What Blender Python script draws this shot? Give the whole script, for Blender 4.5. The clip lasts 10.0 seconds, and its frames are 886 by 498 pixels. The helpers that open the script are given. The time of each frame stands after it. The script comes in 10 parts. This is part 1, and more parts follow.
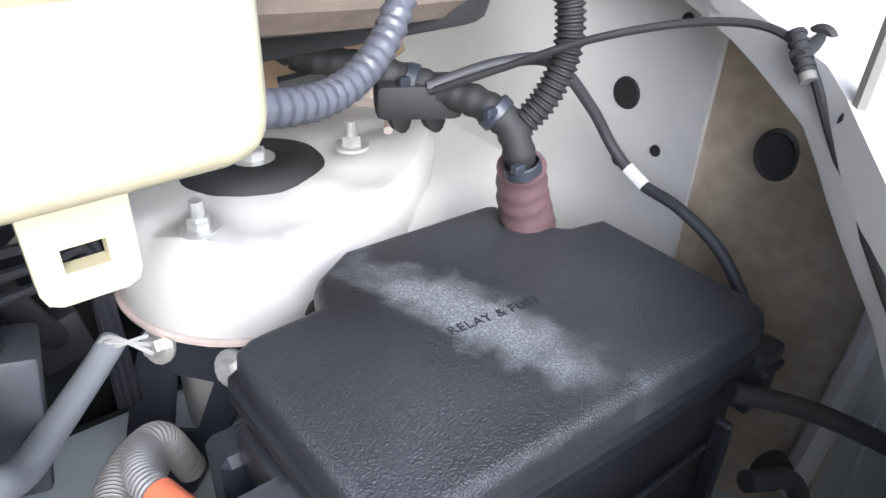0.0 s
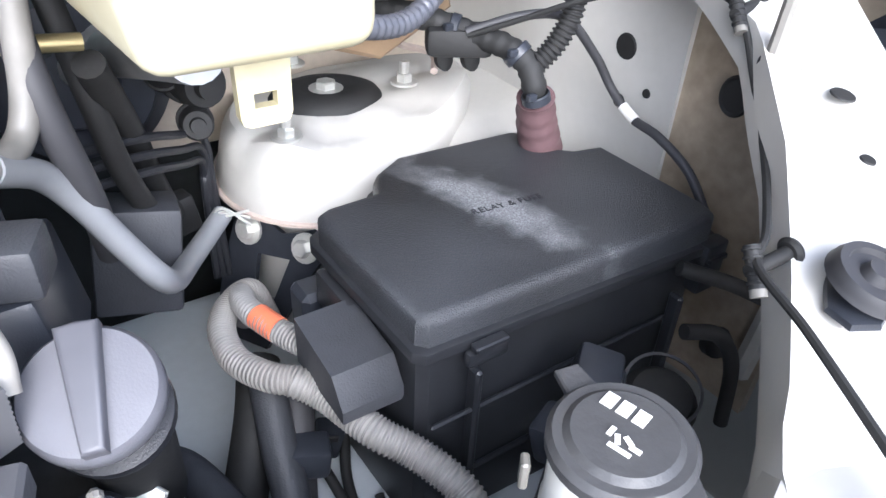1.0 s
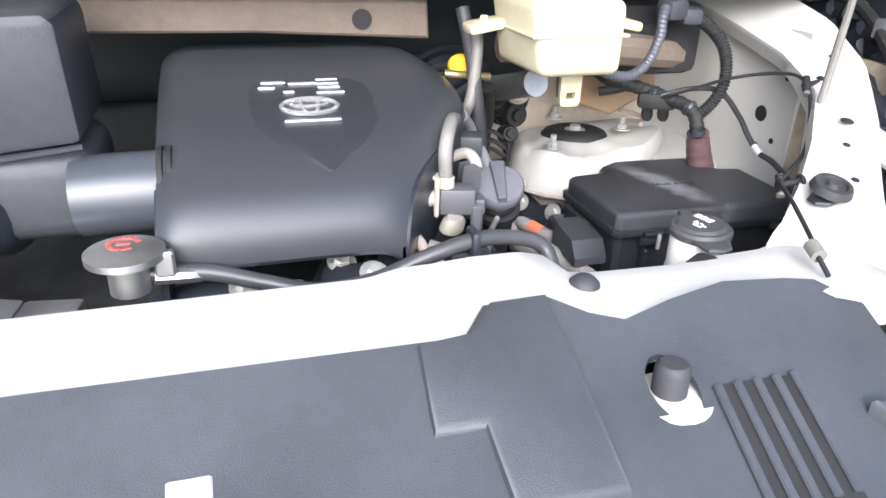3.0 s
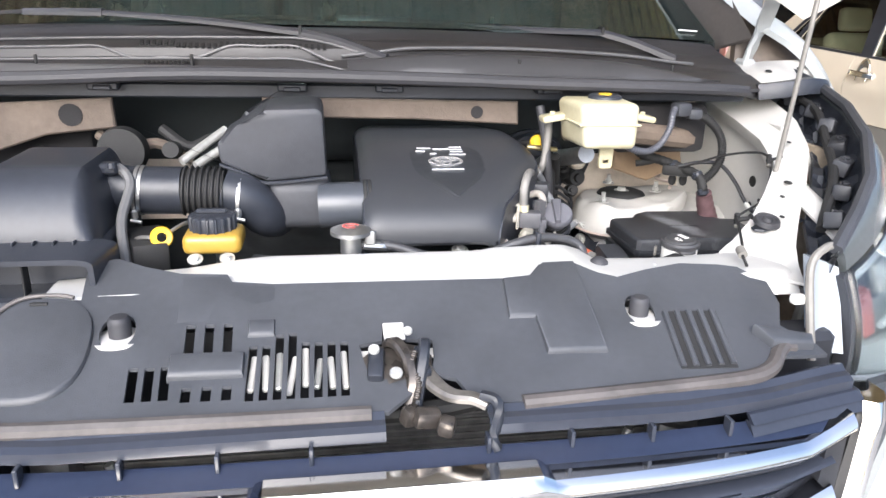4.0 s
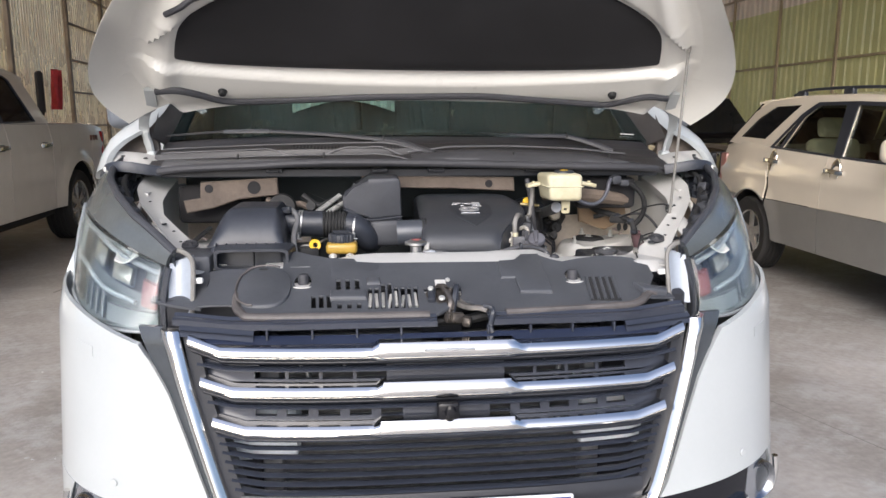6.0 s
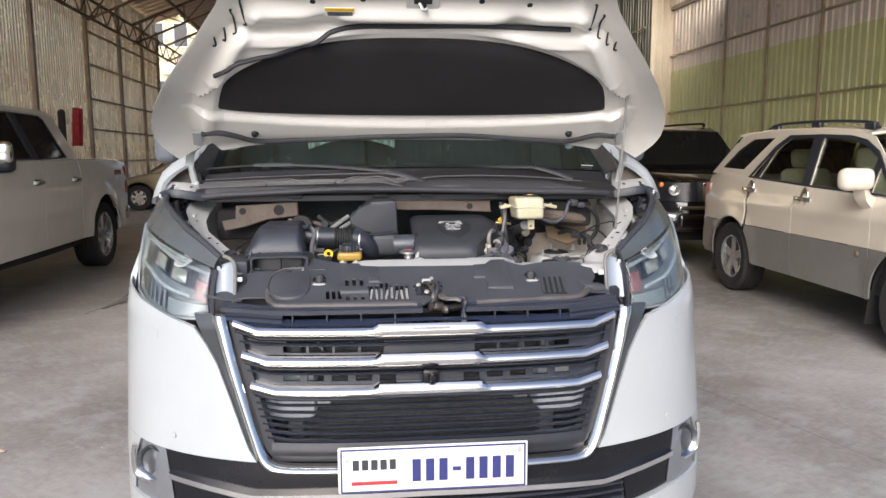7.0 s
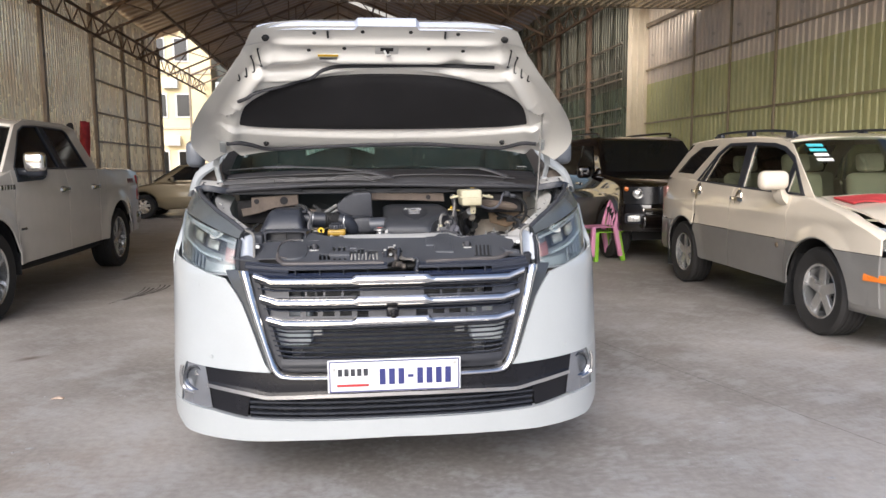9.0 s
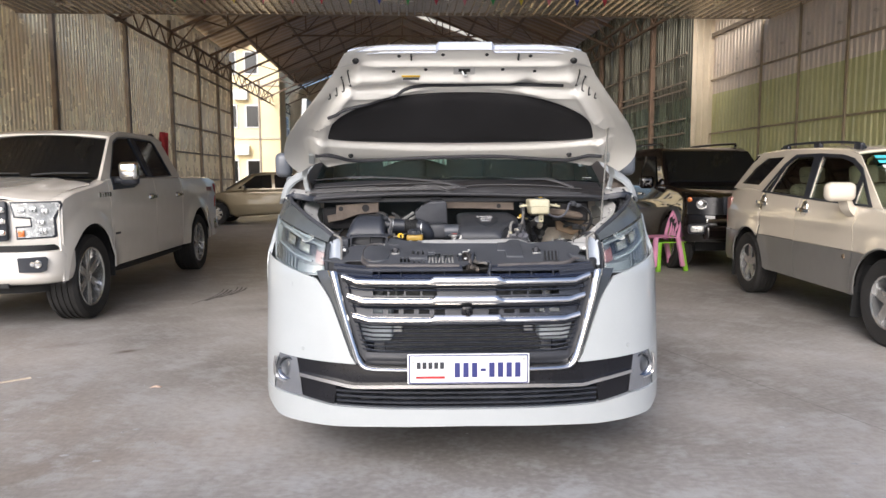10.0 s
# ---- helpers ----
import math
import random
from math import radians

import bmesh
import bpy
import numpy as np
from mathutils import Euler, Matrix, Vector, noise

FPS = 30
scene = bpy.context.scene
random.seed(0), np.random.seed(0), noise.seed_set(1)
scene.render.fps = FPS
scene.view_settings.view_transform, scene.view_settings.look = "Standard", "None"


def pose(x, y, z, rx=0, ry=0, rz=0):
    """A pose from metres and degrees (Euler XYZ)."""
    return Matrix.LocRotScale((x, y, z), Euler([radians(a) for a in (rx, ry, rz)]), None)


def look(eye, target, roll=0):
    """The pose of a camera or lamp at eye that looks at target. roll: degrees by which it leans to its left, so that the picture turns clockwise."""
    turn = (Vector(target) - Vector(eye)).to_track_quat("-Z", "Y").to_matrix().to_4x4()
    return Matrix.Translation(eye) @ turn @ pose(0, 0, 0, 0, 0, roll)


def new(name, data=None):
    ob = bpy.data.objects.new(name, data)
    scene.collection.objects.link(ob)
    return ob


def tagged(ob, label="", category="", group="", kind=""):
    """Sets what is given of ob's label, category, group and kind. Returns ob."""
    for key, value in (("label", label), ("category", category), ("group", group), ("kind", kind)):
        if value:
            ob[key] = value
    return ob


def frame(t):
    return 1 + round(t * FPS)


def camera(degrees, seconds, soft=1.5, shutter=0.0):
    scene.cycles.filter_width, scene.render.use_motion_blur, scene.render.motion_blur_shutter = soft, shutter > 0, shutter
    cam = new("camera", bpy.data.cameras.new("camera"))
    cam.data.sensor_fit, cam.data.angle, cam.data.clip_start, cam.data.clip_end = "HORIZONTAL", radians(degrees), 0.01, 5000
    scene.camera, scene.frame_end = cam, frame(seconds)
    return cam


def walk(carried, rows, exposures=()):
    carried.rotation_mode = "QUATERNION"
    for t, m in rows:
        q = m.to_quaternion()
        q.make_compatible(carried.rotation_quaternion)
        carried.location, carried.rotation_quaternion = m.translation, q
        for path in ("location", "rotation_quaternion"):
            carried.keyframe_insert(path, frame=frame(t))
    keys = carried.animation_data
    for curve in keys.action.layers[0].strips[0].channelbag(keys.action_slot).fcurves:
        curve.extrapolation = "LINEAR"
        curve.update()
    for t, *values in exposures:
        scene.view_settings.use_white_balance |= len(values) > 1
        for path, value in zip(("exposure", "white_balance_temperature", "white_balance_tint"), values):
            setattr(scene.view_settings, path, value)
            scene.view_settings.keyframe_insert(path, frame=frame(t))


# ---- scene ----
cam = camera(63.8, 10.0)
PATH = [
    (0, (0.414, 0.504, 1.267), (1.479, 1.823, 0.207), 1.8),
    (0.5, (0.389, 0.445, 1.294), (1.408, 1.779, 0.207), 2.0),
    (1, (0.331, 0.384, 1.297), (1.292, 1.727, 0.169), 3.0),
    (1.5, (0.29, 0.366, 1.261), (1.155, 1.739, 0.092), 3.5),
    (2, (0.239, 0.308, 1.289), (0.992, 1.786, 0.172), 2.4),
    (2.5, (0.146, 0.153, 1.325), (0.809, 1.767, 0.349), 2.1),
    (2.7, (0.108, 0.074, 1.335), (0.728, 1.732, 0.404), 2.0),
    (3.8, (-0.038, -0.437, 1.425), (0.309, 1.41, 0.741), 1.6),
    (4, (-0.064, -0.533, 1.435), (0.255, 1.329, 0.778), 1.7),
    (4.5, (-0.148, -0.765, 1.44), (0.13, 1.129, 0.861), 1.3),
    (5, (-0.184, -0.985, 1.451), (0.078, 0.936, 0.958), 0.8),
    (5.2, (-0.171, -1.072, 1.45), (0.084, 0.859, 0.997), 0.7),
    (6.3, (-0.162, -1.558, 1.424), (0.041, 0.404, 1.095), 0.1),
    (6.5, (-0.171, -1.656, 1.438), (0.031, 0.309, 1.124), 0.1),
    (7, (-0.144, -1.93, 1.432), (0.046, 0.044, 1.171), -0.2),
    (7.5, (-0.126, -2.202, 1.42), (0.059, -0.226, 1.172), -0.4),
    (8, (-0.155, -2.445, 1.411), (0.044, -0.468, 1.176), -0.7),
    (8.5, (-0.119, -2.663, 1.403), (0.09, -0.688, 1.171), -0.7),
    (9, (-0.069, -2.841, 1.395), (0.13, -0.864, 1.163), -0.5),
    (9.5, (-0.103, -2.974, 1.394), (0.053, -0.989, 1.197), -0.5),
    (10, (-0.153, -3.095, 1.403), (-0.117, -1.106, 1.198), -0.3),
]
EXPOSURES = [(0, 2.22, 5150, 10), (1.0, 2.25, 5150, 10), (2.0, 2.75, 5350, 10), (2.5, 2.3, 5350, 10), (4.0, 1.82, 5500, 10), (5.0, 1.45, 5550, 10), (6.5, 0.98, 5600, 11), (10, 0.9, 5600, 11)]
walk(cam, [(t, look(eye, target, roll)) for t, eye, target, roll in PATH], EXPOSURES)

# ---- daylight ----
world = bpy.data.worlds.new("sky")
scene.world = world
world.use_nodes = True
wn = world.node_tree.nodes
sky = wn.new("ShaderNodeTexSky")
sky.sky_type, sky.sun_disc = "NISHITA", False
sky.sun_elevation, sky.sun_rotation = radians(32), radians(199)
sky.air_density, sky.dust_density, sky.ozone_density = 0.8, 6.0, 0.4
wn["Background"].inputs[1].default_value = 0.115
world.node_tree.links.new(sky.outputs[0], wn["Background"].inputs[0])
sun = new("sun", bpy.data.lights.new("sun", "SUN"))
sun.data.energy, sun.data.angle, sun.data.color = 0.75, radians(60), (1.0, 0.97, 0.93)
sun.matrix_world = look((-3.2, -9.6, 6.4), (0, 0, 0))


# ---- materials ----
def pm(name, col, rough=0.5, metal=0.0, var=0.12, vscale=6.0, fine=90.0, rvar=0.12, bump=0.0, bscale=250.0, coat=0.0, tint=None, spec=0.5):
    """A painted, plastic or metal surface: colour that drifts at two scales, uneven gloss and fine relief."""
    m = bpy.data.materials.new(name)
    m.use_nodes = True
    nt = m.node_tree
    n, l = nt.nodes, nt.links
    b = n["Principled BSDF"]
    tc = n.new("ShaderNodeTexCoord")
    big, small = n.new("ShaderNodeTexNoise"), n.new("ShaderNodeTexNoise")
    big.inputs["Scale"].default_value, big.inputs["Detail"].default_value = vscale, 4
    small.inputs["Scale"].default_value, small.inputs["Detail"].default_value = fine, 3
    l.new(tc.outputs["Object"], big.inputs["Vector"])
    l.new(tc.outputs["Object"], small.inputs["Vector"])
    add = n.new("ShaderNodeMath")
    add.operation = "MULTIPLY_ADD"
    l.new(small.outputs["Fac"], add.inputs[0])
    add.inputs[1].default_value = 0.4
    l.new(big.outputs["Fac"], add.inputs[2])
    ramp = n.new("ShaderNodeValToRGB")
    ramp.color_ramp.elements[0].position, ramp.color_ramp.elements[1].position = 0.45, 0.95
    lo = [c * (1 - var) for c in col]
    hi = [min(1.0, c * (1 + var)) for c in (tint or col)]
    ramp.color_ramp.elements[0].color = (*lo, 1)
    ramp.color_ramp.elements[1].color = (*hi, 1)
    l.new(add.outputs[0], ramp.inputs[0])
    l.new(ramp.outputs[0], b.inputs["Base Color"])
    mr = n.new("ShaderNodeMapRange")
    mr.inputs["To Min"].default_value, mr.inputs["To Max"].default_value = max(0.02, rough - rvar), min(1.0, rough + rvar)
    l.new(big.outputs["Fac"], mr.inputs["Value"])
    l.new(mr.outputs[0], b.inputs["Roughness"])
    b.inputs["Metallic"].default_value = metal
    b.inputs["Coat Weight"].default_value = coat
    b.inputs["Coat Roughness"].default_value = 0.05
    b.inputs["Specular IOR Level"].default_value = spec
    if bump:
        bn, bp = n.new("ShaderNodeTexNoise"), n.new("ShaderNodeBump")
        bn.inputs["Scale"].default_value, bn.inputs["Detail"].default_value = bscale, 2
        l.new(tc.outputs["Object"], bn.inputs["Vector"])
        bp.inputs["Strength"].default_value, bp.inputs["Distance"].default_value = bump, 0.002
        l.new(bn.outputs["Fac"], bp.inputs["Height"])
        l.new(bp.outputs[0], b.inputs["Normal"])
    return m


def glass(name, col, rough=0.02, trans=1.0):
    m = bpy.data.materials.new(name)
    m.use_nodes = True
    b = m.node_tree.nodes["Principled BSDF"]
    b.inputs["Base Color"].default_value = (*col, 1)
    b.inputs["Roughness"].default_value = rough
    b.inputs["Transmission Weight"].default_value = trans
    b.inputs["IOR"].default_value = 1.45
    return m


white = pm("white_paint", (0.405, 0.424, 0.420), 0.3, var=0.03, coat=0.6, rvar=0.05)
bay_white = pm("bay_paint", (0.51, 0.50, 0.47), 0.42, var=0.06, vscale=9, coat=0.2)
beige = pm("bare_primer", (0.27, 0.19, 0.115), 0.5, var=0.2, vscale=7, coat=0.1)
black = pm("black_plastic", (0.020, 0.021, 0.025), 0.42, var=0.25, bump=0.15, bscale=900, spec=0.38)
satin = pm("satin_black_plastic", (0.027, 0.030, 0.038), 0.34, var=0.25, rvar=0.08, bump=0.12, bscale=1200, spec=0.38)
greyblack = pm("grey_black_plastic", (0.042, 0.044, 0.050), 0.5, var=0.2, bump=0.2, bscale=700, spec=0.38)
rubber = pm("rubber", (0.013, 0.013, 0.013), 0.7, var=0.3, bump=0.1)
hosegrey = pm("grey_hose", (0.105, 0.105, 0.107), 0.55, var=0.18)
lighthose = pm("light_grey_hose", (0.165, 0.158, 0.142), 0.5, var=0.2, vscale=25)
chrome = pm("chrome", (0.80, 0.785, 0.75), 0.10, metal=1.0, var=0.04, rvar=0.05)
darkchrome = pm("dark_chrome", (0.30, 0.31, 0.33), 0.18, metal=1.0, var=0.1)
steel = pm("zinc_steel", (0.60, 0.60, 0.57), 0.42, metal=0.6, var=0.2, vscale=30)
alu = pm("aluminium", (0.55, 0.55, 0.54), 0.45, metal=1.0, var=0.2)
yellow = pm("yellow_plastic", (0.75, 0.48, 0.02), 0.42, var=0.12)
orange = pm("orange_tape", (0.66, 0.17, 0.08), 0.55, var=0.15)
maroon = pm("maroon_tape", (0.105, 0.062, 0.066), 0.6, var=0.25, vscale=25, bump=0.4, bscale=80)
cream = pm("milky_plastic", (0.47, 0.42, 0.25), 0.4, var=0.08, vscale=9, tint=(0.50, 0.47, 0.34))
tan = pm("tan_heat_felt", (0.115, 0.092, 0.073), 0.85, var=0.25, vscale=14, bump=0.4, bscale=300)
felt = pm("black_felt", (0.017, 0.016, 0.017), 0.9, var=0.45, vscale=5, fine=500, bump=0.4, bscale=900)
seal = pm("grey_seal_rubber", (0.036, 0.036, 0.040), 0.6, var=0.2)
tinted = pm("tinted_glass", (0.008, 0.009, 0.010), 0.05, var=0.1, rvar=0.02)
greenglass = glass("green_screen_glass", (0.52, 0.68, 0.66))
clear = glass("clear_lamp_plastic", (0.97, 0.98, 0.98))
hazy = glass("hazy_lamp_plastic", (0.80, 0.84, 0.83), 0.16)
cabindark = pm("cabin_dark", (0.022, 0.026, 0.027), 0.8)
tyrem = pm("tyre_rubber", (0.021, 0.020, 0.019), 0.75, var=0.3, bump=0.2, bscale=300)
rimm = pm("alloy_rim", (0.66, 0.66, 0.65), 0.24, metal=0.85, var=0.15)
platewhite = pm("plate_white", (0.78, 0.78, 0.78), 0.4, var=0.03)
blue = pm("plate_blue", (0.03, 0.035, 0.15), 0.5)
redm = pm("red_cloth", (0.40, 0.035, 0.035), 0.8, var=0.3, bump=0.3, bscale=60)
amber = pm("amber_lens", (0.75, 0.20, 0.02), 0.25, coat=0.5)
redlens = pm("red_lens", (0.45, 0.02, 0.02), 0.2, coat=0.5)
label_w = pm("paper_white", (0.75, 0.74, 0.70), 0.6, var=0.05)


def concrete():
    """Worn grey slab: broad stains, brown oil marks, fine speckle."""
    m = pm("concrete", (0.25, 0.228, 0.204), 0.50, var=0.30, vscale=0.7, fine=26, rvar=0.2, bump=1.0, bscale=22, tint=(0.32, 0.302, 0.278))
    n, l = m.node_tree.nodes, m.node_tree.links
    b = n["Principled BSDF"]
    old = b.inputs["Base Color"].links[0].from_socket
    tc = next(x for x in n if x.bl_idname == "ShaderNodeTexCoord")
    st = n.new("ShaderNodeTexNoise")
    st.inputs["Scale"].default_value, st.inputs["Detail"].default_value, st.inputs["Distortion"].default_value = 0.35, 6, 0.8
    l.new(tc.outputs["Object"], st.inputs["Vector"])
    r = n.new("ShaderNodeValToRGB")
    r.color_ramp.elements[0].position, r.color_ramp.elements[1].position = 0.55, 0.75
    l.new(st.outputs["Fac"], r.inputs[0])
    mix = n.new("ShaderNodeMix")
    mix.data_type = "RGBA"
    mix.blend_type = "MULTIPLY"
    l.new(r.outputs[0], mix.inputs[0])
    l.new(old, mix.inputs[6])
    mix.inputs[7].default_value = (0.66, 0.56, 0.46, 1)
    sc = n.new("ShaderNodeTexNoise")
    sc.inputs["Scale"].default_value, sc.inputs["Detail"].default_value, sc.inputs["Roughness"].default_value = 3.2, 10, 0.78
    l.new(tc.outputs["Object"], sc.inputs["Vector"])
    r2 = n.new("ShaderNodeValToRGB")
    r2.color_ramp.elements[0].position, r2.color_ramp.elements[1].position = 0.49, 0.60
    r2.color_ramp.elements[1].color = (0.5, 0.5, 0.5, 1)
    l.new(sc.outputs["Fac"], r2.inputs[0])
    mix2 = n.new("ShaderNodeMix")
    mix2.data_type = "RGBA"
    l.new(r2.outputs[0], mix2.inputs[0])
    l.new(mix.outputs[2], mix2.inputs[6])
    mix2.inputs[7].default_value = (0.43, 0.43, 0.425, 1)
    last = mix2.outputs[2]
    for x, y, rx, ry, a, k in ((-2.62, 2.60, 0.16, 0.07, 40, 0.75), (-3.2, 2.86, 0.30, 0.12, 30, 0.35), (2.2, 2.2, 0.35, 0.2, -20, 0.3), (-1.9, 4.4, 0.5, 0.22, 15, 0.35), (1.9, 5.2, 0.45, 0.25, 70, 0.35)):
        mp, gr, nz, ad, rp = (n.new("ShaderNode" + q) for q in ("Mapping", "TexGradient", "TexNoise", "Math", "Math"))
        mp.vector_type, gr.gradient_type = "TEXTURE", "SPHERICAL"
        mp.inputs["Location"].default_value, mp.inputs["Rotation"].default_value, mp.inputs["Scale"].default_value = (x, y, 0), (0, 0, radians(a)), (rx, ry, 1)
        l.new(tc.outputs["Object"], mp.inputs["Vector"])
        l.new(mp.outputs[0], gr.inputs["Vector"])
        nz.inputs["Scale"].default_value, nz.inputs["Detail"].default_value = 9, 5
        l.new(tc.outputs["Object"], nz.inputs["Vector"])
        ad.operation, rp.operation = "MULTIPLY", "MULTIPLY"
        ad.use_clamp = True
        l.new(gr.outputs["Fac"], ad.inputs[0])
        l.new(nz.outputs["Fac"], ad.inputs[1])
        l.new(ad.outputs[0], rp.inputs[0])
        rp.inputs[1].default_value, rp.use_clamp = 2.2 * k, True
        st2 = n.new("ShaderNodeMix")
        st2.data_type = "RGBA"
        l.new(rp.outputs[0], st2.inputs[0])
        l.new(last, st2.inputs[6])
        st2.inputs[7].default_value = (0.10, 0.072, 0.05, 1)
        last = st2.outputs[2]
    l.new(last, b.inputs["Base Color"])
    return m


# ---- mesh helpers ----
def finish(bm, angle=0.6):
    bmesh.ops.recalc_face_normals(bm, faces=bm.faces)
    for f in bm.faces:
        f.smooth = True
    for e in bm.edges:
        e.smooth = e.calc_face_angle(0.0) < angle


def part(name, bm, material, parent=None, label="", angle=0.6):
    """Links a bmesh as one mesh object under a thing or a part."""
    finish(bm, angle)
    me = bpy.data.meshes.new(name)
    bm.to_mesh(me)
    bm.free()
    for m in (material if isinstance(material, (list, tuple)) else [material]):
        me.materials.append(m)
    ob = new(name, me)
    if parent is not None:
        ob.parent = parent
    if label:
        ob["label"] = label
    return ob


def thing(name, label, category, m=None, group="", kind=""):
    ob = new(name)
    ob.empty_display_size = 0.1
    if m is not None:
        ob.matrix_world = m
    return tagged(ob, label, category, group, kind)


def BM():
    return bmesh.new()


def box(bm, c, s, bev=0.004, seg=2, rot=(0, 0, 0)):
    """A bevelled block, centre c and sizes s."""
    r = bmesh.ops.create_cube(bm, size=1.0)
    vs = r["verts"]
    for v in vs:
        v.co = Vector((v.co.x * s[0], v.co.y * s[1], v.co.z * s[2]))
    if bev > 0:
        es = list({e for v in vs for e in v.link_edges})
        out = bmesh.ops.bevel(bm, geom=es, offset=min(bev, min(s) * 0.45), segments=seg, affect="EDGES", profile=0.5)
        vs = list({v for f in out["faces"] for v in f.verts} | {v for v in vs if v.is_valid})
    m = pose(*c, *rot)
    for v in vs:
        v.co = m @ v.co
    return vs


def prism(bm, pts, depth, m=None, bev=0.0, seg=2):
    """An outline in x and y, raised by depth in z, then laid by m."""
    m = m or Matrix()
    vs = [bm.verts.new((p[0], p[1], 0)) for p in pts]
    f = bm.faces.new(vs)
    ex = bmesh.ops.extrude_face_region(bm, geom=[f])
    top = [v for v in ex["geom"] if isinstance(v, bmesh.types.BMVert)]
    for v in top:
        v.co.z += depth
    allv = set(vs) | set(top)
    if bev > 0:
        tops = [e for e in {e for v in top for e in v.link_edges} if all(v in top for v in e.verts)]
        out = bmesh.ops.bevel(bm, geom=tops, offset=bev, segments=seg, affect="EDGES", profile=0.5)
        allv = {v for v in allv if v.is_valid} | {v for g in out["faces"] for v in g.verts}
    for v in allv:
        v.co = m @ v.co
    return list(allv)


def lathe(bm, prof, m=None, seg=28, arc=2 * math.pi):
    """A profile of (radius, height) turned about z, laid by m."""
    m = m or Matrix()
    full = abs(arc - 2 * math.pi) < 1e-6
    n = seg if full else seg + 1
    rings = []
    for r, z in prof:
        if r < 1e-6:
            rings.append([bm.verts.new(m @ Vector((0, 0, z)))])
        else:
            rings.append([bm.verts.new(m @ Vector((r * math.cos(arc * i / seg), r * math.sin(arc * i / seg), z))) for i in range(n)])
    for a, b in zip(rings, rings[1:]):
        for i in range(seg):
            j = (i + 1) % n
            if len(a) == 1 and len(b) == 1:
                continue
            if len(a) == 1:
                bm.faces.new((a[0], b[i], b[j]))
            elif len(b) == 1:
                bm.faces.new((a[i], a[j], b[0]))
            else:
                bm.faces.new((a[i], a[j], b[j], b[i]))


def smooth_path(pts, sub=6):
    """A rounded way through points."""
    p = [Vector(q) for q in pts]
    if len(p) < 3:
        return [p[0].lerp(p[-1], i / sub) for i in range(sub + 1)]
    e = [p[0] * 2 - p[1]] + p + [p[-1] * 2 - p[-2]]
    out = []
    for i in range(1, len(e) - 2):
        a, b, c, d = e[i - 1], e[i], e[i + 1], e[i + 2]
        for k in range(sub):
            t = k / sub
            out.append(0.5 * ((2 * b) + (c - a) * t + (2 * a - 5 * b + 4 * c - d) * t * t + (3 * b - a - 3 * c + d) * t ** 3))
    out.append(p[-1])
    return out


def tube(bm, pts, r, seg=10, sub=6, ribs=0.0, pitch=0.006, taper=None):
    """A hose or wire through points; ribs: the depth of its rings, pitch: their spacing."""
    way = smooth_path(pts, sub)
    if ribs:
        ln = sum((b - a).length for a, b in zip(way, way[1:]))
        n = max(8, int(ln / pitch * 4))
        cum = [0.0]
        for a, b in zip(way, way[1:]):
            cum.append(cum[-1] + (b - a).length)
        fine, k = [], 0
        for i in range(n + 1):
            d = ln * i / n
            while k < len(way) - 2 and cum[k + 1] < d:
                k += 1
            fine.append(way[k].lerp(way[k + 1], (d - cum[k]) / max(1e-9, cum[k + 1] - cum[k])))
        way = fine
    n = len(way)
    ref = Vector((0, 0, 1)) if abs((way[1] - way[0]).normalized().z) < 0.9 else Vector((1, 0, 0))
    prev = None
    for i, p in enumerate(way):
        t = (way[min(i + 1, n - 1)] - way[max(i - 1, 0)]).normalized()
        u = ref - t * ref.dot(t)
        u.normalize()
        ref = u
        w = t.cross(u)
        rr = r if taper is None else r + (taper - r) * i / (n - 1)
        if ribs:
            rr += ribs * (0.5 if i % 4 in (1, 2) else -0.5)
        ring = [bm.verts.new(p + (u * math.cos(2 * math.pi * k / seg) + w * math.sin(2 * math.pi * k / seg)) * rr) for k in range(seg)]
        if prev:
            for k in range(seg):
                bm.faces.new((prev[k], prev[(k + 1) % seg], ring[(k + 1) % seg], ring[k]))
        else:
            bm.faces.new(ring[::-1])
        prev = ring
    bm.faces.new(prev)


def rod(bm, a, b, r, seg=10, r2=None):
    tube(bm, [a, b], r, seg, sub=1, taper=r2)


def axis(p, d, spin=0.0):
    """A frame at p whose z points along d."""
    return Matrix.Translation(p) @ Vector(d).to_track_quat("Z", "Y").to_matrix().to_4x4() @ Matrix.Rotation(spin, 4, "Z")


def sheet(bm, f, nu, nv, thick=None):
    """A surface f(u, v), u and v from 0 to 1; thick: a vector by which it is doubled."""
    g = [[bm.verts.new(f(i / nu, j / nv)) for j in range(nv + 1)] for i in range(nu + 1)]
    for i in range(nu):
        for j in range(nv):
            bm.faces.new((g[i][j], g[i + 1][j], g[i + 1][j + 1], g[i][j + 1]))
    if thick is not None:
        t = Vector(thick)
        h = [[bm.verts.new(v.co + t) for v in row] for row in g]
        for i in range(nu):
            for j in range(nv):
                bm.faces.new((h[i][j], h[i][j + 1], h[i + 1][j + 1], h[i + 1][j]))
        edge = [(i, 0) for i in range(nu)] + [(nu, j) for j in range(nv)] + [(i, nv) for i in range(nu, 0, -1)] + [(0, j) for j in range(nv, 0, -1)]
        for (a, b), (c, d) in zip(edge, edge[1:] + edge[:1]):
            bm.faces.new((g[a][b], h[a][b], h[c][d], g[c][d]))
    return g


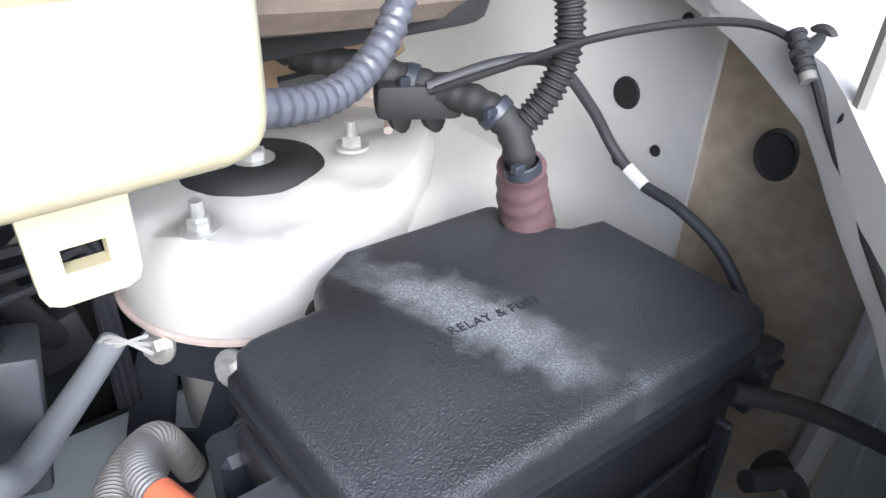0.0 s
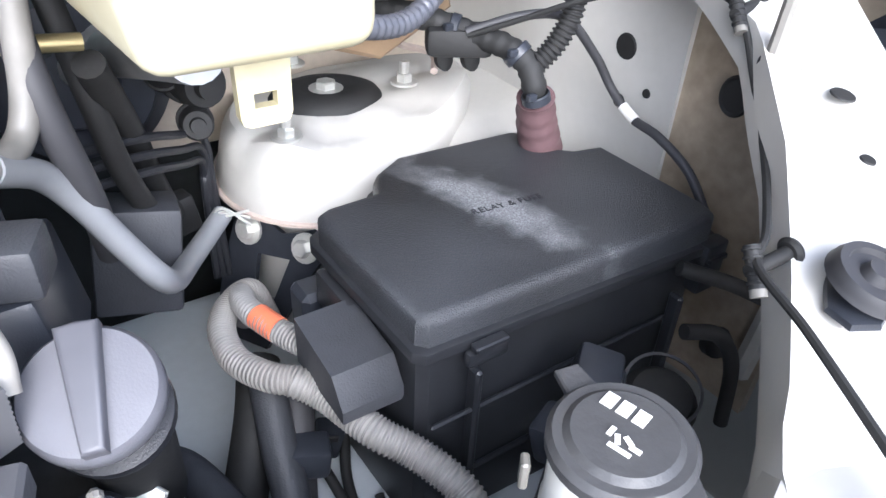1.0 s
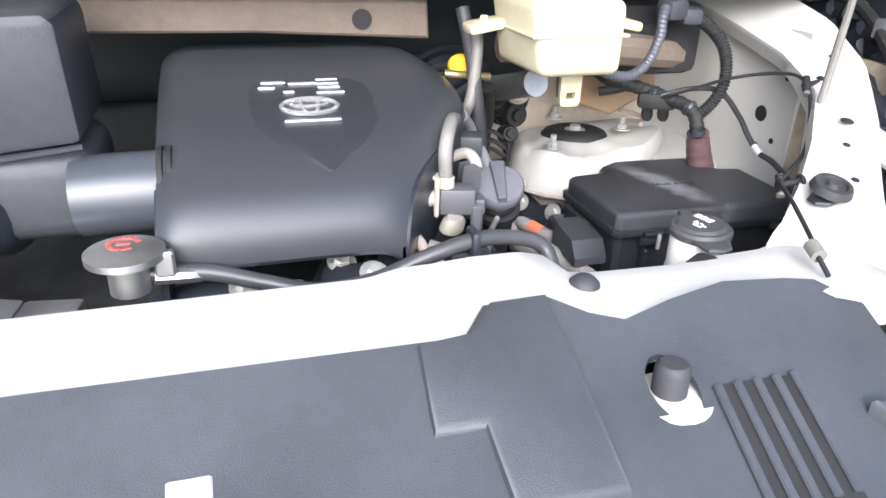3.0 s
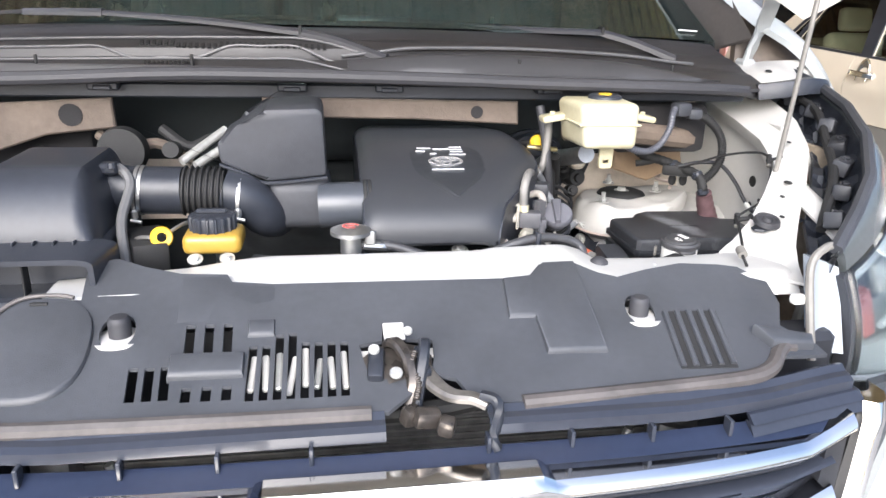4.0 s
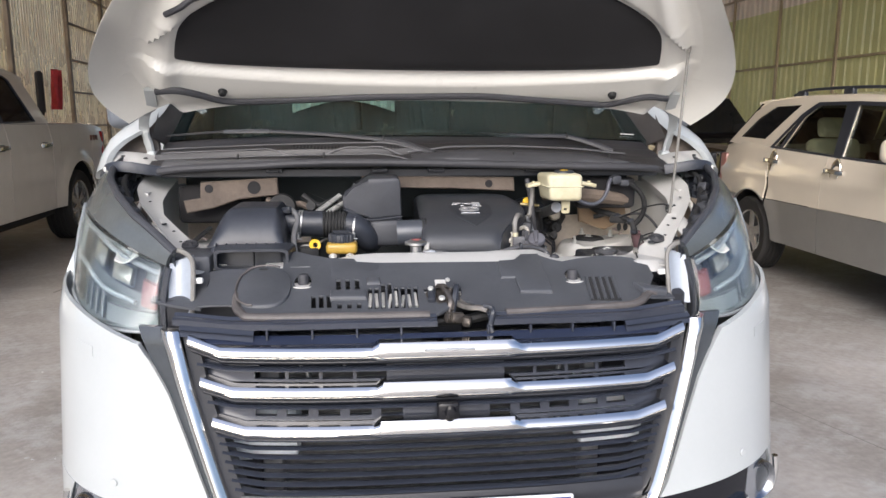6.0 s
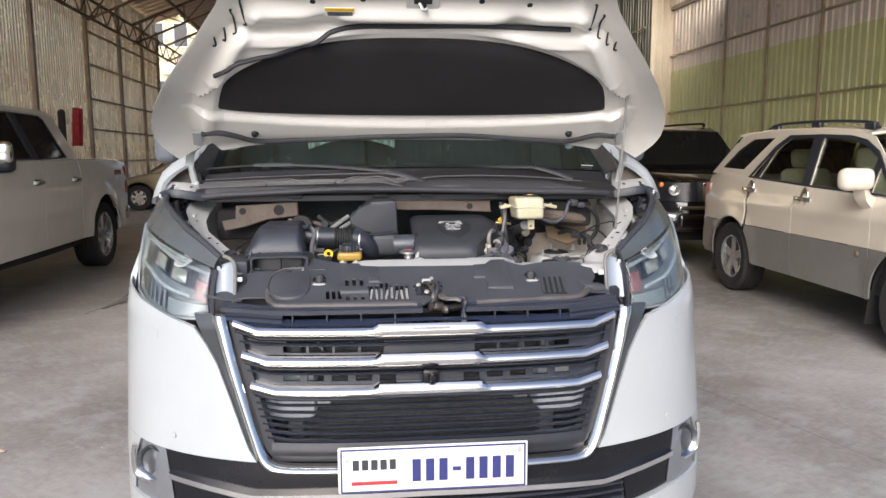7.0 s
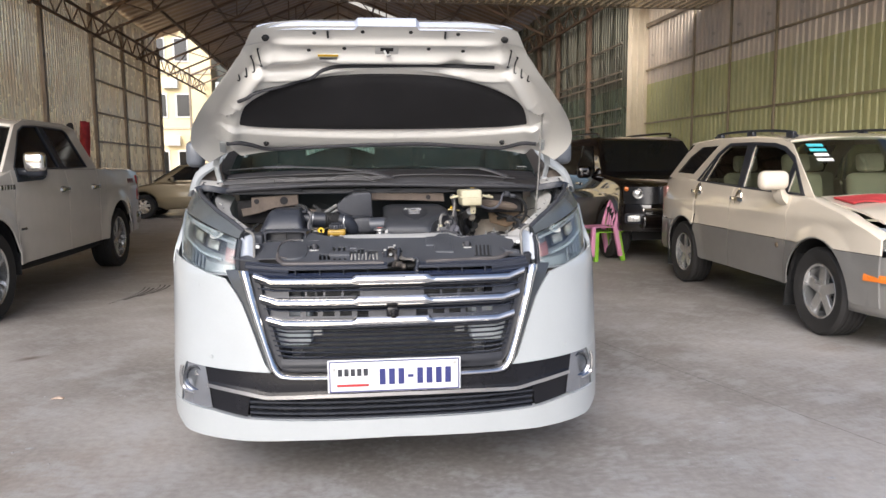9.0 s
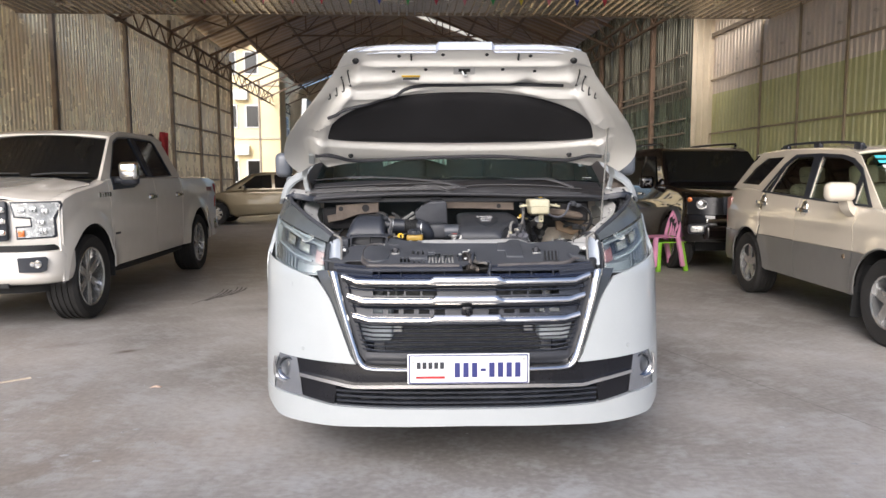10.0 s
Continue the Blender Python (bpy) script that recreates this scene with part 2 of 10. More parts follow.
def bolt(bm, p, d=(0, 0, 1), r=0.007, h=0.006, washer=True):
    m = axis(p, d)
    if washer:
        lathe(bm, [(0, 0), (r * 1.7, 0), (r * 1.7, h * 0.25), (0, h * 0.25)], m, 16)
    lathe(bm, [(r, h * 0.2), (r, h), (r * 0.85, h * 1.15), (0, h * 1.15)], m, 6)


def poly_sample(pts, n):
    """n + 1 points spread evenly along a polyline."""
    p = [Vector(q) for q in pts]
    d = [0.0]
    for a, b in zip(p, p[1:]):
        d.append(d[-1] + (b - a).length)
    out, k = [], 0
    for i in range(n + 1):
        s = d[-1] * i / n
        while k < len(p) - 2 and d[k + 1] < s:
            k += 1
        out.append(p[k].lerp(p[k + 1], (s - d[k]) / max(1e-9, d[k + 1] - d[k])))
    return out


def plate_holes(bm, outer, holes, z, thick, warp=None):
    """A sheet with openings: outlines in x and y, top at z, thick downwards; warp(x, y) raises it."""
    es = []
    for loop in [outer] + holes:
        ring = [bm.verts.new((x, y, z)) for x, y in loop]
        es += [bm.edges.new((ring[i], ring[(i + 1) % len(ring)])) for i in range(len(ring))]
    r = bmesh.ops.triangle_fill(bm, use_beauty=True, use_dissolve=False, edges=es)
    fs = [g for g in r["geom"] if isinstance(g, bmesh.types.BMFace)]
    ex = bmesh.ops.extrude_face_region(bm, geom=fs)
    for v in ex["geom"]:
        if isinstance(v, bmesh.types.BMVert):
            v.co.z -= thick
    if warp:
        for v in bm.verts:
            v.co.z += warp(v.co.x, v.co.y)


def dense(loop, step=0.03):
    out = []
    for a, b in zip(loop, loop[1:] + loop[:1]):
        n = max(1, int(math.hypot(b[0] - a[0], b[1] - a[1]) / step))
        out += [(a[0] + (b[0] - a[0]) * i / n, a[1] + (b[1] - a[1]) * i / n) for i in range(n)]
    return out


def swept(bm, pts, w, h, sub=6, w2=None, h2=None):
    """A flat bar with softened edges through points, w wide and h high, tapering to w2 and h2."""
    way = smooth_path(pts, sub)
    n = len(way)
    prev = None
    for i, p in enumerate(way):
        t = (way[min(i + 1, n - 1)] - way[max(i - 1, 0)]).normalized()
        side = t.cross(Vector((0, 0, 1))).normalized()
        up = side.cross(t)
        k = i / (n - 1)
        ww, hh = w + ((w if w2 is None else w2) - w) * k, h + ((h if h2 is None else h2) - h) * k
        ring = [bm.verts.new(p + side * (ww * a) + up * (hh * b)) for a, b in ((-0.5, -0.5), (0.5, -0.5), (0.5, 0.1), (0.32, 0.5), (-0.32, 0.5), (-0.5, 0.1))]
        if prev:
            for q in range(6):
                bm.faces.new((prev[q], prev[(q + 1) % 6], ring[(q + 1) % 6], ring[q]))
        else:
            bm.faces.new(ring[::-1])
        prev = ring
    bm.faces.new(prev)


# ---- the hall ----
RW = Matrix.Rotation(radians(2.3), 4, "Z")
def dented(m, strength=0.6, across=5.0, along=0.35):
    """Long shallow dents along a sheet's ribs, with a gloss that changes from rib to rib."""
    n, l = m.node_tree.nodes, m.node_tree.links
    b = n["Principled BSDF"]
    tc = next(x for x in n if x.bl_idname == "ShaderNodeTexCoord")
    mp, nz, bp = n.new("ShaderNodeMapping"), n.new("ShaderNodeTexNoise"), n.new("ShaderNodeBump")
    mp.inputs["Scale"].default_value = (across, across, along)
    nz.inputs["Scale"].default_value, nz.inputs["Detail"].default_value = 1.0, 3
    oi, va = n.new("ShaderNodeObjectInfo"), n.new("ShaderNodeVectorMath")
    va.operation = "ADD"
    mul = n.new("ShaderNodeMath")
    mul.operation, mul.inputs[1].default_value = "MULTIPLY", 40.0
    l.new(oi.outputs["Random"], mul.inputs[0])
    l.new(tc.outputs["Object"], mp.inputs["Vector"])
    l.new(mp.outputs[0], va.inputs[0])
    l.new(mul.outputs[0], va.inputs[1])
    l.new(va.outputs[0], nz.inputs["Vector"])
    bp.inputs["Strength"].default_value, bp.inputs["Distance"].default_value = strength, 0.05
    l.new(nz.outputs["Fac"], bp.inputs["Height"])
    l.new(bp.outputs[0], b.inputs["Normal"])
    return m


def let_through(m, col, share):
    """Mixes in translucency that brings part of the daylight through."""
    n, l = m.node_tree.nodes, m.node_tree.links
    tr, mx = n.new("ShaderNodeBsdfTranslucent"), n.new("ShaderNodeMixShader")
    tr.inputs[0].default_value = (*col, 1)
    mx.inputs[0].default_value = share
    out = n["Material Output"]
    l.new(n["Principled BSDF"].outputs[0], mx.inputs[1])
    l.new(tr.outputs[0], mx.inputs[2])
    l.new(mx.outputs[0], out.inputs["Surface"])
    return m


# translucency added to opaque metal, only to brighten the left wall
galv = dented(let_through(pm("galvanised_sheet", (0.97, 0.80, 0.56), 0.27, metal=0.40, var=0.30, vscale=1.3, fine=20, rvar=0.12), (0.80, 0.62, 0.40), 0.17), 0.9)
greensheet = dented(let_through(pm("green_translucent_sheet", (0.52, 0.49, 0.23), 0.32, var=0.3, vscale=1.2), (0.62, 0.56, 0.20), 0.34))
# grey upper sheets brightened with added translucency as well
uppersheet = dented(let_through(pm("weathered_sheet", (0.72, 0.60, 0.45), 0.32, metal=0.2, var=0.3, vscale=1.2), (0.68, 0.57, 0.42), 0.30))
rooftin = pm("roof_sheet", (0.36, 0.25, 0.15), 0.40, metal=0.5, var=0.3, vscale=0.8)
rust = pm("brown_steel", (0.17, 0.11, 0.068), 0.6, var=0.3, vscale=3)
plaster = pm("pale_plaster", (0.62, 0.56, 0.42), 0.8, var=0.12, vscale=0.8, bump=0.2, bscale=30)
ochre = pm("ochre_wall", (0.90, 0.74, 0.44), 0.8, var=0.15, vscale=0.8)
palesheet = dented(pm("pale_sheet", (0.74, 0.64, 0.47), 0.34, metal=0.2, var=0.15, vscale=1.5))

bm = BM()
sheet(bm, lambda u, v: Vector((-90 + 180 * u, -90 + 180 * v, 0)), 8, 8, (0, 0, -0.3))
floor = tagged(part("floor", bm, concrete()), "worn grey concrete slab with brown stains", "floor", kind="structure")
bm = BM()
for a, b in (((1.35, 3.6), (3.6, -3.2)), ((-12, 8.6), (12, 9.4))):
    v = Vector((b[0] - a[0], b[1] - a[1], 0))
    w = Vector((-v.y, v.x, 0)).normalized() * 0.0022
    p, q = Vector((*a, 0.003)), Vector((*b, 0.003))
    bm.faces.new([bm.verts.new(x) for x in (p - w, q - w, q + w, p + w)])
part("joint", bm, pm("joint_dirt", (0.15, 0.14, 0.13), 0.9), floor)
# chipped surface near the way in: shallow flakes of the slab
rnd = random.Random(12)
bm = BM()
for k in range(900):
    x, y = rnd.uniform(-3.0, 3.0), -1.75 - abs(rnd.gauss(0, 0.55))
    if rnd.random() < 0.25:
        x, y = rnd.uniform(-4, 4), rnd.uniform(-2.2, 3.0)
    r = rnd.uniform(0.004, 0.018) * rnd.choice((0.6, 1.0, 1.5))
    a0, n = rnd.random() * 6.3, 6
    ring = [bm.verts.new((x + r * rnd.uniform(0.5, 1.6) * math.cos(a0 + i), y + r * rnd.uniform(0.4, 1.0) * math.sin(a0 + i), 0.0005)) for i in range(n)]
    top = bm.verts.new((x, y, rnd.uniform(0.0015, 0.005)))
    for i in range(n):
        bm.faces.new((ring[i], ring[(i + 1) % n], top))
flakes = part("flakes", bm, pm("pale_cement", (0.36, 0.36, 0.355), 0.7, var=0.35, vscale=4), floor, "pale chipped flakes of the worn slab")
flakes["kind"] = "stuff"
# skid marks of a turning tyre
tyre_dark = pm("tyre_mark", (0.085, 0.08, 0.075), 0.8, var=0.4, vscale=20)
for k in range(6):
    bm = BM()
    a = [Vector((-2.80 + 0.045 * k + 0.10 * math.sin(2.6 * q), 4.75 + 0.10 * k + 1.05 * q * (1 - 0.05 * k), 0.0025)) for q in [i / 10 for i in range(11)]]
    ws_ = 0.006 + 0.003 * (k % 3)
    va = [(bm.verts.new(p - Vector((ws_, 0, 0))), bm.verts.new(p + Vector((ws_, 0, 0)))) for p in a[(k % 2):11 - (k % 3)]]
    for p, q in zip(va, va[1:]):
        bm.faces.new((p[0], p[1], q[1], q[0]))
    part("tyre_mark", bm, tyre_dark, floor)
bm = BM()
swept(bm, [(-3.30, 1.57, 0.006), (-3.11, 1.725, 0.006), (-2.965, 1.843, 0.006)], 0.018, 0.010, 2)
tagged(part("wooden_strip", bm, pm("bare_wood", (0.55, 0.47, 0.36), 0.7, var=0.2)), "pale thin wooden strip lying on the concrete", "wood strip")
bm = BM()
sheet(bm, lambda u, v: Vector((-2.03 + 0.07 * u, 1.57 + 0.03 * v, 0.006 + 0.012 * math.sin(3.1 * u) * math.sin(2.5 * v + 0.3))), 8, 4, (0, 0, -0.002))
tagged(part("paper_scrap", bm, pm("dirty_paper", (0.50, 0.38, 0.30), 0.8, var=0.3, vscale=40)), "crumpled pale paper scrap on the concrete", "litter")


def rib_sheet(w, h, mats_split=None):
    """One trapezoid-ribbed metal sheet in the x-z plane, ribs towards -y."""
    bm = BM()
    prof = []
    pitch = 0.15
    k = int(round(w / pitch))
    for i in range(k):
        x = i * pitch
        prof += [(x, 0), (x + 0.085, 0), (x + 0.10, -0.028), (x + 0.135, -0.028)]
    prof.append((k * pitch + 0.01, 0))
    zs = [0, h] if mats_split is None else [0, mats_split, h]
    cols = [[bm.verts.new((x, y, z)) for z in zs] for x, y in prof]
    for a, b in zip(cols, cols[1:]):
        for j in range(len(zs) - 1):
            f = bm.faces.new((a[j], b[j], b[j + 1], a[j + 1]))
            f.material_index = 1 if (mats_split is not None and j == 0) else 0
    return bm


def sheet_mesh(bm, mats):
    for f in bm.faces:
        f.smooth = False
    me = bpy.data.meshes.new("sheet")
    bm.to_mesh(me)
    bm.free()
    for m in mats:
        me.materials.append(m)
    return me


def clad(parent, me, origin, along, n, w):
    """n sheets side by side from origin on, each an object on the one mesh."""
    a = Vector(along).normalized()
    for i in range(n):
        ob = new("sheet", me)
        x = a
        z = Vector((0, 0, 1))
        y = z.cross(x)
        m = Matrix((x, y, z)).transposed().to_4x4()
        m.translation = Vector(origin) + a * (w * i)
        m.translation += y * (0.004 * (i % 2))
        ob.parent = parent
        ob.matrix_basis = m


def beam(bm, a, b, w=0.1, d=0.1):
    a, b = Vector(a), Vector(b)
    m = axis((a + b) / 2, b - a)
    ln = (b - a).length
    vs = bmesh.ops.create_cube(bm, size=1)["verts"]
    for v in vs:
        v.co = m @ Vector((v.co.x * w, v.co.y * d, v.co.z * ln))


XL, XR = -7.3, 6.95
palecol = pm("sheet_toned_steel", (0.42, 0.34, 0.22), 0.5, metal=0.2, var=0.25, vscale=4)
galvcol = pm("dull_steel", (0.34, 0.28, 0.21), 0.5, metal=0.4, var=0.3, vscale=3)
wall_left = thing("wall_left", "ribbed galvanised metal sheets on steel columns", "wall", RW, kind="structure")
me = sheet_mesh(rib_sheet(0.9, 6.48), [galv])
clad(wall_left, me, (XL, 27.4, 0), (0, -1, 0), 27, 0.9)
for y in (4.1, 8.0, 11.95, 15.85, 19.4, 22.4, 25.0, 27.2, 33):
    bm = BM()
    box(bm, (XL + 0.09, y, 3.05), (0.09, 0.13, 6.1), 0.01, 1)
    part("column", bm, galvcol, wall_left)
for z in (1.3, 2.2, 3.05, 4.0, 4.9):
    bm = BM()
    beam(bm, (XL + 0.06, 19.5, z), (XL + 0.06, 27.2, z), 0.05, 0.05)
    part("girt", bm, galvcol, wall_left)
wall_right = thing("wall_right", "ribbed metal sheets, grey above and green translucent below", "wall", RW, kind="structure")
me = sheet_mesh(rib_sheet(0.9, 5.3, 3.24), [uppersheet, greensheet])
clad(wall_right, me, (XR, 4.3, 0), (0, 1, 0), 10, 0.9)
for y in (5.4, 8.2, 9.6, 10.97):
    bm = BM()
    box(bm, (XR - 0.05, y, 2.3), (0.03, 0.06, 4.6), 0.006, 1)
    part("post", bm, palecol, wall_right)
for z, w in ((1.25, 0.035), (2.34, 0.035), (3.56, 0.035), (4.57, 0.08)):
    bm = BM()
    beam(bm, (XR - 0.03, 4.3, z), (XR - 0.03, 13.3, z), w, w)
    part("girt", bm, palecol if z < 4 else galvcol, wall_right)
wall_end = thing("wall_return", "pale ribbed sheet closing the lower side bay", "wall", RW, kind="structure")
me = sheet_mesh(rib_sheet(0.60, 5.6), [palesheet])
clad(wall_end, me, (6.46, 13.3, 0), (1, 0, 0), 1, 0.45)
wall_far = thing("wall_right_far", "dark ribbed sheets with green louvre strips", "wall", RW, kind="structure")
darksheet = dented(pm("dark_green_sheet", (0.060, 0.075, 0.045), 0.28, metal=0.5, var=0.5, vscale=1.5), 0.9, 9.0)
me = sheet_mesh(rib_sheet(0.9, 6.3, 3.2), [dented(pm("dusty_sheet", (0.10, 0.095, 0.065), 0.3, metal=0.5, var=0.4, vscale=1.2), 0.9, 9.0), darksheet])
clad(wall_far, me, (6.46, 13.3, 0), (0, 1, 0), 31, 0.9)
for y in (15.6, 18.3, 20.4, 23, 28, 33, 38):
    bm = BM()
    box(bm, (6.34, y, 2.8), (0.12, 0.12, 5.6), 0.01, 1)
    part("column", bm, rust, wall_far)
for z in (2.36, 2.7, 3.38, 3.55, 4.19):
    bm = BM()
    beam(bm, (6.36, 13.4, z), (6.36, 41, z), 0.035, 0.035)
    part("girt", bm, galvcol, wall_far)

# main roof: two slopes with a ridge gap, trusses
RID, EAV = 9.2, 5.75
roof = thing("ceiling", "dark metal roof sheets on brown steel trusses", "ceiling", RW, kind="structure")
bm = BM()
for xa, xb in ((XL - 0.3, -0.9), (7.2, 0.35)):
    za, zb = EAV + 0.75, RID - 0.2
    n = 60
    y0, y1 = 10.8, 42.0
    vs = []
    for i in range(n * 4 + 1):
        y = y0 + (y1 - y0) * i / (n * 4)
        dz = 0.03 if i % 4 in (1, 2) else 0.0
        k = 0.16 if xa < 0 and y > 28.0 else 0.0
        vs.append((bm.verts.new((xa + (xb - xa) * k, y, za + (zb - za) * k + dz)), bm.verts.new((xb, y, zb + dz))))
    for a, b in zip(vs, vs[1:]):
        if xa < 0 or not 30.9 < a[0].co.y < 31.8:
            bm.faces.new((a[0], b[0], b[1], a[1]))
part("roof_sheet", bm, rooftin, roof, angle=0.1)
bm = BM()
box(bm, (-0.3, 26.4, RID - 0.08), (1.35, 31, 0.03), 0.0)
part("ridge_cap", bm, rooftin, roof)
bm = BM()
sk = lambda x: 9.0 - (x - 0.35) * (2.5 / 6.85)
sheet(bm, lambda u, v: Vector((0.36 + 6.8 * u, 30.98 + 0.92 * v, sk(0.36 + 6.8 * u) + 0.04)), 2, 2, (0, 0, -0.01))
glow = pm("translucent_ridge", (0.75, 0.74, 0.70), 0.6)
glow.node_tree.nodes["Principled BSDF"].inputs["Transmission Weight"].default_value = 0.0
let_through(glow, (0.95, 0.90, 0.78), 0.9)
part("skylight_strip", bm, glow, roof, "bright translucent ridge strip")
for y in (11.0, 15.2, 19.6, 24.0, 28.6, 33.4, 38.2):
    bm = BM()
    xs = [XL + 0.1, -5.5, -3.7, -1.9, -0.15, 1.6, 3.4, 5.1, 6.5]
    top = lambda x: EAV + (RID - 0.35 - EAV) * (1 - abs(x + 0.15) / 7.2)
    for a, b in zip(xs, xs[1:]):
        lo, hi = (a, b) if b <= 0 else (b, a)
        beam(bm, (a, y, top(a) - 0.62), (b, y, top(b) - 0.62), 0.06, 0.06)
        beam(bm, (a, y, top(a)), (b, y, top(b)), 0.08, 0.08)
        beam(bm, (b, y, top(b) - 0.62), (b, y, top(b)), 0.04, 0.04)
        m_ = (a + b) / 2
        beam(bm, (lo, y, top(lo) - 0.62), (m_, y, top(m_)), 0.035, 0.035)
        beam(bm, (m_, y, top(m_)), (hi, y, top(hi) - 0.62), 0.035, 0.035)
    if y in (24.0, 33.4):
        beam(bm, (-4.2, y, EAV + 0.8), (3.9, y, EAV + 0.8), 0.06, 0.06)
        for x in (-1.9, -0.15, 1.6):
            beam(bm, (x, y, EAV + 0.8), (x, y, top(x) - 0.6), 0.04, 0.04)
    part("truss", bm, rust, roof)
bm = BM()
for x in (-5.8, -4.4, -3.0, -1.6, 1.4, 2.8, 4.2, 5.6):
    z = EAV + (RID - 0.25 - EAV) * (1 - abs(x + 0.15) / 7.2)
    beam(bm, (x, 10.9, z), (x, 42, z), 0.06, 0.1)
part("purlins", bm, rust, roof)
bm = BM()
for x, ye in ((XL + 0.25, 42.0), (6.25, 42.0)):
    beam(bm, (x, 10.9, EAV - 0.55), (x, ye, EAV - 0.55), 0.06, 0.06)
    beam(bm, (x, 10.9, EAV - 0.05), (x, ye, EAV - 0.05), 0.06, 0.06)
    y = 10.9
    while y < ye - 0.6:
        beam(bm, (x, y, EAV - 0.55), (x, y + 0.55, EAV - 0.05), 0.03, 0.03)
        beam(bm, (x, y + 0.55, EAV - 0.05), (x, y + 1.1, EAV - 0.55), 0.03, 0.03)
        y += 1.1
part("eave_girder", bm, rust, roof)
# low front soffit of ribbed sheet
soffit = thing("ceiling_front", "pale ribbed sheet soffit over the front bay", "ceiling", RW, kind="structure")
bm = BM()
ys, ye = 0.9, 10.75
n = int((XR - XL) / 0.15) + 1
prev = None
for i in range(n):
    x = XL + i * 0.15
    for dx, dz in ((0, 0), (0.085, 0), (0.10, -0.03), (0.135, -0.03)):
        c = (bm.verts.new((x + dx, ys, 4.44 + dz)), bm.verts.new((x + dx, ye, 4.44 + dz)))
        if prev:
            bm.faces.new((prev[0], c[0], c[1], prev[1]))
        prev = c
part("soffit_sheet", bm, dented(pm("shiny_soffit_sheet", (0.74, 0.64, 0.48), 0.24, metal=0.85, var=0.2, vscale=2), 0.35, 6.0, 1.0), soffit, angle=0.1)
bm = BM()
box(bm, ((XL + XR) / 2, ye + 0.02, 4.43), (XR - XL, 0.04, 0.05), 0.005, 1)
part("fascia", bm, galvcol, soffit)
# unseen sheet added over the side bay to shut out the sky
bm = BM()
box(bm, (6.85, 12.1, 5.15), (1.1, 2.75, 0.03), 0)
part("side_soffit", bm, palesheet, soffit)
# far gable
bm = BM()
box(bm, (-6.45, 42.1, 3.2), (1.3, 0.15, 6.4), 0)
box(bm, (5.85, 42.1, 3.2), (1.3, 0.15, 6.4), 0)
box(bm, (-0.3, 42.1, 5.9), (11.0, 0.15, 1.0), 0)
prism(bm, [(-7.4, 6.35), (6.9, 6.35), (-0.2, 9.2)], 0.12, Matrix(((1, 0, 0, 0), (0, 0, -1, 42.1), (0, 1, 0, 0), (0, 0, 0, 1))))
ob = tagged(part("wall_back", bm, palesheet), "pale metal gable wall with a wide open doorway", "wall", kind="structure")
ob.matrix_world = RW


def neighbour_building():
    t = thing("neighbour_building", "ochre plastered house with windows and cooling units outside", "building", RW @ pose(-10.3, 31, 0))
    bm = BM()
    box(bm, (0, 16, 4.9), (4.0, 18, 9.8), 0.03, 1)
    part("wall", bm, ochre, t)
    bm = BM()
    box(bm, (0.1, 16, 9.92), (4.6, 18.6, 0.25), 0.03, 1)
    part("roof", bm, plaster, t)
    bm = BM()
    box(bm, (0.6, 6.0, 5.5), (6.0, 2.0, 11.0), 0.03, 1)
    part("wing", bm, ochre, t)
    for z in (1.7, 4.6, 7.4):
        for x in (1.0, 2.15):
            bm = BM()
            box(bm, (x, 4.98, z), (0.75, 0.08, 1.25), 0.01, 1)
            w = part("window", bm, label_w, t)
            bm = BM()
            box(bm, (x, 4.94, z), (0.60, 0.04, 1.08), 0.005, 1)
            part("pane", bm, tinted, w)
        bm = BM()
        box(bm, (1.6, 4.80, z + 1.1), (0.75, 0.32, 0.5), 0.02, 2)
        part("cooling_unit", bm, label_w, t)
        bm = BM()
        box(bm, (0.6, 4.98, z - 1.15), (6.0, 0.10, 0.12), 0.01, 1)
        part("string_course", bm, plaster, t)
    for y in (8.6, 11.0, 14.2, 17.4):
        for z in (1.6, 4.9):
            bm = BM()
            box(bm, (2.02, y, z), (0.08, 1.15, 1.35), 0.01, 1)
            w = part("window", bm, label_w, t)
            bm = BM()
            box(bm, (2.06, y, z), (0.04, 0.95, 1.15), 0.005, 1)
            part("pane", bm, tinted, w)
        bm = BM()
        box(bm, (2.2, y + 1.6, 4.4), (0.35, 0.85, 0.6), 0.02, 2)
        u = part("cooling_unit", bm, label_w, t)
        bm = BM()
        lathe(bm, [(0, 0), (0.22, 0), (0.22, 0.02), (0.19, 0.02), (0.17, 0.005), (0, 0.005)], axis((2.375, y + 1.5, 4.4), (1, 0, 0)))
        part("fan_grille", bm, satin, u)


neighbour_building()


# ---- parked vehicles (nose at y = 0, looking along -y) ----
def arch(cy, cz, r, z0, n=10):
    """Points over a wheel opening, from behind to before it, both ends at height z0."""
    a0 = math.asin(max(-1, min(1, (z0 - cz) / r)))
    return [(cy + r * math.cos(a0 + (math.pi - 2 * a0) * i / n), cz + r * math.sin(a0 + (math.pi - 2 * a0) * i / n)) for i in range(n + 1)]


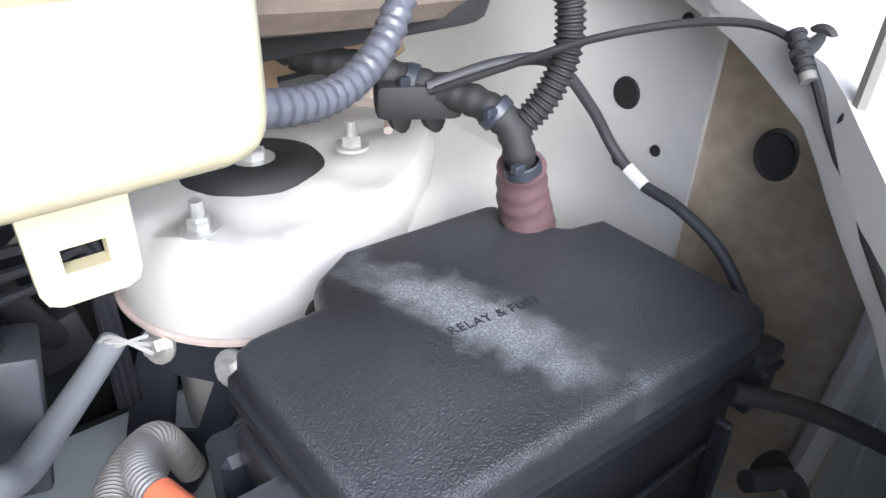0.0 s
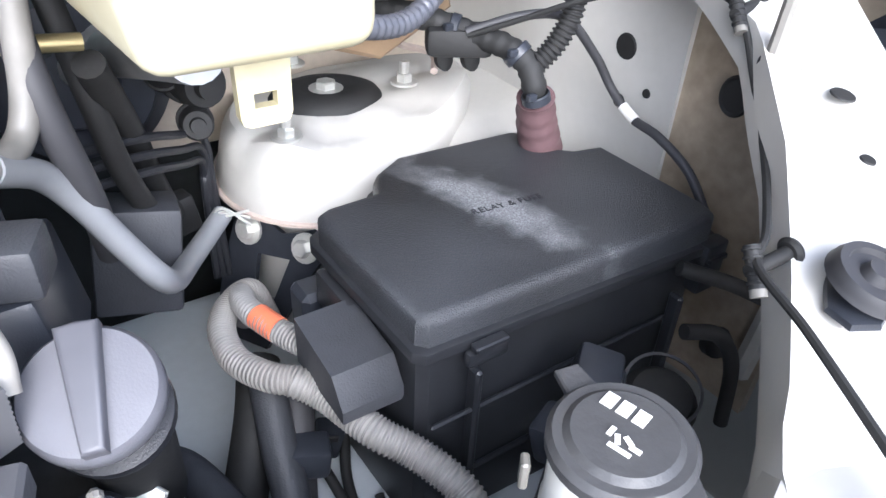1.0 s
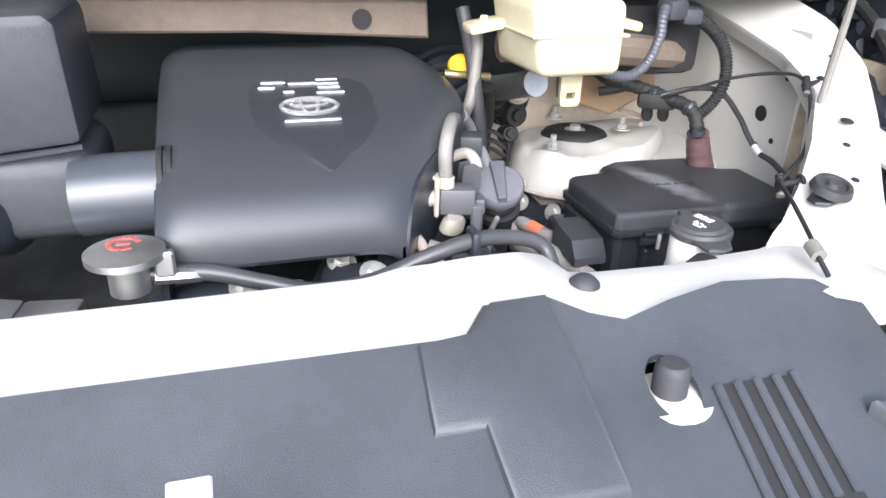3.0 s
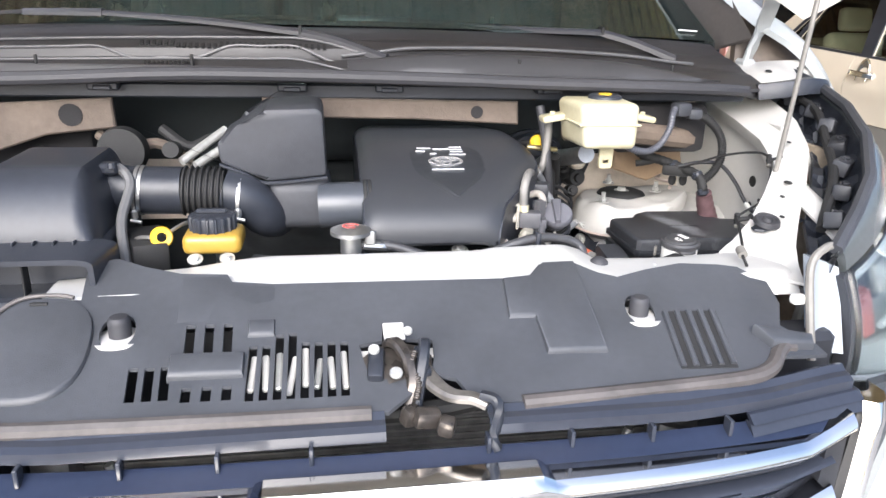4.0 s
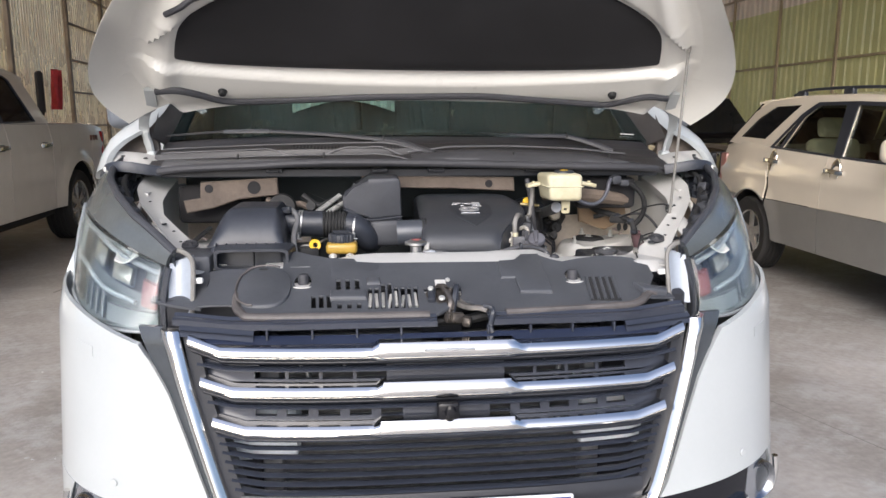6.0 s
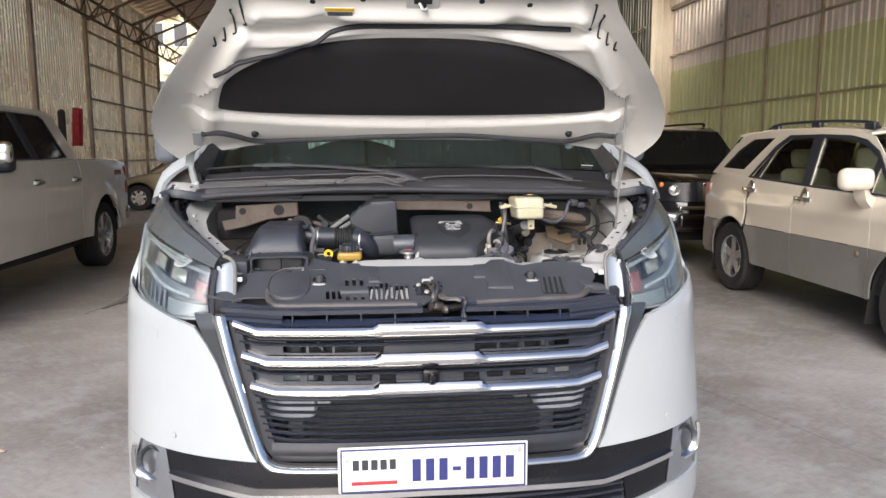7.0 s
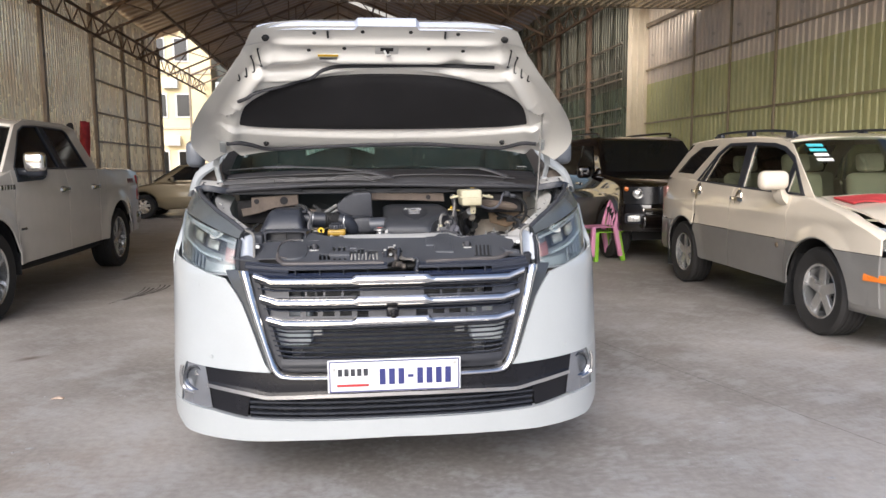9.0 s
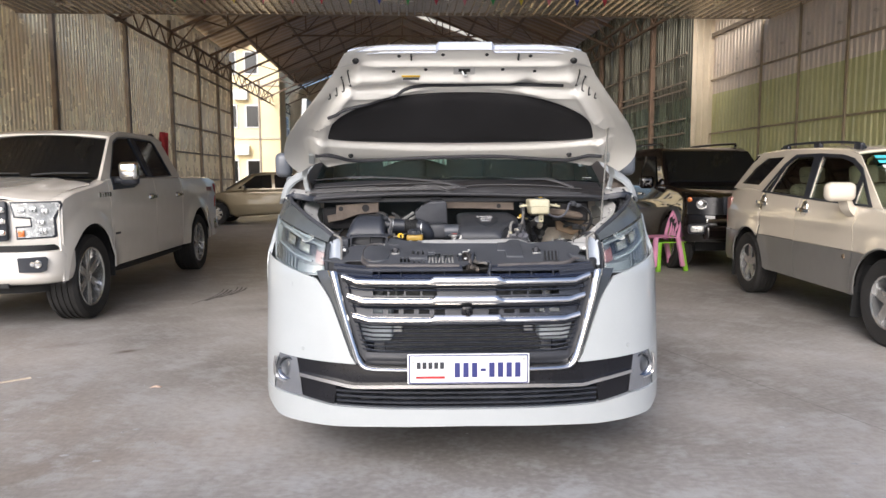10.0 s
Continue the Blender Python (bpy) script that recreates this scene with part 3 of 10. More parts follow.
def shell(bm, outline, half, bev, plan=0.0, length=5.0, waist=None):
    """A body from its side outline (y, z); plan: how far nose and tail draw in; waist: (z, share) by which it narrows above z."""
    vs = [bm.verts.new((-half, y, z)) for y, z in outline]
    f = bm.faces.new(vs)
    ex = bmesh.ops.extrude_face_region(bm, geom=[f])
    top = [v for v in ex["geom"] if isinstance(v, bmesh.types.BMVert)]
    for v in top:
        v.co.x = half
    side = [e for e in bm.edges if abs(e.verts[0].co.x - e.verts[1].co.x) < 1e-6]
    bmesh.ops.bevel(bm, geom=side, offset=bev, segments=3, affect="EDGES", profile=0.5)
    across = [e for e in bm.edges if abs(e.verts[0].co.x - e.verts[1].co.x) > half]
    bmesh.ops.subdivide_edges(bm, edges=across, cuts=9, use_grid_fill=True)
    for v in bm.verts:
        if plan:
            k = abs(v.co.x) / half
            n = max(0.0, 1 - v.co.y / 0.9)
            t = max(0.0, 1 - (length - v.co.y) / 0.6)
            v.co.y += plan * n * n * k ** 3 * 2.0 - plan * 0.7 * t * t * k ** 3
        if waist:
            z0, share, z1 = waist
            if v.co.z > z0:
                v.co.x *= 1 - share * min(1.0, (v.co.z - z0) / (z1 - z0))


def flank(bm, pts, xof, thick, sgn):
    """A panel on a car's side: outline in (y, z), x by height."""
    a = [bm.verts.new((sgn * xof(z), y, z)) for y, z in pts]
    b = [bm.verts.new((sgn * (xof(z) + thick), y, z)) for y, z in pts]
    bm.faces.new(a[::-1])
    bm.faces.new(b)
    n = len(pts)
    for i in range(n):
        bm.faces.new((a[i], a[(i + 1) % n], b[(i + 1) % n], b[i]))


def wheel(parent, x, y, r, w, rim, spokes, sgn, paired=True):
    """Hub with tyre and alloy rim, its face towards sgn."""
    m = Matrix.Translation((x, y, r)) @ Matrix.Rotation(radians(90) * sgn, 4, "Y")
    bm = BM()
    lathe(bm, [(0, -w * 0.3), (rim * 0.55, -w * 0.3), (rim * 0.55, w * 0.05), (0, w * 0.05)], m, 20)
    hub = part("wheel", bm, darkchrome, parent)
    bm = BM()
    prof = [(rim * 0.99, -w / 2 * 0.9), (r * 0.93, -w / 2), (r * 0.985, -w * 0.40)]
    for k in range(5):
        z = -w * 0.36 + k * w * 0.18
        prof += [(r, z - w * 0.035), (r, z + w * 0.03), (r - 0.012, z + w * 0.04), (r - 0.012, z + w * 0.13)]
    prof = prof[:-2] + [(r * 0.985, w * 0.42), (r * 0.93, w / 2), (rim * 1.12, w * 0.47), (rim * 1.04, w * 0.42), (rim * 0.99, w * 0.40)]
    lathe(bm, prof, m, 48)
    part("tyre", bm, tyrem, hub, angle=0.5)
    bm = BM()
    lathe(bm, [(rim * 1.0, -w * 0.42), (rim * 1.0, w * 0.42), (rim * 0.97, w * 0.44), (rim * 0.92, w * 0.40), (rim * 0.90, w * 0.1), (rim * 0.88, -w * 0.42)], m, 40)
    lathe(bm, [(0, w * 0.30), (rim * 0.16, w * 0.30), (rim * 0.2, w * 0.24), (rim * 0.2, w * 0.05)], m, 24)
    for k in range(spokes):
        a = 2 * math.pi * k / spokes
        mm = m @ Matrix.Rotation(a, 4, "Z")
        for da in ((-0.13, 0.13) if paired else (0.0,)):
            wd = rim * (0.055 if paired else 0.13)
            pr = [(rim * 0.15, -wd * 1.5), (rim * 0.93, -wd * (1.0 if paired else 1.5)), (rim * 0.93, wd * (1.0 if paired else 1.5)), (rim * 0.15, wd * 1.5)]
            prism(bm, pr, w * 0.14, mm @ Matrix.Rotation(da, 4, "Z") @ Matrix.Translation((0, 0, w * 0.18)), 0.006, 1)
    part("rim", bm, rimm, hub, "silver alloy rim")


def car_seat(t, x, y, z, mat):
    bm = BM()
    box(bm, (x, y, z + 0.1), (0.5, 0.5, 0.16), 0.06, 3)
    box(bm, (x, y + 0.26, z + 0.42), (0.48, 0.14, 0.65), 0.06, 3, (-12, 0, 0))
    box(bm, (x, y + 0.34, z + 0.84), (0.26, 0.1, 0.18), 0.04, 3, (-12, 0, 0))
    part("seat", bm, mat, t)


def rows_sheet(bm, rows, back):
    """Rows of points joined into a surface and doubled by the vector back."""
    n, k = len(rows) - 1, len(rows[0]) - 1
    sheet(bm, lambda u, v: Vector(rows[round(u * n)][round(v * k)]), n, k, back)


def side_panel(bm, sg, y0, y1, arches, rocker, hi, xw, lo_cut=None, curl=True, n=8):
    """One outer panel of a car's side between y0 and y1: arches are (y, z, r) openings, hi(y) its top, xw(y, z) its half width."""
    ys = [y0 + (y1 - y0) * i / 16 for i in range(17)]
    for c, z, r in arches:
        ys = [y for y in ys if abs(y - c) > r] + [c - r * math.cos(math.pi * i / 20) for i in range(21)]
    ys = sorted(y for y in ys if y0 <= y <= y1)
    rows = []
    for y in ys:
        lo = rocker
        for c, z, r in arches:
            if abs(y - c) <= r + 1e-6:
                lo = max(lo, z + math.sqrt(max(0.0, r * r - (y - c) ** 2)))
        if lo_cut is not None:
            lo = max(lo, lo_cut)
        top = max(lo + 0.01, hi(y))
        row = [(sg * xw(y, lo + (top - lo) * i / n), y, lo + (top - lo) * i / n) for i in range(n + 1)]
        if curl:
            x = xw(y, top)
            row += [(sg * (x - 0.012), y, top + 0.010), (sg * (x - 0.04), y, top + 0.016), (sg * (x - 0.09), y, top + 0.018)]
        rows.append(row)
    rows_sheet(bm, rows, (-sg * 0.015, 0, -0.004))


def side_plate(bm, sg, outer, holes, xof, off=0.0, thick=0.02, step=0.08):
    """A flat plate with openings laid on a car's side: outlines in (y, z), xof(z) its half width."""
    plate_holes(bm, dense(outer, step), [dense(h, step) for h in holes], 0, thick)
    for v in bm.verts:
        a, b, c = v.co
        v.co = (sg * (xof(b) + off + c), a, b)


def front_plate(bm, sg, outer, yf, off, thick=0.01, step=0.03):
    """A plate laid on a car's front: outline in (x, z), yf(x) the curve of the nose."""
    plate_holes(bm, dense(outer, step), [], 0, thick)
    for v in bm.verts:
        a, b, c = v.co
        v.co = (sg * a, yf(a) - off - c, b)


def liner(bm, sg, y, z, r, x0, x1):
    """Dark lining of a wheel opening."""
    rows = [[(sg * x, y + r * math.cos(math.pi * i / 16), z + r * math.sin(math.pi * i / 16)) for x in (x0, x1)] for i in range(17)]
    rows_sheet(bm, rows, (0, 0, 0.012))
    prism(bm, [(y + r * math.cos(math.pi * i / 16), z + r * math.sin(math.pi * i / 16)) for i in range(17)], 0.01, Matrix(((0, 0, 1, sg * x0), (1, 0, 0, 0), (0, 1, 0, 0), (0, 0, 0, 1))))


def pane(nm, bm, mat, t):
    ob = part(nm, bm, mat, t)
    ob.visible_shadow = False
    return ob


def lerp_at(y, ys, zs):
    return float(np.interp(y, ys, zs))


def pickup():
    t = thing("pickup_truck", "white crew-cab pickup truck with silver alloy wheels", "pickup", pose(-4.465, 3.05, 0, 0, 0, 2.1))
    paint = pm("pearl_white_paint", (0.82, 0.78, 0.705), 0.16, var=0.03, coat=1.0, rvar=0.04)
    arches = [(0.95, 0.42, 0.53), (4.70, 0.42, 0.53)]

    def xw(y, z):
        x = 0.975 - 0.10 * max(0, 0.75 - z) ** 1.6 - 0.42 * max(0, z - 1.16) ** 1.7
        x += 0.010 * math.exp(-((z - 1.15) / 0.03) ** 2) - 0.012 * math.exp(-((z - 0.70) / 0.07) ** 2)
        x -= 0.25 * max(0, 0.60 - y) ** 1.5 + 0.06 * max(0, y - 5.3) ** 2
        for c, zz, r in arches:
            d = math.hypot(y - c, z - zz) - r
            if d < 0.16:
                x += 0.034 * (1 - max(0.0, d) / 0.16) ** 0.7
        return x

    hi = lambda y: lerp_at(y, (0.36, 0.44, 0.62, 1.2, 1.45, 1.5, 5.0, 5.4, 5.75), (1.15, 1.20, 1.25, 1.32, 1.37, 1.385, 1.39, 1.38, 1.33))
    for sg in (-1, 1):
        for nm, y0, y1 in (("fender", 0.37, 1.462), ("front_door", 1.472, 2.862), ("rear_door", 2.872, 3.925), ("bed_side", 3.945, 5.74)):
            bm = BM()
            side_panel(bm, sg, y0, y1, [a for a in arches if y0 - 0.6 < a[0] < y1 + 0.6], 0.455, hi, xw, n=12)
            part(nm, bm, paint, t, angle=0.5)
        # cab side with its window openings
        xof = lambda z: 0.935 - 0.225 * max(0, z - 1.385) / 0.57
        fw = [(1.60, 1.405), (1.86, 1.60), (2.12, 1.80), (2.30, 1.86), (2.66, 1.88), (2.76, 1.405)]
        rw = [(2.92, 1.405), (2.83, 1.88), (3.42, 1.875), (3.50, 1.84), (3.66, 1.42)]
        bm = BM()
        side_plate(bm, sg, [(1.32, 1.375), (2.10, 1.865), (2.42, 1.945), (3.55, 1.955), (3.80, 1.90), (4.02, 1.375)], [fw, rw], xof, 0.0, 0.03)
        part("cab_side", bm, paint, t)
        for nm, w in (("front_window", fw), ("rear_window", rw)):
            bm = BM()
            side_plate(bm, sg, w, [], xof, -0.012, 0.006)
            g = part(nm, bm, tinted, t)
            bm = BM()
            tube(bm, [(sg * (xof(z) - 0.004), y, z) for y, z in dense(w, 0.1) + [w[0]]], 0.010, 6, 1)
            part("window_seal", bm, satin, g)
        bm = BM()
        side_plate(bm, sg, [(2.77, 1.40), (2.68, 1.885), (2.82, 1.885), (2.91, 1.40)], [], xof, 0.004, 0.006)
        part("door_pillar", bm, satin, t, "gloss black door pillar")
        bm = BM()
        side_plate(bm, sg, [(1.57, 1.27), (2.16, 1.285), (2.26, 1.31), (2.33, 1.40), (1.58, 1.41)], [], lambda z: xw(2.0, z), 0.010, 0.012)
        part("mirror_sail", bm, satin, t)
        for y in (2.69, 3.72):
            bm = BM()
            swept(bm, [(sg * 0.985, y - 0.12, 1.165), (sg * 1.018, y - 0.08, 1.17), (sg * 1.022, y + 0.06, 1.172), (sg * 0.985, y + 0.12, 1.17)], 0.03, 0.042, 4)
            h = part("door_handle", bm, chrome, t)
            bm = BM()
            box(bm, (sg * 0.982, y, 1.168), (0.012, 0.13, 0.065), 0.005, 2)
            part("handle_cup", bm, satin, h)
        bm = BM()
        box(bm, (sg * 1.00, 1.66, 1.37), (0.16, 0.10, 0.07), 0.025, 3, (0, 0, -sg * 8))
        mr = part("mirror_arm", bm, satin, t)
        bm = BM()
        box(bm, (sg * 1.12, 1.64, 1.44), (0.20, 0.11, 0.25), 0.05, 4, (0, 0, -sg * 8))
        part("mirror_housing", bm, satin, mr)
        bm = BM()
        box(bm, (sg * 1.125, 1.605, 1.47), (0.21, 0.10, 0.20), 0.05, 4, (0, 0, -sg * 8))
        part("mirror_cap", bm, chrome, mr, "chrome mirror cap")
        bm = BM()
        for i, w in enumerate((0.05, 0.03, 0.055, 0.04, 0.055)):
            box(bm, (sg * (xw(1.3, 1.22) + 0.006), 1.20 + 0.062 * i, 1.225), (0.012, w, 0.05), 0.004, 1)
        part("fender_badge", bm, chrome, t)
        bm = BM()
        box(bm, (sg * 0.975, 1.62, 0.80), (0.008, 0.13, 0.022), 0.003, 1)
        part("door_badge", bm, darkchrome, t)
        bm = BM()
        for i in range(3):
            box(bm, (sg * (xw(5.3, 1.22) + 0.004), 5.22 + 0.1 * i, 1.215), (0.008, 0.07, 0.07), 0.003, 1)
        part("bed_decal", bm, pm("dull_red_decal", (0.16, 0.05, 0.04), 0.5), t)
        bm = BM()
        box(bm, (sg * 0.915, 5.68, 1.10), (0.11, 0.18, 0.40), 0.03, 3)
        part("tail_lamp", bm, redlens, t)
        bm = BM()
        box(bm, (sg * 0.86, 5.70, 0.64), (0.24, 0.22, 0.20), 0.05, 3)
        part("rear_bumper_end", bm, chrome, t)
        bm = BM()
        tube(bm, [(sg * 0.90, 1.50, 0.42), (sg * 0.91, 2.0, 0.41), (sg * 0.91, 3.5, 0.41), (sg * 0.90, 3.95, 0.42)], 0.035, 8, 4)
        part("sill_step", bm, rubber, t)
        bm = BM()
        box(bm, (sg * 0.90, 1.50, 0.46), (0.14, 0.02, 0.22), 0.01, 2)
        part("splash_guard", bm, rubber, t)
        for y, z, r in arches:
            bm = BM()
            liner(bm, sg, y, z, r + 0.015, 0.60, 0.955)
            part("wheel_liner", bm, rubber, t)
        for y in (0.95, 4.70):
            wheel(t, sg * 0.835, y, 0.42, 0.30, 0.295, 6, sg)
    # nose: bumper, front panel, lamps, grille, bonnet
    yf = lambda x: 0.22 + 0.16 * (min(abs(x), 0.97) / 0.95) ** 4
    bm = BM()
    plan = [(-0.972, 0.57), (-0.975, 0.46), (-0.955, 0.34), (-0.88, 0.24), (-0.72, 0.18), (-0.4, 0.15), (0, 0.14), (0.4, 0.15), (0.72, 0.18), (0.88, 0.24), (0.955, 0.34), (0.975, 0.46), (0.972, 0.57)]
    rows = [[(x * k, y + d, z) for z, k, d in ((0.44, 0.95, 0.08), (0.47, 0.985, 0.02), (0.53, 1.0, 0.0), (0.62, 1.004, -0.006), (0.70, 1.0, 0.0), (0.738, 0.99, 0.012), (0.748, 0.96, 0.05))] for x, y in plan]
    rows_sheet(bm, rows, (0, 0.015, 0))
    part("front_bumper", bm, paint, t, angle=0.8)
    bm = BM()
    rows = [[(x * 0.96, y + 0.035, z) for z in (0.72, 0.80)] for x, y in plan]
    rows_sheet(bm, rows, (0, 0.02, 0))
    part("bumper_gap", bm, rubber, t)
    # dark strip under the bumper in place of the shadow there
    bm = BM()
    rows = [[(x * 0.80, y + 0.24, z) for z in (0.34, 0.48)] for x, y in plan[1:-1]]
    rows_sheet(bm, rows, (0, 0.02, 0))
    part("air_dam", bm, rubber, t)
    bm = BM()
    rows = [[(x, yf(x) + d, z) for z, d in ((0.775, 0.02), (0.80, 0.0), (1.0, 0.0), (1.15, 0.01), (1.19, 0.03), (1.205, 0.07))] for x in [-0.965 + 0.0965 * i for i in range(21)]]
    rows_sheet(bm, rows, (0, 0.015, 0))
    part("front_panel", bm, paint, t, angle=0.8)
    bm = BM()
    hz = lambda x, y: lerp_at(y, (0.28, 0.36, 0.55, 1.35), (1.19, 1.215, 1.25, 1.35)) + 0.05 * (1 - (x / 0.89) ** 4) + 0.016 / (1 + math.exp((abs(x) - 0.56) * 60))
    sheet(bm, lambda u, v: Vector((0.875 * (2 * u - 1), yf(0.9 * (2 * u - 1)) + 0.03 + (1.32 - 0.16 * (2 * u - 1) ** 2 - yf(0.9 * (2 * u - 1))) * v, hz(0.875 * (2 * u - 1), 0.28 + 1.07 * v) - 0.010)), 30, 14, (0, 0, -0.02))
    part("bonnet", bm, paint, t)
    lamp = [(0.60, 1.175), (0.945, 1.18), (0.955, 1.14), (0.905, 1.04), (0.91, 0.885), (0.89, 0.875), (0.64, 0.865), (0.635, 0.955), (0.755, 0.962), (0.75, 1.05), (0.625, 1.062)]
    lampgrey = pm("truck_lamp", (0.62, 0.62, 0.60), 0.25, metal=0.5, var=0.3, vscale=20)
    for sg in (-1, 1):
        bm = BM()
        c = Vector((0.76, 1.02))
        front_plate(bm, sg, [(x + 0.016 * (1 if x > 0.77 else -1), z + 0.014 * (1 if (z > 1.1 or 0.95 < z < 0.99) else -1)) for x, z in lamp], yf, 0.006)
        h = part("headlight", bm, satin, t, "clear C-shaped headlight with a dark rim")
        bm = BM()
        front_plate(bm, sg, lamp, yf, 0.012)
        part("reflector", bm, lampgrey, h)
        bm = BM()
        for x, z in ((0.68, 1.115), (0.765, 1.12), (0.85, 1.10), (0.835, 0.925), (0.82, 1.0)):
            box(bm, (sg * x, yf(x) - 0.018, z), (0.06, 0.02, 0.045), 0.006, 2)
        part("bulb_cell", bm, rimm, h)
        bm = BM()
        box(bm, (sg * 0.67, yf(0.67) - 0.018, 0.905), (0.055, 0.02, 0.06), 0.008, 2)
        part("indicator", bm, amber, h)
        bm = BM()
        front_plate(bm, sg, lamp, lambda x: yf(x), 0.034, 0.006)
        pane("lens", bm, clear, h)
        bm = BM()
        front_plate(bm, sg, [(0.66, 0.695), (0.88, 0.70), (0.90, 0.68), (0.885, 0.575), (0.84, 0.56), (0.67, 0.565)], lambda x: 0.17 + 0.32 * max(0, x - 0.70) ** 1.1, 0.012, 0.01)
        f = part("fog_lamp_bezel", bm, satin, t)
        bm = BM()
        for dx in (-0.022, 0.022):
            lathe(bm, [(0, 0.012), (0.02, 0.010), (0.028, 0.0), (0.034, 0.006), (0.036, 0.0)], axis((sg * (0.80 + dx), 0.185, 0.635), (sg * 0.3, -1, 0)), 16)
        part("fog_lamp", bm, chrome, f)
    bm = BM()
    box(bm, (0, 0.21, 1.02), (1.16, 0.06, 0.36), 0.03, 2)
    g = part("grille", bm, satin, t)
    for z in (0.92, 1.02, 1.12):
        bm = BM()
        box(bm, (0, 0.17, z), (1.14, 0.05, 0.05), 0.012, 2)
        part("grille_bar", bm, chrome, g)
    # roof and glass
    bm = BM()
    rr = lambda x: 0.06 * (1 - (x / 0.72) ** 4)
    sheet(bm, lambda u, v: Vector(((2 * u - 1) * 0.735, 2.13 + 1.70 * v + 0.06 * (2 * u - 1) ** 2, lerp_at(v, (0, 0.10, 0.3, 0.85, 1), (1.865, 1.915, 1.94, 1.935, 1.885)) + rr((2 * u - 1) * 0.72) * 0.6)), 16, 14, (0, 0, -0.03))
    part("roof", bm, paint, t)
    bm = BM()
    sheet(bm, lambda u, v: Vector(((2 * u - 1) * (0.885 - 0.185 * v), 1.33 + 0.80 * v + 0.10 * (2 * u - 1) ** 2, 1.40 + 0.47 * v + 0.02 * (1 - (2 * u - 1) ** 2))), 16, 8, (0, 0.012, -0.012))
    w = part("windscreen", bm, tinted, t, "dark windscreen")
    for x in (-0.45, 0.25):
        bm = BM()
        swept(bm, [(x, 1.31, 1.435), (x + 0.2, 1.325, 1.45), (x + 0.55, 1.36, 1.45)], 0.02, 0.015, 4)
        part("wiper", bm, rubber, w)
    bm = BM()
    sheet(bm, lambda u, v: Vector(((2 * u - 1) * (0.90 - 0.18 * v), 4.01 - 0.20 * v, 1.385 + 0.52 * v)), 4, 4, (0, -0.012, 0))
    part("rear_screen", bm, tinted, t)
    bm = BM()
    box(bm, (0, 5.72, 1.02), (1.72, 0.06, 0.62), 0.02, 2)
    part("tailgate", bm, paint, t)
    bm = BM()
    box(bm, (0, 0.9, 0.80), (1.16, 1.2, 0.6), 0.0)
    box(bm, (0, 2.75, 0.92), (1.78, 2.5, 0.9), 0.0)
    box(bm, (0, 4.85, 0.85), (1.16, 1.6, 0.5), 0.0)
    box(bm, (0, 2.8, 0.5), (1.1, 5.2, 0.16), 0.0)
    part("underbody", bm, rubber, t)


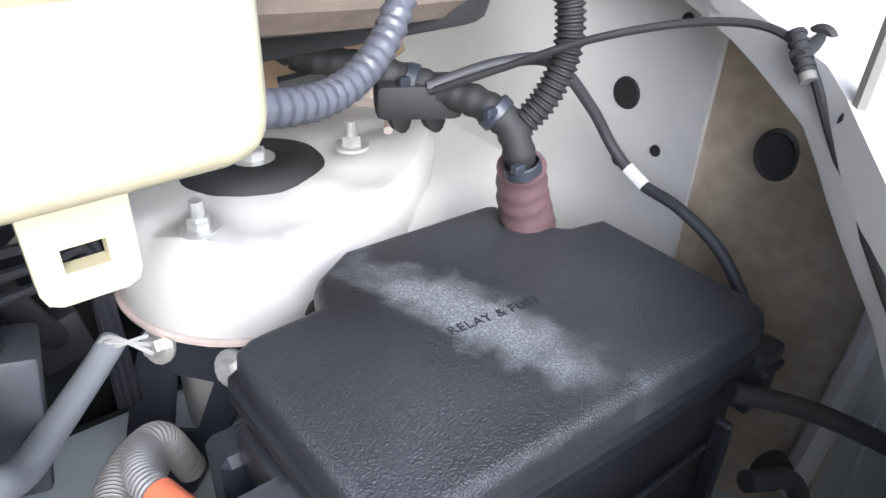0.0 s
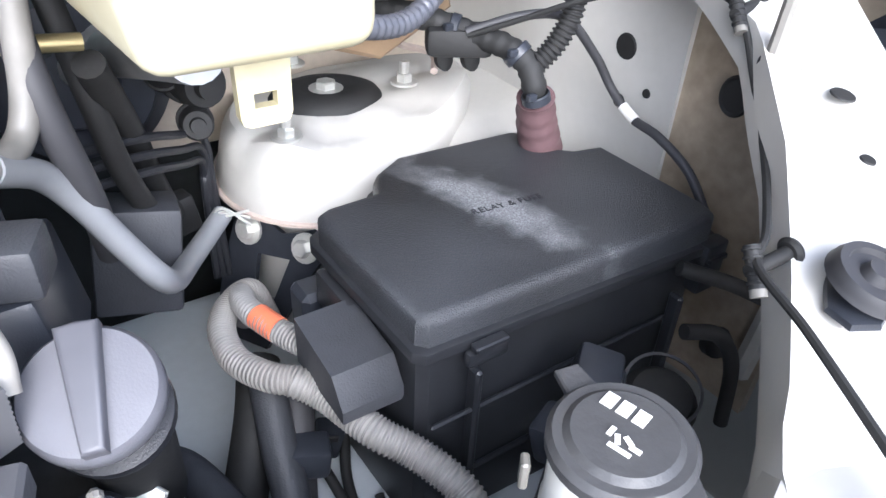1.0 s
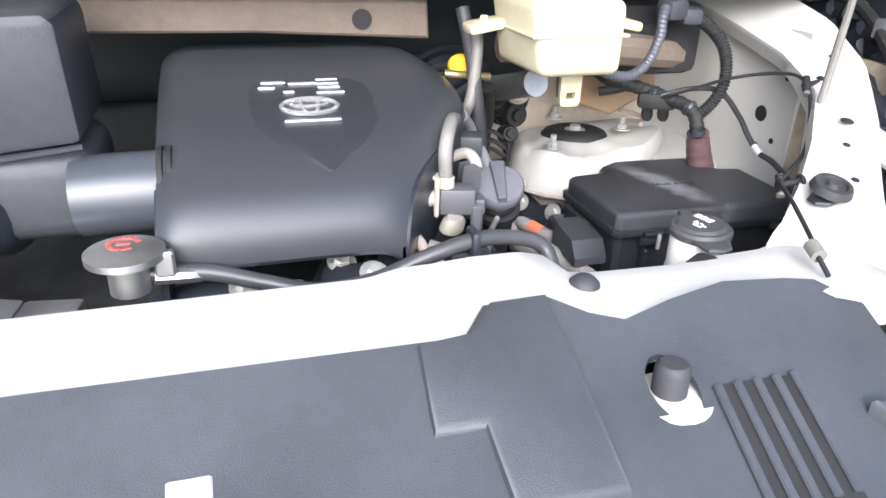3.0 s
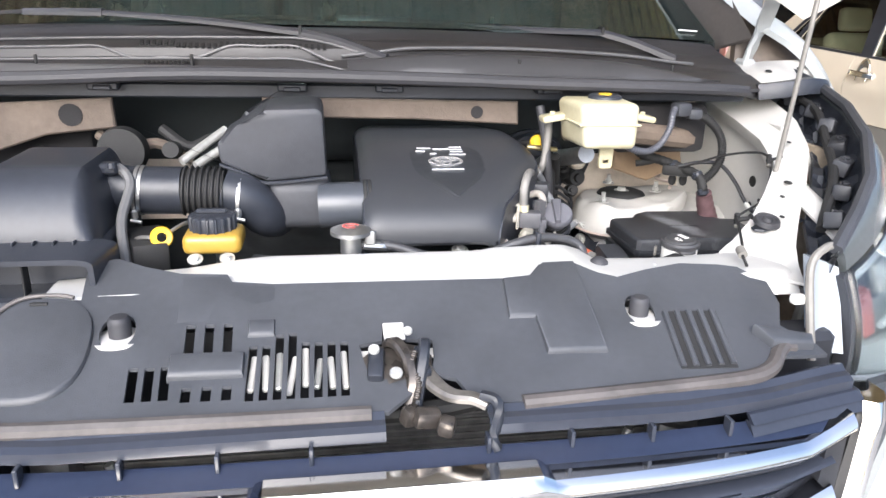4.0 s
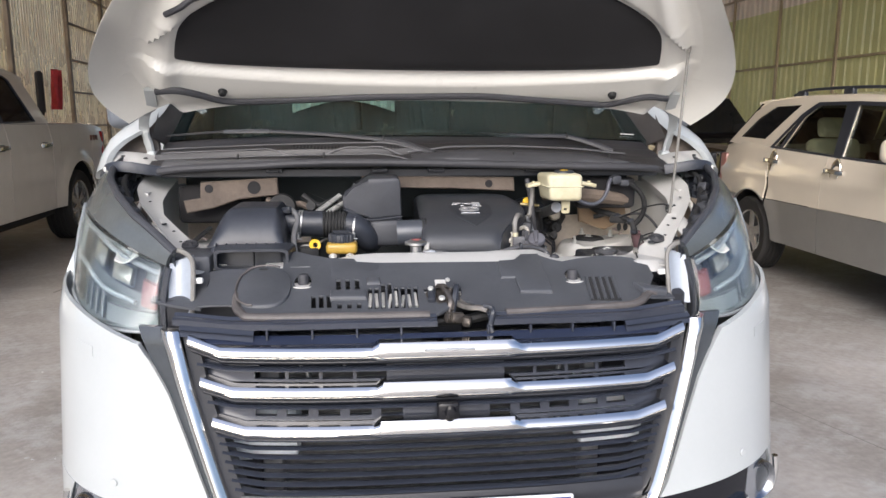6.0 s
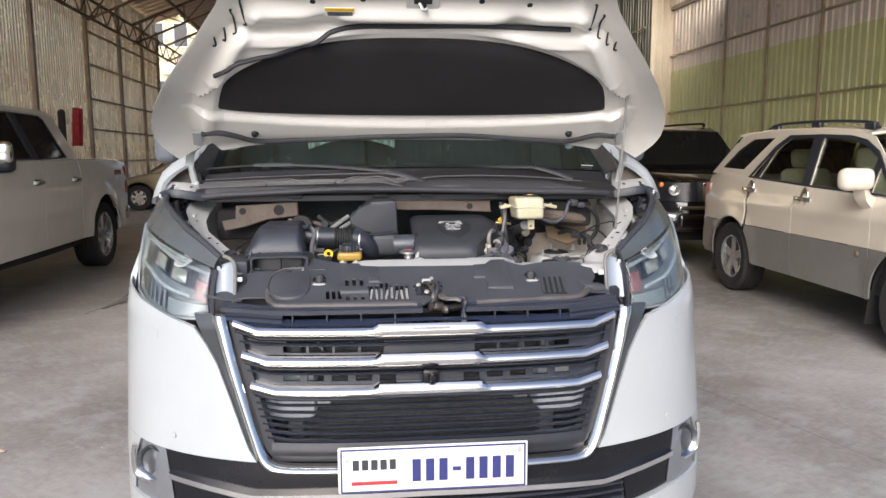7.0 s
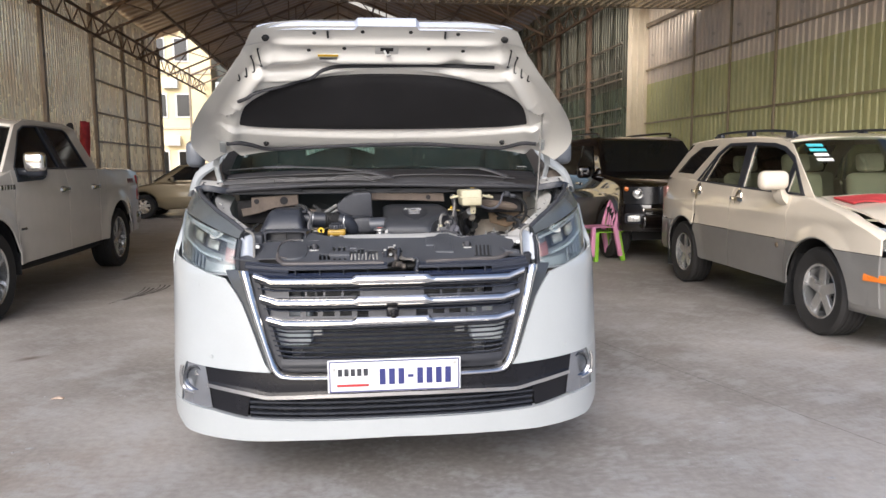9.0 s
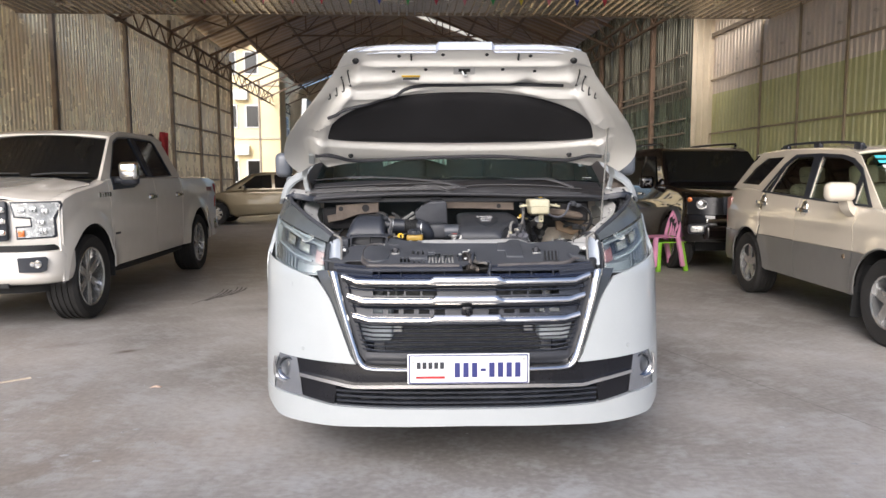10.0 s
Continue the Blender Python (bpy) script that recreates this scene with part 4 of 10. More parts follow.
def crossover():
    place = pose(4.382, 1.496, 0, 0, 0, -1.87)
    t = thing("crossover", "pearl white crossover with grey lower cladding and roof rails", "car", place)
    pearl = pm("pearl_white", (0.70, 0.63, 0.51), 0.18, var=0.02, coat=1.0, rvar=0.03)
    clad_m = pm("silver_grey_cladding", (0.27, 0.262, 0.245), 0.32, metal=0.35, var=0.06, coat=0.4, rvar=0.04)
    shade = glass("dusky_car_glass", (0.36, 0.40, 0.33))
    cream_seat = pm("beige_leather", (0.55, 0.50, 0.38), 0.6, var=0.1)
    arches = [(1.02, 0.36, 0.43), (3.69, 0.36, 0.43)]

    def xw(y, z):
        x = 0.90 - 0.16 * max(0, 0.65 - z) ** 1.7 - 0.55 * max(0, z - 0.92) ** 1.6
        x += 0.008 * math.exp(-((z - 0.95) / 0.04) ** 2)
        x -= 0.24 * max(0, 0.75 - y) ** 2 + 0.12 * max(0, y - 3.9) ** 2
        for c, zz, r in arches:
            d = math.hypot(y - c, z - zz) - r
            if d < 0.12:
                x += 0.022 * (1 - max(0.0, d) / 0.12) ** 0.7
        return x

    hi = lambda y: lerp_at(y, (0.25, 0.45, 0.7, 1.2, 2.5, 3.5, 4.2, 4.42), (0.80, 0.90, 0.99, 1.095, 1.15, 1.195, 1.25, 1.20))
    step = 0.725
    xof = lambda z: 0.852 - 0.185 * max(0, z - 1.10) / 0.56 - 0.08 * max(0, z - 1.56)
    holes = {
        "vent_window": [(1.38, 1.135), (1.60, 1.142), (1.60, 1.345)],
        "front_window": [(1.66, 1.145), (1.66, 1.40), (1.86, 1.50), (2.08, 1.55), (2.47, 1.572), (2.42, 1.165)],
        "rear_window": [(2.53, 1.172), (2.62, 1.575), (3.00, 1.578), (3.17, 1.48), (3.33, 1.205)],
        "rear_vent_window": [(3.375, 1.208), (3.23, 1.46), (3.28, 1.42), (3.48, 1.215)],
        "quarter_window": [(3.70, 1.275), (3.30, 1.59), (3.72, 1.585), (3.98, 1.47), (4.20, 1.29)],
    }
    for sg in (-1, 1):
        for nm, y0, y1 in (("fender", 0.33, 1.492), ("front_door", 1.50, 2.566), ("rear_door", 2.574, 3.42), ("rear_wing", 3.428, 4.44)):
            ar = [a for a in arches if y0 - 0.5 < a[0] < y1 + 0.5]
            bm = BM()
            side_panel(bm, sg, y0, y1, ar, 0.36, hi, xw, step + 0.004, n=10)
            d = part(nm, bm, pearl, t, angle=0.5)
            bm = BM()
            side_panel(bm, sg, y0, y1, ar, 0.345, lambda y: step, lambda y, z: xw(y, z) + 0.006, None, False, 6)
            part("lower_cladding", bm, clad_m, d, "silver-grey lower cladding", angle=0.5)
        bm = BM()
        side_plate(bm, sg, [(1.14, 1.08), (1.80, 1.565), (2.0, 1.615), (2.5, 1.645), (3.3, 1.665), (3.85, 1.64), (4.08, 1.54), (4.40, 1.23), (3.5, 1.185), (2.5, 1.14)], list(holes.values()), xof, 0.0, 0.010)
        part("cabin_side", bm, pearl, t)
        frame_holes = [holes[k] for k in ("vent_window", "front_window", "rear_window", "rear_vent_window")]
        bm = BM()
        side_plate(bm, sg, [(1.32, 1.118), (1.68, 1.455), (1.88, 1.545), (2.1, 1.585), (2.5, 1.605), (3.03, 1.61), (3.22, 1.51), (3.54, 1.20), (2.5, 1.148)], frame_holes, xof, 0.010, 0.016)
        part("window_trim", bm, satin, t, "black window frame with rain visors")
        for nm, w in holes.items():
            bm = BM()
            side_plate(bm, sg, w, [], xof, -0.014, 0.005)
            pane(nm, bm, shade if nm != "quarter_window" else tinted, t)
        for y, z in ((2.42, 1.045), (3.43 - 0.04, 1.085)):
            bm = BM()
            lathe(bm, [(0, -0.012), (0.045, -0.006), (0.062, 0.004), (0.072, 0.004), (0.074, 0.0)], axis((sg * (xw(y, z) + 0.002), y, z), (sg, 0, 0.15)) @ Matrix.Diagonal((0.85, 1.45, 1, 1)), 24)
            cup = part("handle_cup", bm, chrome, t)
            bm = BM()
            swept(bm, [(sg * (xw(y, z) + 0.008), y - 0.11, z - 0.004), (sg * (xw(y, z) + 0.038), y - 0.06, z), (sg * (xw(y, z) + 0.038), y + 0.07, z + 0.006), (sg * (xw(y, z) + 0.008), y + 0.11, z + 0.006)], 0.026, 0.036, 4)
            part("door_handle", bm, chrome, cup)
        bm = BM()
        lathe(bm, [(0, 0.012), (0.016, 0.010), (0.024, 0.0)], axis((sg * (xw(1.66, 0.67) + 0.006), 1.62, 0.67), (sg, 0, 0)), 16)
        part("side_repeater", bm, pm("dull_repeater", (0.16, 0.12, 0.08), 0.3), t)
        bm = BM()
        box(bm, (sg * 1.02, 1.52, 1.245), (0.27, 0.13, 0.17), 0.06, 4, (0, 0, -sg * 6))
        mr = part("wing_mirror", bm, pearl, t)
        bm = BM()
        swept(bm, [(sg * 0.86, 1.58, 1.06), (sg * 0.92, 1.56, 1.11), (sg * 0.95, 1.55, 1.18)], 0.09, 0.09, 4, 0.10, 0.07)
        part("mirror_foot", bm, pearl, mr)
        bm = BM()
        tube(bm, [(sg * 0.60, 1.90, 1.64), (sg * 0.60, 2.02, 1.685), (sg * 0.60, 2.6, 1.72), (sg * 0.60, 3.35, 1.725), (sg * 0.60, 3.58, 1.685)], 0.013, 8, 5)
        rl = part("roof_rail", bm, satin, t)
        for y, z in ((2.0, 1.655), (2.75, 1.69), (3.45, 1.69)):
            bm = BM()
            box(bm, (sg * 0.60, y, z), (0.05, 0.13, 0.07), 0.02, 2)
            part("rail_foot", bm, satin, rl)
        bm = BM()
        sheet(bm, lambda u, v: Vector((sg * (0.50 + 0.34 * u), 0.10 + 0.36 * u ** 1.6 + 0.06 * v, 0.74 + 0.16 * v + 0.02 * u)), 10, 4, (0, 0.03, 0))
        h = part("headlight", bm, pm("crossover_lamp", (0.55, 0.55, 0.54), 0.2, metal=0.7), t)
        bm = BM()
        sheet(bm, lambda u, v: Vector((sg * (0.495 + 0.36 * u), 0.085 + 0.37 * u ** 1.6 + 0.06 * v, 0.735 + 0.17 * v + 0.02 * u)), 10, 4, (0, 0.006, 0))
        pane("lens", bm, clear, h)
        bm = BM()
        swept(bm, [(sg * 0.80, 0.24, 0.56), (sg * 0.845, 0.33, 0.562), (sg * 0.875, 0.46, 0.56)], 0.03, 0.05, 4)
        part("side_marker", bm, amber, t)
        bm = BM()
        box(bm, (sg * 0.80, 4.40, 0.95), (0.14, 0.14, 0.34), 0.03, 2)
        part("tail_lamp", bm, pm("faded_tail", (0.30, 0.13, 0.11), 0.3), t)
        for y, z, r in arches:
            bm = BM()
            liner(bm, sg, y, z, r + 0.012, 0.50, 0.88)
            part("wheel_liner", bm, rubber, t)
        for y in (1.00, 3.72):
            wheel(t, sg * 0.785, y, 0.36, 0.23, 0.225, 5, sg, False)
        for y in (1.46, 4.13):
            bm = BM()
            sheet(bm, lambda u, v: Vector((sg * (0.66 + 0.23 * u), y + 0.03 * v, 0.42 - 0.27 * v)), 4, 6, (0, 0.012, 0))
            part("mud_flap", bm, rubber, t)
    bm = BM()
    plan = [(-0.885, 0.60), (-0.87, 0.42), (-0.80, 0.24), (-0.62, 0.12), (-0.3, 0.06), (0, 0.05), (0.3, 0.06), (0.62, 0.12), (0.80, 0.24), (0.87, 0.42), (0.885, 0.60)]
    rows = [[(x * k, y + d, z) for z, k, d in ((0.27, 0.95, 0.06), (0.32, 0.99, 0.01), (0.45, 1.0, 0.0), (0.60, 1.0, 0.0), (0.68, 0.985, 0.01), (0.71, 0.96, 0.04))] for x, y in plan]
    rows_sheet(bm, rows, (0, 0.015, 0))
    part("front_bumper", bm, clad_m, t, angle=0.8)
    bm = BM()
    box(bm, (0, 0.20, 0.80), (0.94, 0.10, 0.20), 0.03, 2)
    part("grille", bm, satin, t)
    bm = BM()
    hz = lambda x, y: lerp_at(y, (0.16, 0.3, 0.6, 1.3), (0.86, 0.94, 1.02, 1.115)) + 0.03 * (1 - (x / 0.84) ** 2)
    sheet(bm, lambda u, v: Vector(((2 * u - 1) * (0.76 + 0.045 * v), 0.14 + 0.30 * abs(2 * u - 1) ** 3 * (1 - v) + 1.10 * v, hz((2 * u - 1) * 0.8, 0.16 + 1.08 * v + 0.2 * abs(2 * u - 1) ** 3 * (1 - v)))), 20, 12, (0, 0, -0.015))
    part("bonnet", bm, pearl, t)
    bm = BM()
    sheet(bm, lambda u, v: Vector(((2 * u - 1) * 0.655, 1.86 + 2.20 * v + 0.05 * (2 * u - 1) ** 2, lerp_at(v, (0, 0.08, 0.3, 0.7, 0.92, 1), (1.60, 1.635, 1.665, 1.675, 1.65, 1.58)) + 0.03 * (1 - (2 * u - 1) ** 4))), 16, 14, (0, 0, -0.03))
    part("roof", bm, pearl, t)
    bm = BM()
    sheet(bm, lambda u, v: Vector(((2 * u - 1) * 0.60, 4.00 + 0.22 * v, 1.66 - 0.02 * v + 0.02 * (1 - (2 * u - 1) ** 2))), 10, 3, (0, 0, -0.03))
    part("rear_spoiler", bm, pearl, t)
    bm = BM()
    sheet(bm, lambda u, v: Vector(((2 * u - 1) * (0.80 - 0.15 * v), 1.17 + 0.69 * v + 0.07 * (2 * u - 1) ** 2, 1.085 + 0.515 * v + 0.03 * (1 - (2 * u - 1) ** 2))), 16, 8, (0, 0.006, -0.006))
    ws = pane("windscreen", bm, shade, t)
    for i in range(4):
        bm = BM()
        v = 0.86 - 0.085 * i
        box(bm, (-0.50, 1.17 + 0.69 * v + 0.045 - 0.018, 1.085 + 0.515 * v + 0.013 + 0.012), (0.15 if i != 2 else 0.13, 0.004, 0.040), 0.0, 1, (-53, 0, 0))
        part("sticker", bm, pm("cyan_sticker", (0.10, 0.52, 0.58), 0.5) if i < 2 else label_w, ws)
    bm = BM()
    sheet(bm, lambda u, v: Vector(((2 * u - 1) * (0.82 - 0.16 * v), 4.44 - 0.38 * v, 1.20 + 0.42 * v)), 6, 4, (0, -0.01, 0))
    part("rear_screen", bm, tinted, t)
    bm = BM()
    box(bm, (0, 4.44, 0.86), (1.60, 0.10, 0.70), 0.04, 3)
    part("tailgate", bm, pearl, t)
    bm = BM()
    box(bm, (0, 4.46, 0.50), (1.70, 0.20, 0.32), 0.07, 3)
    part("rear_bumper", bm, clad_m, t)
    for x in (-0.38, 0.38):
        for y in (1.95, 2.95):
            car_seat(t, x, y, 0.55, cream_seat)
    bm = BM()
    sheet(bm, lambda u, v: Vector(((2 * u - 1) * 0.76, 1.22 + 0.48 * v, 1.05 - 0.12 * v * v)), 8, 5, (0, 0, -0.05))
    part("dashboard", bm, cream_seat, t)
    bm = BM()
    box(bm, (0, 2.75, 0.50), (1.70, 3.0, 0.24), 0.0)
    box(bm, (0, 0.95, 0.62), (0.96, 1.2, 0.5), 0.0)
    box(bm, (0, 3.9, 0.62), (0.96, 0.9, 0.5), 0.0)
    part("underbody", bm, rubber, t)
    # cloth left on the bonnet
    bm = BM()
    sheet(bm, lambda u, v: Vector((-0.72 + 0.95 * u, 0.86 + 0.26 * v + 0.03 * math.sin(9 * u), hz(-0.72 + 0.95 * u, 0.86 + 0.26 * v) + 0.018 + 0.012 * math.sin(14 * u) * math.sin(5 * v + 1))), 24, 8, (0, 0, -0.012))
    c = tagged(part("cloth", bm, redm), "crumpled red cloth lying on a car bonnet", "cloth")
    c.matrix_world = place


def offroader():
    t = thing("offroader", "glossy black four-wheel-drive with chrome grille", "car", pose(4.40, 6.72, 0, 0, 0, 1.5))
    gloss = pm("black_paint", (0.006, 0.004, 0.004), 0.06, var=0.2, coat=1.0, rvar=0.02)
    lampglint = pm("frosted_lamp", (0.60, 0.60, 0.57), 0.3, metal=0.4, var=0.3, vscale=30)
    ol = [(0.0, 0.55), (0.0, 0.80), (0.06, 1.02), (0.22, 1.11), (0.6, 1.19), (1.15, 1.25), (4.50, 1.25), (4.60, 0.95), (4.60, 0.5), (4.4, 0.42)]
    ol += arch(3.62, 0.39, 0.46, 0.46) + [(1.6, 0.38)] + arch(0.83, 0.39, 0.46, 0.46) + [(0.2, 0.42), (0.05, 0.45)]
    bm = BM()
    shell(bm, ol, 0.93, 0.06, 0.14, 4.6, (0.8, 0.05, 1.25))
    part("body", bm, gloss, t)
    cab = [(1.22, 1.20), (1.80, 1.76), (2.0, 1.84), (4.2, 1.86), (4.45, 1.78), (4.55, 1.14)]
    bm = BM()
    shell(bm, cab, 0.86, 0.06, 0, 5, (1.17, 0.17, 1.86))
    part("cabin", bm, gloss, t)
    bm = BM()
    a = [(-0.78, 1.30, 1.28), (0.78, 1.30, 1.28), (0.68, 1.79, 1.75), (-0.68, 1.79, 1.75)]
    b = [bm.verts.new(Vector(p) + Vector((0, -0.022, 0.02))) for p in a]
    c = [bm.verts.new(Vector(p) + Vector((0, -0.006, 0.006))) for p in a]
    bm.faces.new(b)
    for k in range(4):
        bm.faces.new((b[k], b[(k + 1) % 4], c[(k + 1) % 4], c[k]))
    part("windscreen", bm, tinted, t)
    for sg in (-1, 1):
        for nm, w in (("front_window", [(1.62, 1.22), (2.02, 1.70), (2.42, 1.72), (2.46, 1.22)]), ("rear_window", [(2.56, 1.22), (2.52, 1.72), (3.3, 1.72), (3.4, 1.22)]), ("quarter_window", [(3.5, 1.22), (3.42, 1.72), (4.2, 1.70), (4.28, 1.25)])):
            bm = BM()
            flank(bm, w, lambda z: 0.868 - 0.17 * max(0, z - 1.17) / 0.69, 0.02, sg)
            part(nm, bm, tinted, t)
        bm = BM()
        box(bm, (sg * 1.0, 1.72, 1.28), (0.22, 0.12, 0.20), 0.05, 3)
        part("wing_mirror", bm, gloss, t)
        bm = BM()
        sheet(bm, lambda u, v: Vector((sg * (0.48 + 0.42 * u), 0.0 + 0.24 * u * u + 0.04 * v, 0.84 + 0.24 * v)), 8, 3, (0, -0.02, 0))
        h = part("headlight", bm, pm("smoked_lens", (0.018, 0.018, 0.02), 0.25, spec=0.3), t)
        bm = BM()
        lathe(bm, [(0, 0.012), (0.03, 0.010), (0.058, -0.004), (0.066, 0.0), (0.070, 0.012), (0.074, 0.0)], axis((sg * 0.76, 0.075, 0.985), (sg * 0.25, -1, 0)), 24)
        part("reflector", bm, rimm, h)
        bm = BM()
        lathe(bm, [(0, 0.02), (0.028, 0.01), (0.033, 0.0)], axis((sg * 0.885, 0.19, 1.05), (sg * 0.6, -1, 0)), 16)
        part("indicator", bm, amber, h)
        bm = BM()
        box(bm, (sg * 0.80, 0.04, 0.645), (0.30, 0.10, 0.14), 0.03, 2, (0, 0, sg * 22))
        fb = part("fog_lamp_bezel", bm, satin, t)
        bm = BM()
        box(bm, (sg * 0.84, 0.01, 0.645), (0.17, 0.08, 0.085), 0.02, 2, (0, 0, sg * 22))
        part("fog_lamp", bm, lampglint, fb)
        bm = BM()
        box(bm, (sg * 0.915, 2.4, 0.72), (0.02, 2.2, 0.05), 0.01, 2)
        part("side_moulding", bm, chrome, t)
        for y in (2.3, 3.2):
            bm = BM()
            box(bm, (sg * 0.92, y, 1.08), (0.04, 0.2, 0.045), 0.015, 3)
            part("door_handle", bm, chrome, t)
        for y in (0.83, 3.62):
            wheel(t, sg * 0.82, y, 0.39, 0.26, 0.225, 6, sg, False)
        bm = BM()
        tube(bm, [(sg * 0.62, 2.1, 1.85), (sg * 0.62, 2.25, 1.91), (sg * 0.62, 3.9, 1.92), (sg * 0.62, 4.1, 1.86)], 0.02, 8, 4)
        part("roof_rail", bm, darkchrome, t)
    bm = BM()
    box(bm, (0, 0.02, 0.965), (0.98, 0.10, 0.25), 0.03, 2)
    g = part("grille", bm, satin, t)
    for i in range(9):
        bm = BM()
        box(bm, (-0.42 + 0.105 * i, -0.03, 0.965), (0.045, 0.05, 0.23), 0.015, 2)
        part("grille_bar", bm, chrome, g)
    bm = BM()
    box(bm, (0, 0.0, 0.60), (1.5, 0.16, 0.20), 0.05, 3)
    part("front_bumper", bm, gloss, t)
    bm = BM()
    box(bm, (0, -0.07, 0.765), (1.5, 0.05, 0.05), 0.012, 2)
    part("bumper_trim", bm, chrome, t)
    bm = BM()
    box(bm, (0, 0.85, 0.55), (1.4, 0.9, 0.5), 0.0)
    box(bm, (0, 3.6, 0.55), (1.4, 0.9, 0.5), 0.0)
    box(bm, (0, 2.2, 0.45), (1.5, 3.8, 0.12), 0.0)
    part("underbody", bm, rubber, t)


def saloon():
    t = thing("saloon", "gold older saloon parked across the hall", "car", RW @ pose(-6.7, 18.9, 0, 0, 0, -90) @ Matrix.Scale(1.08, 4))
    gold = pm("gold_paint", (0.24, 0.20, 0.125), 0.3, metal=0.4, rvar=0.03, var=0.01, coat=0.5)
    ol = [(0.0, 0.42), (0.02, 0.62), (0.15, 0.72), (1.25, 0.92), (4.2, 0.97), (4.6, 0.93), (4.68, 0.7), (4.66, 0.4)]
    ol += arch(3.65, 0.31, 0.37, 0.32) + [(1.5, 0.22)] + arch(0.95, 0.31, 0.37, 0.30) + [(0.15, 0.24)]
    bm = BM()
    shell(bm, ol, 0.86, 0.06, 0.15, 4.7, (0.6, 0.06, 0.97))
    part("body", bm, gold, t)
    cab = [(1.15, 0.89), (1.9, 1.36), (2.2, 1.42), (3.1, 1.41), (3.4, 1.34), (4.05, 0.94)]
    bm = BM()
    shell(bm, cab, 0.79, 0.05, 0, 5, (0.95, 0.24, 1.42))
    part("cabin", bm, gold, t)
    xof = lambda z: 0.795 - 0.19 * max(0, z - 0.95) / 0.47
    bm = BM()
    a = [(-0.72, 1.22, 0.94), (0.72, 1.22, 0.94), (0.60, 1.88, 1.35), (-0.60, 1.88, 1.35)]
    b = [bm.verts.new(Vector(p) + Vector((0, -0.022, 0.022))) for p in a]
    c = [bm.verts.new(Vector(p) + Vector((0, -0.006, 0.006))) for p in a]
    bm.faces.new(b)
    for k in range(4):
        bm.faces.new((b[k], b[(k + 1) % 4], c[(k + 1) % 4], c[k]))
    part("windscreen", bm, tinted, t)
    for sg in (-1, 1):
        for nm, w in (("front_window", [(1.55, 0.98), (2.0, 1.32), (2.42, 1.35), (2.46, 0.99)]), ("rear_window", [(2.54, 0.99), (2.5, 1.35), (3.12, 1.34), (3.5, 1.0)])):
            bm = BM()
            flank(bm, w, lambda z: xof(z) - 0.02, 0.02, sg)
            part(nm, bm, tinted, t)
        bm = BM()
        box(bm, (sg * 0.6, 0.03, 0.64), (0.38, 0.08, 0.12), 0.02, 2)
        part("headlight", bm, chrome, t)
        bm = BM()
        box(bm, (sg * 0.90, 1.72, 1.0), (0.16, 0.09, 0.13), 0.03, 3)
        part("wing_mirror", bm, gold, t)
        bm = BM()
        flank(bm, [(1.4, 0.50), (3.2, 0.50), (3.2, 0.55), (1.4, 0.55)], lambda z: 0.855, 0.012, sg)
        part("side_moulding", bm, gold, t)
        for y in (0.95, 3.65):
            wheel(t, sg * 0.76, y, 0.31, 0.2, 0.19, 7, sg, False)
    bm = BM()
    box(bm, (0, 0.95, 0.4), (1.3, 0.7, 0.36), 0.0)
    box(bm, (0, 3.65, 0.4), (1.3, 0.7, 0.36), 0.0)
    part("underbody", bm, rubber, t)


def plastic_chair(m, mat, label):
    """Slatted stacking chair, seat at 0.43 m."""
    t = thing("plastic_chair", label, "chair", m, group="plastic chairs")
    bm = BM()
    sheet(bm, lambda u, v: Vector((-0.20 + 0.40 * u, -0.20 + 0.38 * v, 0.43 - 0.02 * math.sin(math.pi * u))), 10, 8, (0, 0, -0.012))
    part("seat", bm, mat, t)
    for sx in (-1, 1):
        for fy in (0, 1):
            bm = BM()
            top = (sx * 0.19, -0.18 if fy == 0 else 0.16, 0.43)
            bot = (sx * 0.21, -0.20 if fy == 0 else 0.24, 0.0)
            d = Vector(bot) - Vector(top)
            box(bm, Vector(top) + d / 2, (0.065, 0.06, d.length), 0.012, 2, (math.degrees(math.atan2(d.y, -d.z)), -math.degrees(math.atan2(d.x, -d.z)), 0))
            part("leg", bm, mat, t)
    bm = BM()
    tube(bm, [(-0.19, 0.16, 0.43), (-0.19, 0.21, 0.62), (-0.15, 0.27, 0.80), (0, 0.29, 0.84), (0.15, 0.27, 0.80), (0.19, 0.21, 0.62), (0.19, 0.16, 0.43)], 0.026, 8, 6)
    part("back_frame", bm, mat, t)
    for x in (-0.08, 0.0, 0.08):
        bm = BM()
        tube(bm, [(x, 0.165, 0.43), (x, 0.215, 0.62), (x, 0.275, 0.82)], 0.019, 6, 5)
        part("back_slat", bm, mat, t)
    return t


pickup()
crossover()
offroader()
saloon()
pink = pm("pink_plastic", (0.62, 0.26, 0.42), 0.45, var=0.06)
lime = pm("lime_plastic", (0.25, 0.52, 0.03), 0.45, var=0.06)
plastic_chair(pose(3.30, 7.30, 0, 0, 0, -80), lime, "lime green slatted plastic chair under a pink one")
plastic_chair(pose(3.25, 7.28, 0.075, 0, 0, -82), pink, "pink slatted plastic chair stacked on a green one")
